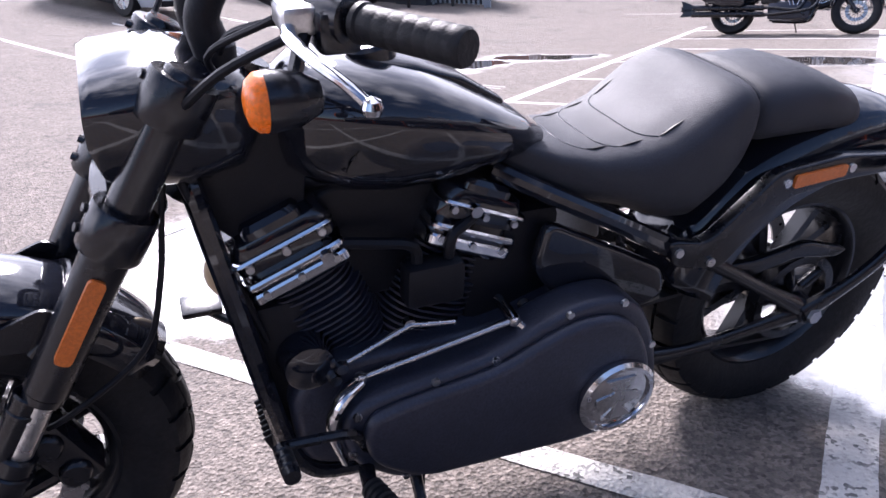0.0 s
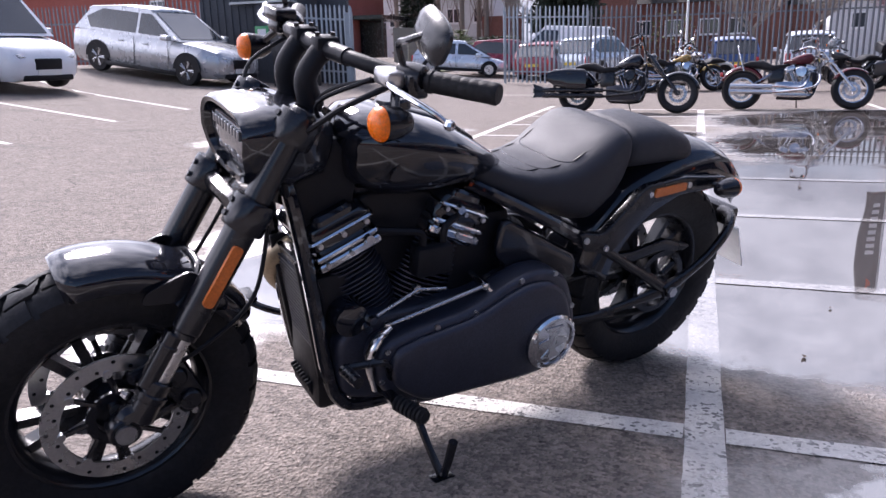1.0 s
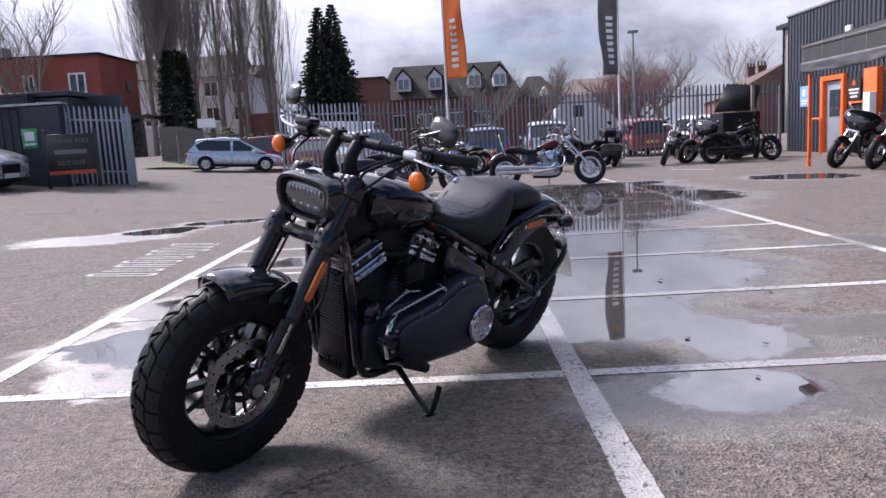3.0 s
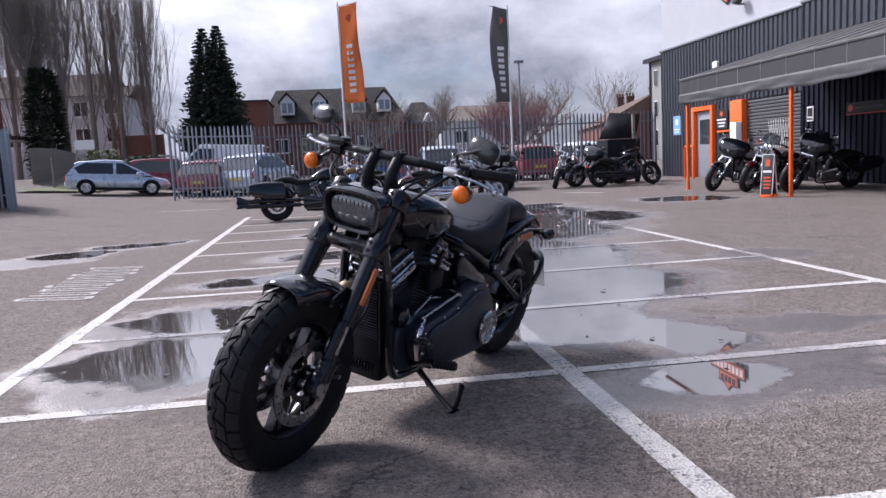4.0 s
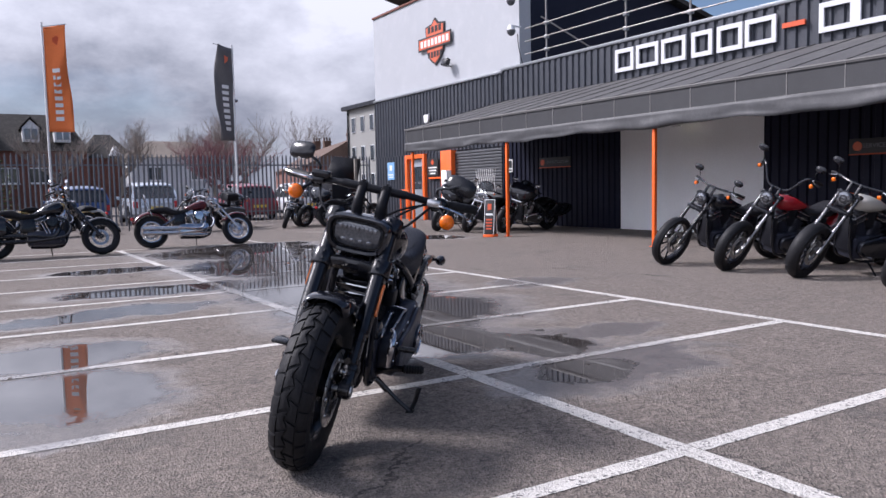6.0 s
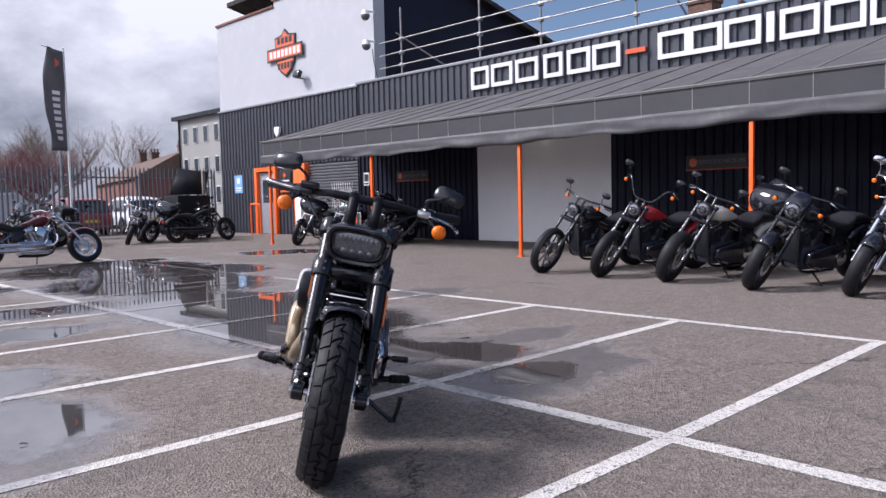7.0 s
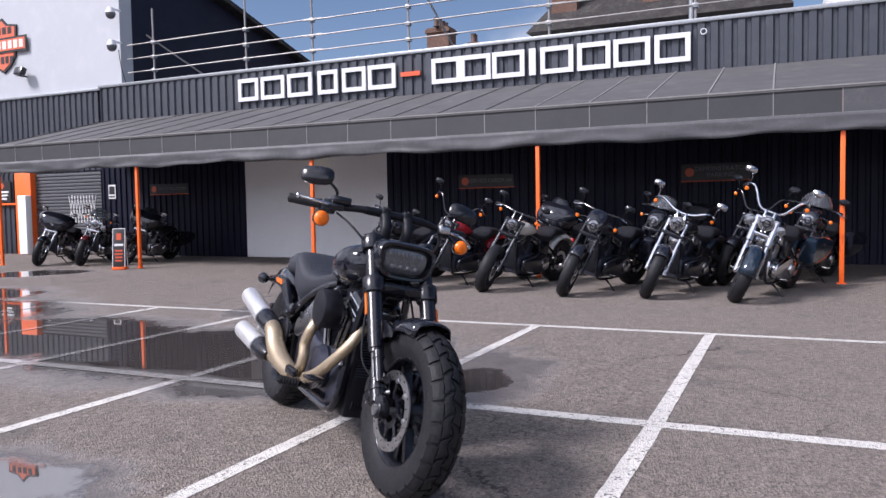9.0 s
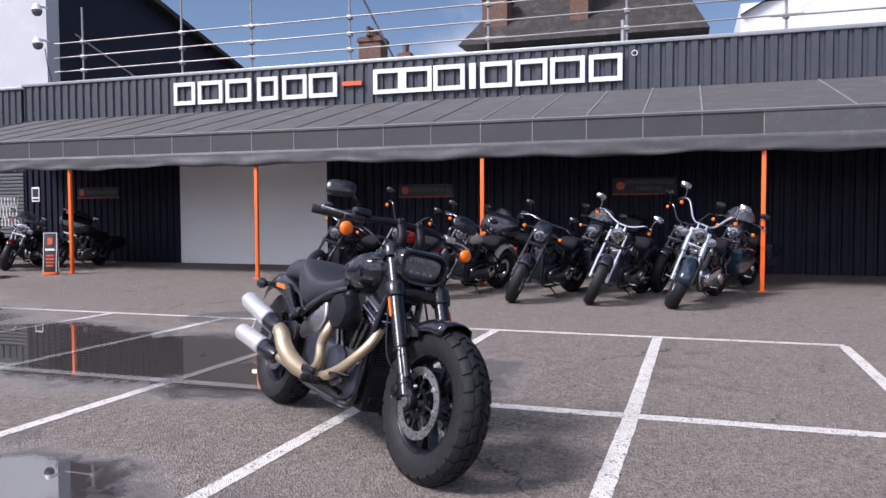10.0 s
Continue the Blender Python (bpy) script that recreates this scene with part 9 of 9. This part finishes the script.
part("roof", bm, SLATE, H, "", 20)

H = empty("white_house", pose(0.9, 0, 0), "off-white rendered house with a brown roof behind bare trees", "house", site=FAR_WHITE)
bm = mesh()
box(bm, -21.0, -10.9, 45, 52, 0, 5.7)
part("wall", bm, HOUSE_WHITE, H, "off-white walls", 20)
bm = mesh()
roof_prism(bm, -21.0, -12.2, 45, 52, 5.65, 7.3, 0.05)
roof_prism(bm, -12.2, -10.9, 45.2, 51, 5.60, 6.5, 0.05)
part("roof", bm, ROOF_BROWN, H, "dark brown roof", 20)
for x, z in ((-11.7, 5.0), (-11.7, 3.4), (-15.6, 3.4), (-17.2, 3.3), (-13.4, 3.4), (-15.6, 4.9), (-13.4, 4.9)):
    window(H, x, z, 0.9, 0.9, 45, 2)
bm = mesh()
box(bm, -9.6, -7.3, 41, 41.3, 0, 3.1)
solid("garden_wall", bm, BRICK, "long low brick garden wall", "wall", smooth=20, site=FAR_WHITE)

H = empty("red_building", pose(0, 0, 0), "two-storey flat-roofed red painted building", "building", site=FAR_RED)
bm = mesh()
box(bm, -20.3, -13.3, 32, 36.1, 0, 5.60)
part("wall", bm, RED_WALL, H, "red painted walls", 20)
bm = mesh()
box(bm, -34, -20.3, 33, 36.1, 0, 4.72)
part("wing", bm, RED_WALL, H, "lower red wing", 20)
bm = mesh()
box(bm, -20.4, -13.2, 31.9, 36.2, 5.60, 5.70)
box(bm, -34, -20.4, 32.9, 36.2, 4.72, 4.82)
part("roof_edge", bm, SATIN_BLACK, H, "dark roof edging", 20)
for x, z, w, h in ((-18.6, 4.42, 1.75, 0.92), (-16.45, 4.42, 0.5, 0.92), (-14.32, 4.42, 0.76, 0.92), (-18.5, 2.0, 1.9, 1.0), (-21.2, 3.8, 0.7, 0.75), (-24.5, 3.8, 0.9, 0.75)):
    window(H, x, z, w, h, 32 if x > -20 else 33, 3 if w > 1.5 else 2)
bm = mesh()
box(bm, -13.3, -11.8, 32.2, 36, 2.78, 2.95)
box(bm, -13.25, -13.15, 33, 36, 0.4, 2.75)
part("porch_roof", bm, SATIN_BLACK, H, "dark porch roof", 20)
for yy in (32.5, 35.6):
    bm = mesh()
    box(bm, -11.95, -11.87, yy, yy + 0.08, 0.3, 2.78)
    part("porch_post", bm, SATIN_BLACK, H, "", 20)
for yy, zz in ((34.6, 4.15), (33.2, 1.5)):
    bm = mesh()
    box(bm, -13.3, -13.24, yy, yy + 0.6, zz, zz + 0.5)
    part("side_window", bm, GLASS_DARK, H, "small side window", 20)
for x in (-19.25, -18.12):
    bm = mesh()
    box(bm, x - 0.34, x + 0.34, 32.6, 33.3, 5.70, 6.25, None, 0.03)
    solid("roof_unit", bm, GALV, "grey metal plant box on the flat roof", "roof unit", "roof plant", smooth=20, site=FAR_RED)

H = empty("pale_house", pose(0, 0, 0), "pale hipped house with a weathered buff roof beyond the fence", "house", site=FAR_DORMER)
bm = mesh()
box(bm, 7.8, 14.4, 55, 61, 0, 3.8)
part("wall", bm, HOUSE_WHITE, H, "", 20)
bm = mesh()
roof_prism(bm, 7.8, 14.4, 55, 61, 3.75, 5.1, 2.0)
part("roof", bm, ROOF_BUFF, H, "weathered buff roof", 20)
window(H, 9.4, 2.6, 1.0, 1.0, 55, 2)
window(H, 12.4, 2.6, 1.0, 1.0, 55, 2)
# terrace running north, with its ridge along y in its own axes
H = empty("terrace_house", pose(28.6, 63.4, 0, 0, 0, -13.3), "brown-tiled brick terrace with chimney stacks", "house")
bm = mesh()
box(bm, -4.2, 4.2, 0, 27, 0, 3.6)
part("wall", bm, BRICK, H, "", 20)
bm = mesh()
add_faces(bm, [(-4.5, -0.1, 3.5), (0, -0.1, 6.0), (4.5, -0.1, 3.5), (-4.5, 27.1, 3.5), (0, 27.1, 6.0), (4.5, 27.1, 3.5)], [(0, 1, 4, 3), (1, 2, 5, 4), (0, 2, 1), (3, 4, 5), (0, 3, 5, 2)])
part("roof", bm, TILE_RED, H, "brown tiled roof", 20)
for y, top in ((2.2, 6.7), (15.5, 6.8), (22.5, 7.2)):
    chimney(H, 0.4, y, 5.0, top, 0.75, 0.8, 3)

# grey-beige block behind the showroom
H = empty("grey_block", pose(0, 0, 0), "grey-beige rendered block with narrow upright windows behind the showroom", "building")
bm = mesh()
box(bm, 28, 40, 38, 63, 0, 8.5)
part("wall", bm, GREY_RENDER, H, "", 20)
bm = mesh()
box(bm, 27.6, 40, 37.6, 63.5, 8.5, 8.85)
part("roof_edge", bm, SATIN_BLACK, H, "dark eaves", 20)
bm = mesh()
rod(bm, (27.9, 62.7, 0), (27.9, 62.7, 8.5), 0.08, None, 8)
part("drainpipe", bm, SATIN_BLACK, H, "dark drainpipe")
for k in range(6):
    for z in (7.05, 4.4, 1.9):
        y = 61.6 - 1.85 * k
        bm = mesh()
        box(bm, 27.94, 28.04, y - 0.35, y + 0.35, z - 0.7, z + 0.7)
        wdw = part("window", bm, FRAME_WHITE, H, "narrow white window", 20)
        bm = mesh()
        box(bm, 27.90, 27.94, y - 0.29, y + 0.29, z - 0.64, z + 0.64)
        part("pane", bm, GLASS_DARK, wdw, "", 20)

# roofs behind the showroom
H = empty("rear_terrace", pose(0, 0, 0), "old brick terrace with slate roofs and chimneys behind the showroom", "house")
bm = mesh()
box(bm, 24, 34, -1.0, 9.0, 0, 7.0)
part("wall", bm, HOUSE_WHITE, H, "", 20)
bm = mesh()
add_faces(bm, [(24, -1.0, 7.7), (24, 8.2, 7.7), (27.5, 6.9, 10.6), (27.5, 0.2, 10.6), (34, -1.0, 7.7), (34, 8.2, 7.7)], [(0, 1, 2, 3), (0, 3, 4), (1, 5, 2), (3, 2, 5, 4), (0, 4, 5, 1)])
part("roof", bm, SLATE, H, "lichen-grey slate roof", 20)
chimney(H, 25.6, 7.0, 7.0, 9.9, 1.1, 1.0, 3)
chimney(H, 25.6, 3.7, 8.3, 11.4, 1.1, 0.7, 3)
chimney(H, 26, 12.6, 4.0, 8.75, 0.8, 1.0, 4)
chimney(H, 26, 11.1, 4.0, 8.0, 0.5, 0.5, 2)
H = empty("rear_sheds", pose(0, 0, 0), "pale clad outbuilding behind the roof edge", "building")
bm = mesh()
box(bm, 24, 32, -12, -2.0, 0, 8.4)
part("wall", bm, HOUSE_WHITE, H, "", 20)
bm = mesh()
add_faces(bm, [(23.8, -2.0, 8.0), (23.8, -4.2, 9.2), (23.8, -12, 9.2), (32, -2.0, 8.0), (32, -4.2, 9.2), (32, -12, 9.2)], [(0, 1, 4, 3), (1, 2, 5, 4), (0, 3, 4, 5, 2, 1)])
part("roof", bm, SLATE, H, "", 20)

# walls that close the yard behind the camera
bm = mesh()
box(bm, -34, 12, -26.3, -26, 0, 2.2)
solid("wall_south", bm, BRICK, "plain brick boundary wall behind the yard", "wall", kind="structure", smooth=20)
bm = mesh()
box(bm, -34.3, -34, -26, 17.4, 0, 2.6)
solid("wall_west", bm, BRICK, "plain brick boundary wall at the yard side", "wall", kind="structure", smooth=20)


# ---- trees ----
tree_rng = random.Random(11)


def limb(bm, p, d, length, r, depth, spread, upright, segs=3):
    """A tapering, branching limb."""
    n = 3
    q = p.copy()
    dirs = d.copy()
    prev = None
    for i in range(n + 1):
        u = i / n
        rr = r * (1 - 0.55 * u)
        side = dirs.cross(Vector((0.3, 0.2, 1))).normalized()
        up2 = side.cross(dirs).normalized()
        ringv = [bm.verts.new(q + side * (rr * math.cos(a)) + up2 * (rr * math.sin(a))) for a in (2 * math.pi * k / segs for k in range(segs))]
        if prev:
            for k in range(segs):
                j = (k + 1) % segs
                bm.faces.new((prev[k], prev[j], ringv[j], ringv[k]))
        prev = ringv
        if i < n:
            if depth > 0 and i > 0:
                for _ in range(2 if depth > 1 else 2):
                    a = tree_rng.uniform(0, 2 * math.pi)
                    s = Vector((math.cos(a), math.sin(a), 0)) * spread + Vector((0, 0, upright)) + dirs * 0.6
                    limb(bm, q, s.normalized(), length * tree_rng.uniform(0.5, 0.75), rr * 0.55, depth - 1, spread, upright, 3)
            dirs = (dirs + Vector((tree_rng.uniform(-1, 1), tree_rng.uniform(-1, 1), tree_rng.uniform(0, 0.6))) * 0.16).normalized()
            q = q + dirs * (length / n)
    if depth > 0:
        for _ in range(3):
            a = tree_rng.uniform(0, 2 * math.pi)
            s = Vector((math.cos(a), math.sin(a), 0)) * spread * 0.8 + Vector((0, 0, upright)) + dirs
            limb(bm, q, s.normalized(), length * tree_rng.uniform(0.5, 0.7), r * 0.4, depth - 1, spread, upright, 3)


def bare_tree(label, x, y, h, r=0.22, depth=4, spread=0.8, upright=0.35, mat=None, trunk=0.32, site=True):
    T = empty("tree", pose(x, y, 0), label, "tree", "bare trees", site=site)
    bm = mesh()
    tube(bm, [(0, 0, -0.1), (0.03, 0.02, h * trunk * 0.5), (0.0, 0.05, h * trunk)], [r * 1.4, r, r * 0.85], 8, 4)
    part("trunk", bm, BARK, T, "bare trunk")
    bm = mesh()
    for k in range(4):
        a = tree_rng.uniform(0, 2 * math.pi)
        d = Vector((math.cos(a) * spread, math.sin(a) * spread, upright + 0.5)).normalized()
        limb(bm, Vector((0, 0.05, h * trunk * tree_rng.uniform(0.8, 1.0))), d, h * 0.30, r * 0.55, depth - 1, spread, upright)
    part("crown", bm, mat or TWIG, T, "leafless branching crown", 0)
    return T


def poplar(label, x, y, h, r=0.2, lean=0.10):
    T = empty("tree", pose(x, y, 0), label, "tree", "bare poplars", site=FAR_WHITE)
    bm = mesh()
    tube(bm, [(0, 0, -0.1), (0.05, 0, h * 0.3), (0, 0.05, h * 0.65), (0.05, 0, h)], [r * 0.9, r * 0.6, r * 0.3, 0.012], 7, 5)
    part("trunk", bm, BARK, T, "straight bare trunk")
    bm = mesh()
    n = 34
    for i in range(n):
        u = 0.10 + 0.84 * i / n
        a = i * 2.4 + tree_rng.uniform(-0.4, 0.4)
        out = lean * tree_rng.uniform(1.6, 3.6)
        d = Vector((math.cos(a) * out, math.sin(a) * out, 1)).normalized()
        limb(bm, Vector((0.02, 0.02, h * u)), d, h * 0.30 * (1.05 - u * 0.7), 0.030 * (1.25 - u), 2, 0.30, 1.1)
    part("crown", bm, TWIG, T, "upright leafless branches", 0)
    return T


def leaves(bm, n, place, size):
    for _ in range(n):
        c, outw = place()
        s = size * tree_rng.uniform(0.6, 1.4)
        a = tree_rng.uniform(0, 6.28)
        t1 = Vector((math.cos(a), math.sin(a), tree_rng.uniform(-0.5, 0.5))).normalized()
        t2 = (outw + Vector((tree_rng.uniform(-0.5, 0.5), tree_rng.uniform(-0.5, 0.5), tree_rng.uniform(-0.9, 0.1)))).normalized()
        add_faces(bm, [c - t1 * s * 0.4, c + t1 * s * 0.4, c + t2 * s * 1.3], [(0, 1, 2)])


def conifer(label, x, y, h, w, lift=0.5, site=True):
    T = empty("tree", pose(x, y, 0), label, "tree", "conifers", site=site)
    bm = mesh()
    lathe(bm, [(0.25, -0.1), (0.18, h * 0.4), (0.02, h * 0.97)], None, 8)
    part("trunk", bm, BARK, T)
    bm = mesh()
    tiers = 46
    for k in range(tiers):
        u = k / tiers
        reach = w * min(1.0, 1.18 * (1 - u) ** 0.66) * min(1.0, 0.7 + u * 1.5)
        z = lift + (h - lift) * u
        for i in range(13):
            a = k * 1.7 + i * 0.483 + tree_rng.uniform(-0.25, 0.25)
            r1 = reach * tree_rng.uniform(0.62, 1.08)
            d = Vector((math.cos(a), math.sin(a), 0))
            side = Vector((-d.y, d.x, 0))
            for q in range(7):
                f = (q + tree_rng.random()) / 7
                c = d * (r1 * (0.25 + 0.75 * f)) + Vector((0, 0, z + 0.30 * f - 0.25 * f * f))
                s = 0.46 * (1.15 - 0.5 * f) * (1.15 - 0.85 * u)
                t = (side * tree_rng.uniform(-0.6, 0.6) + d * 0.7 + Vector((0, 0, tree_rng.uniform(-0.25, 0.55)))).normalized()
                add_faces(bm, [c - side * s * 0.35, c + side * s * 0.35 + Vector((0, 0, 0.05)), c + t * s], [(0, 1, 2)])
                add_faces(bm, [c + Vector((0, 0, s * 0.35)), c - Vector((0, 0, s * 0.3)), c + t * s], [(0, 1, 2)])
    part("crown", bm, NEEDLE, T, "dark green needle sprays", 0)
    return T


def shrub(label, x, y, w, h, mat, n=900, z0=None, site=True):
    bm = mesh()
    base = rise(x, y) if z0 is None else z0
    def place():
        a, u = tree_rng.uniform(0, 6.2832), tree_rng.random()
        rad = w * math.sqrt(max(0.02, 1 - (u - 0.3) ** 2 * 1.6)) * tree_rng.uniform(0.5, 1.0)
        return Vector((x + rad * math.cos(a), y + rad * math.sin(a) * 0.7, base + h * u)), Vector((math.cos(a), math.sin(a), 0.5))
    leaves(bm, n, place, 0.16)
    return solid("shrub", bm, mat, label, "shrub", "shrubs", smooth=0, site=site)


conifer("tall dark conifer beside the houses", -7.25, 42, 8.8, 1.75)
conifer("tall dark conifer paired with its neighbour", -6.55, 42.4, 9.0, 1.75)
conifer("distant dark conifer behind the red building", -27.0, 44, 8.0, 1.8, site=FAR_RED)
for x, y, h in ((-14.7, 41, 13.5), (-14.0, 41.6, 14.5), (-13.4, 41, 15), (-12.5, 42, 14.5), (-10.8, 41, 15), (-10.1, 42, 14), (-9.4, 41, 14.5), (-8.35, 42, 13.2), (-7.85, 41, 12.8)):
    poplar("tall leafless poplar behind the yard", x, y, h)
bare_tree("ivy-clad bare tree before the white house", -10.78, 33.9, 11.5, 0.3, 5, 0.45, 0.9, site=FAR_WHITE)
shrub("dark ivy clothing a tree trunk", -10.78, 33.9, 0.85, 4.9, IVY, 7000, 0.9, FAR_WHITE)
bare_tree("spreading leafless tree by the red building", -23.6, 36.5, 10, 0.28, 4, 0.9, 0.35, site=FAR_RED)
bare_tree("spreading leafless tree in front of the red building", -15.8, 31.0, 9.6, 0.17, 4, 0.85, 0.45, site=FAR_RED)
for x, y, h, m in ((13.4, 48, 7.6, TWIG), (7.6, 60, 7.5, TWIG), (30.0, 110, 14.0, TWIG), (24.0, 100, 12.0, TWIG), (41.0, 105, 15.0, TWIG), (3.9, 66, 8.2, TWIG), (17.8, 75, 9.0, TWIG), (-9.2, 48, 6.5, TWIG)):
    bare_tree("distant leafless tree beyond the houses", x, y, h, 0.22, 4, 0.85, 0.35, m)
for x, y, h in ((10.3, 44, 6.2), (11.2, 45.5, 5.8), (11.9, 45, 6.4)):
    bare_tree("low reddish leafless tree over the fence", x, y, h, 0.16, 4, 1.0, 0.25, TWIG_RED, 0.25)
shrub("bright green laurel shrub by the drive", -11.6, 36.5, 1.1, 1.8, SHRUB)
shrub("dark green hedge by the drive", -9.6, 37.5, 1.8, 1.6, IVY, 1400)
shrub("pale budding shrub before the dormer house", -1.6, 47, 1.6, 3.2, SHRUB, 500)
verge = mesh()
add_faces(verge, [(-13.0, 29, rise(-13, 29) + 0.05), (-10.4, 31, rise(-10.4, 31) + 0.05), (-10.6, 47, rise(-10.6, 47) + 0.05), (-13.0, 47, rise(-13, 47) + 0.05)], [(0, 1, 2, 3)])
solid("verge", verge, GRASS, "narrow grass verge beside the drive", "grass", kind="structure", smooth=0)
# close-boarded fence along the drive
f0, f1 = Vector((-14.6, 36.0)), Vector((-18.4, 55.0))
timber = empty("timber_fence", pose(f0.x, f0.y, 0, 0, 0, math.degrees(math.atan2(f1.y - f0.y, f1.x - f0.x))), "weathered grey close-boarded timber fence beside the drive", "fence", kind="structure")
fence_len = (f1 - f0).length
board_bm = mesh()
box(board_bm, 0.0, 0.235, -0.012, 0.012, 0.0, 1.72, None, 0.004)
first = part("board", board_bm, WOOD, timber, "", 20)
for k in range(int(fence_len / 0.24)):
    ob = first if k == 0 else new("board", first.data)
    ob.parent = timber
    ob.matrix_parent_inverse = Matrix.Identity(4)
    p = f0.lerp(f1, k * 0.24 / fence_len)
    ob.location = (k * 0.24, 0.012 * (k % 2), rise(p.x * 0.958, p.y) + 0.02 * math.sin(k * 2.3))
for z in (0.45, 1.35):
    rail_bm = mesh()
    box(rail_bm, 0.0, fence_len, 0.026, 0.09, z + rise(f0.x * 0.958, f0.y), z + 0.08 + rise(f0.x * 0.958, f0.y))
    part("rail", rail_bm, WOOD, timber, "", 20)
post_sign = empty("post_sign", pose(-11.1, 32.4, 0.45), "small white sign on a post by the drive", "sign")
bm = mesh()
rod(bm, (0, 0, 0), (0, 0, 2.2), 0.03, None, 8)
part("post", bm, GALV, post_sign)
bm = mesh()
box(bm, -0.4, 0.4, -0.03, -0.01, 1.75, 2.15)
part("board", bm, SIGN_WHITE, post_sign)
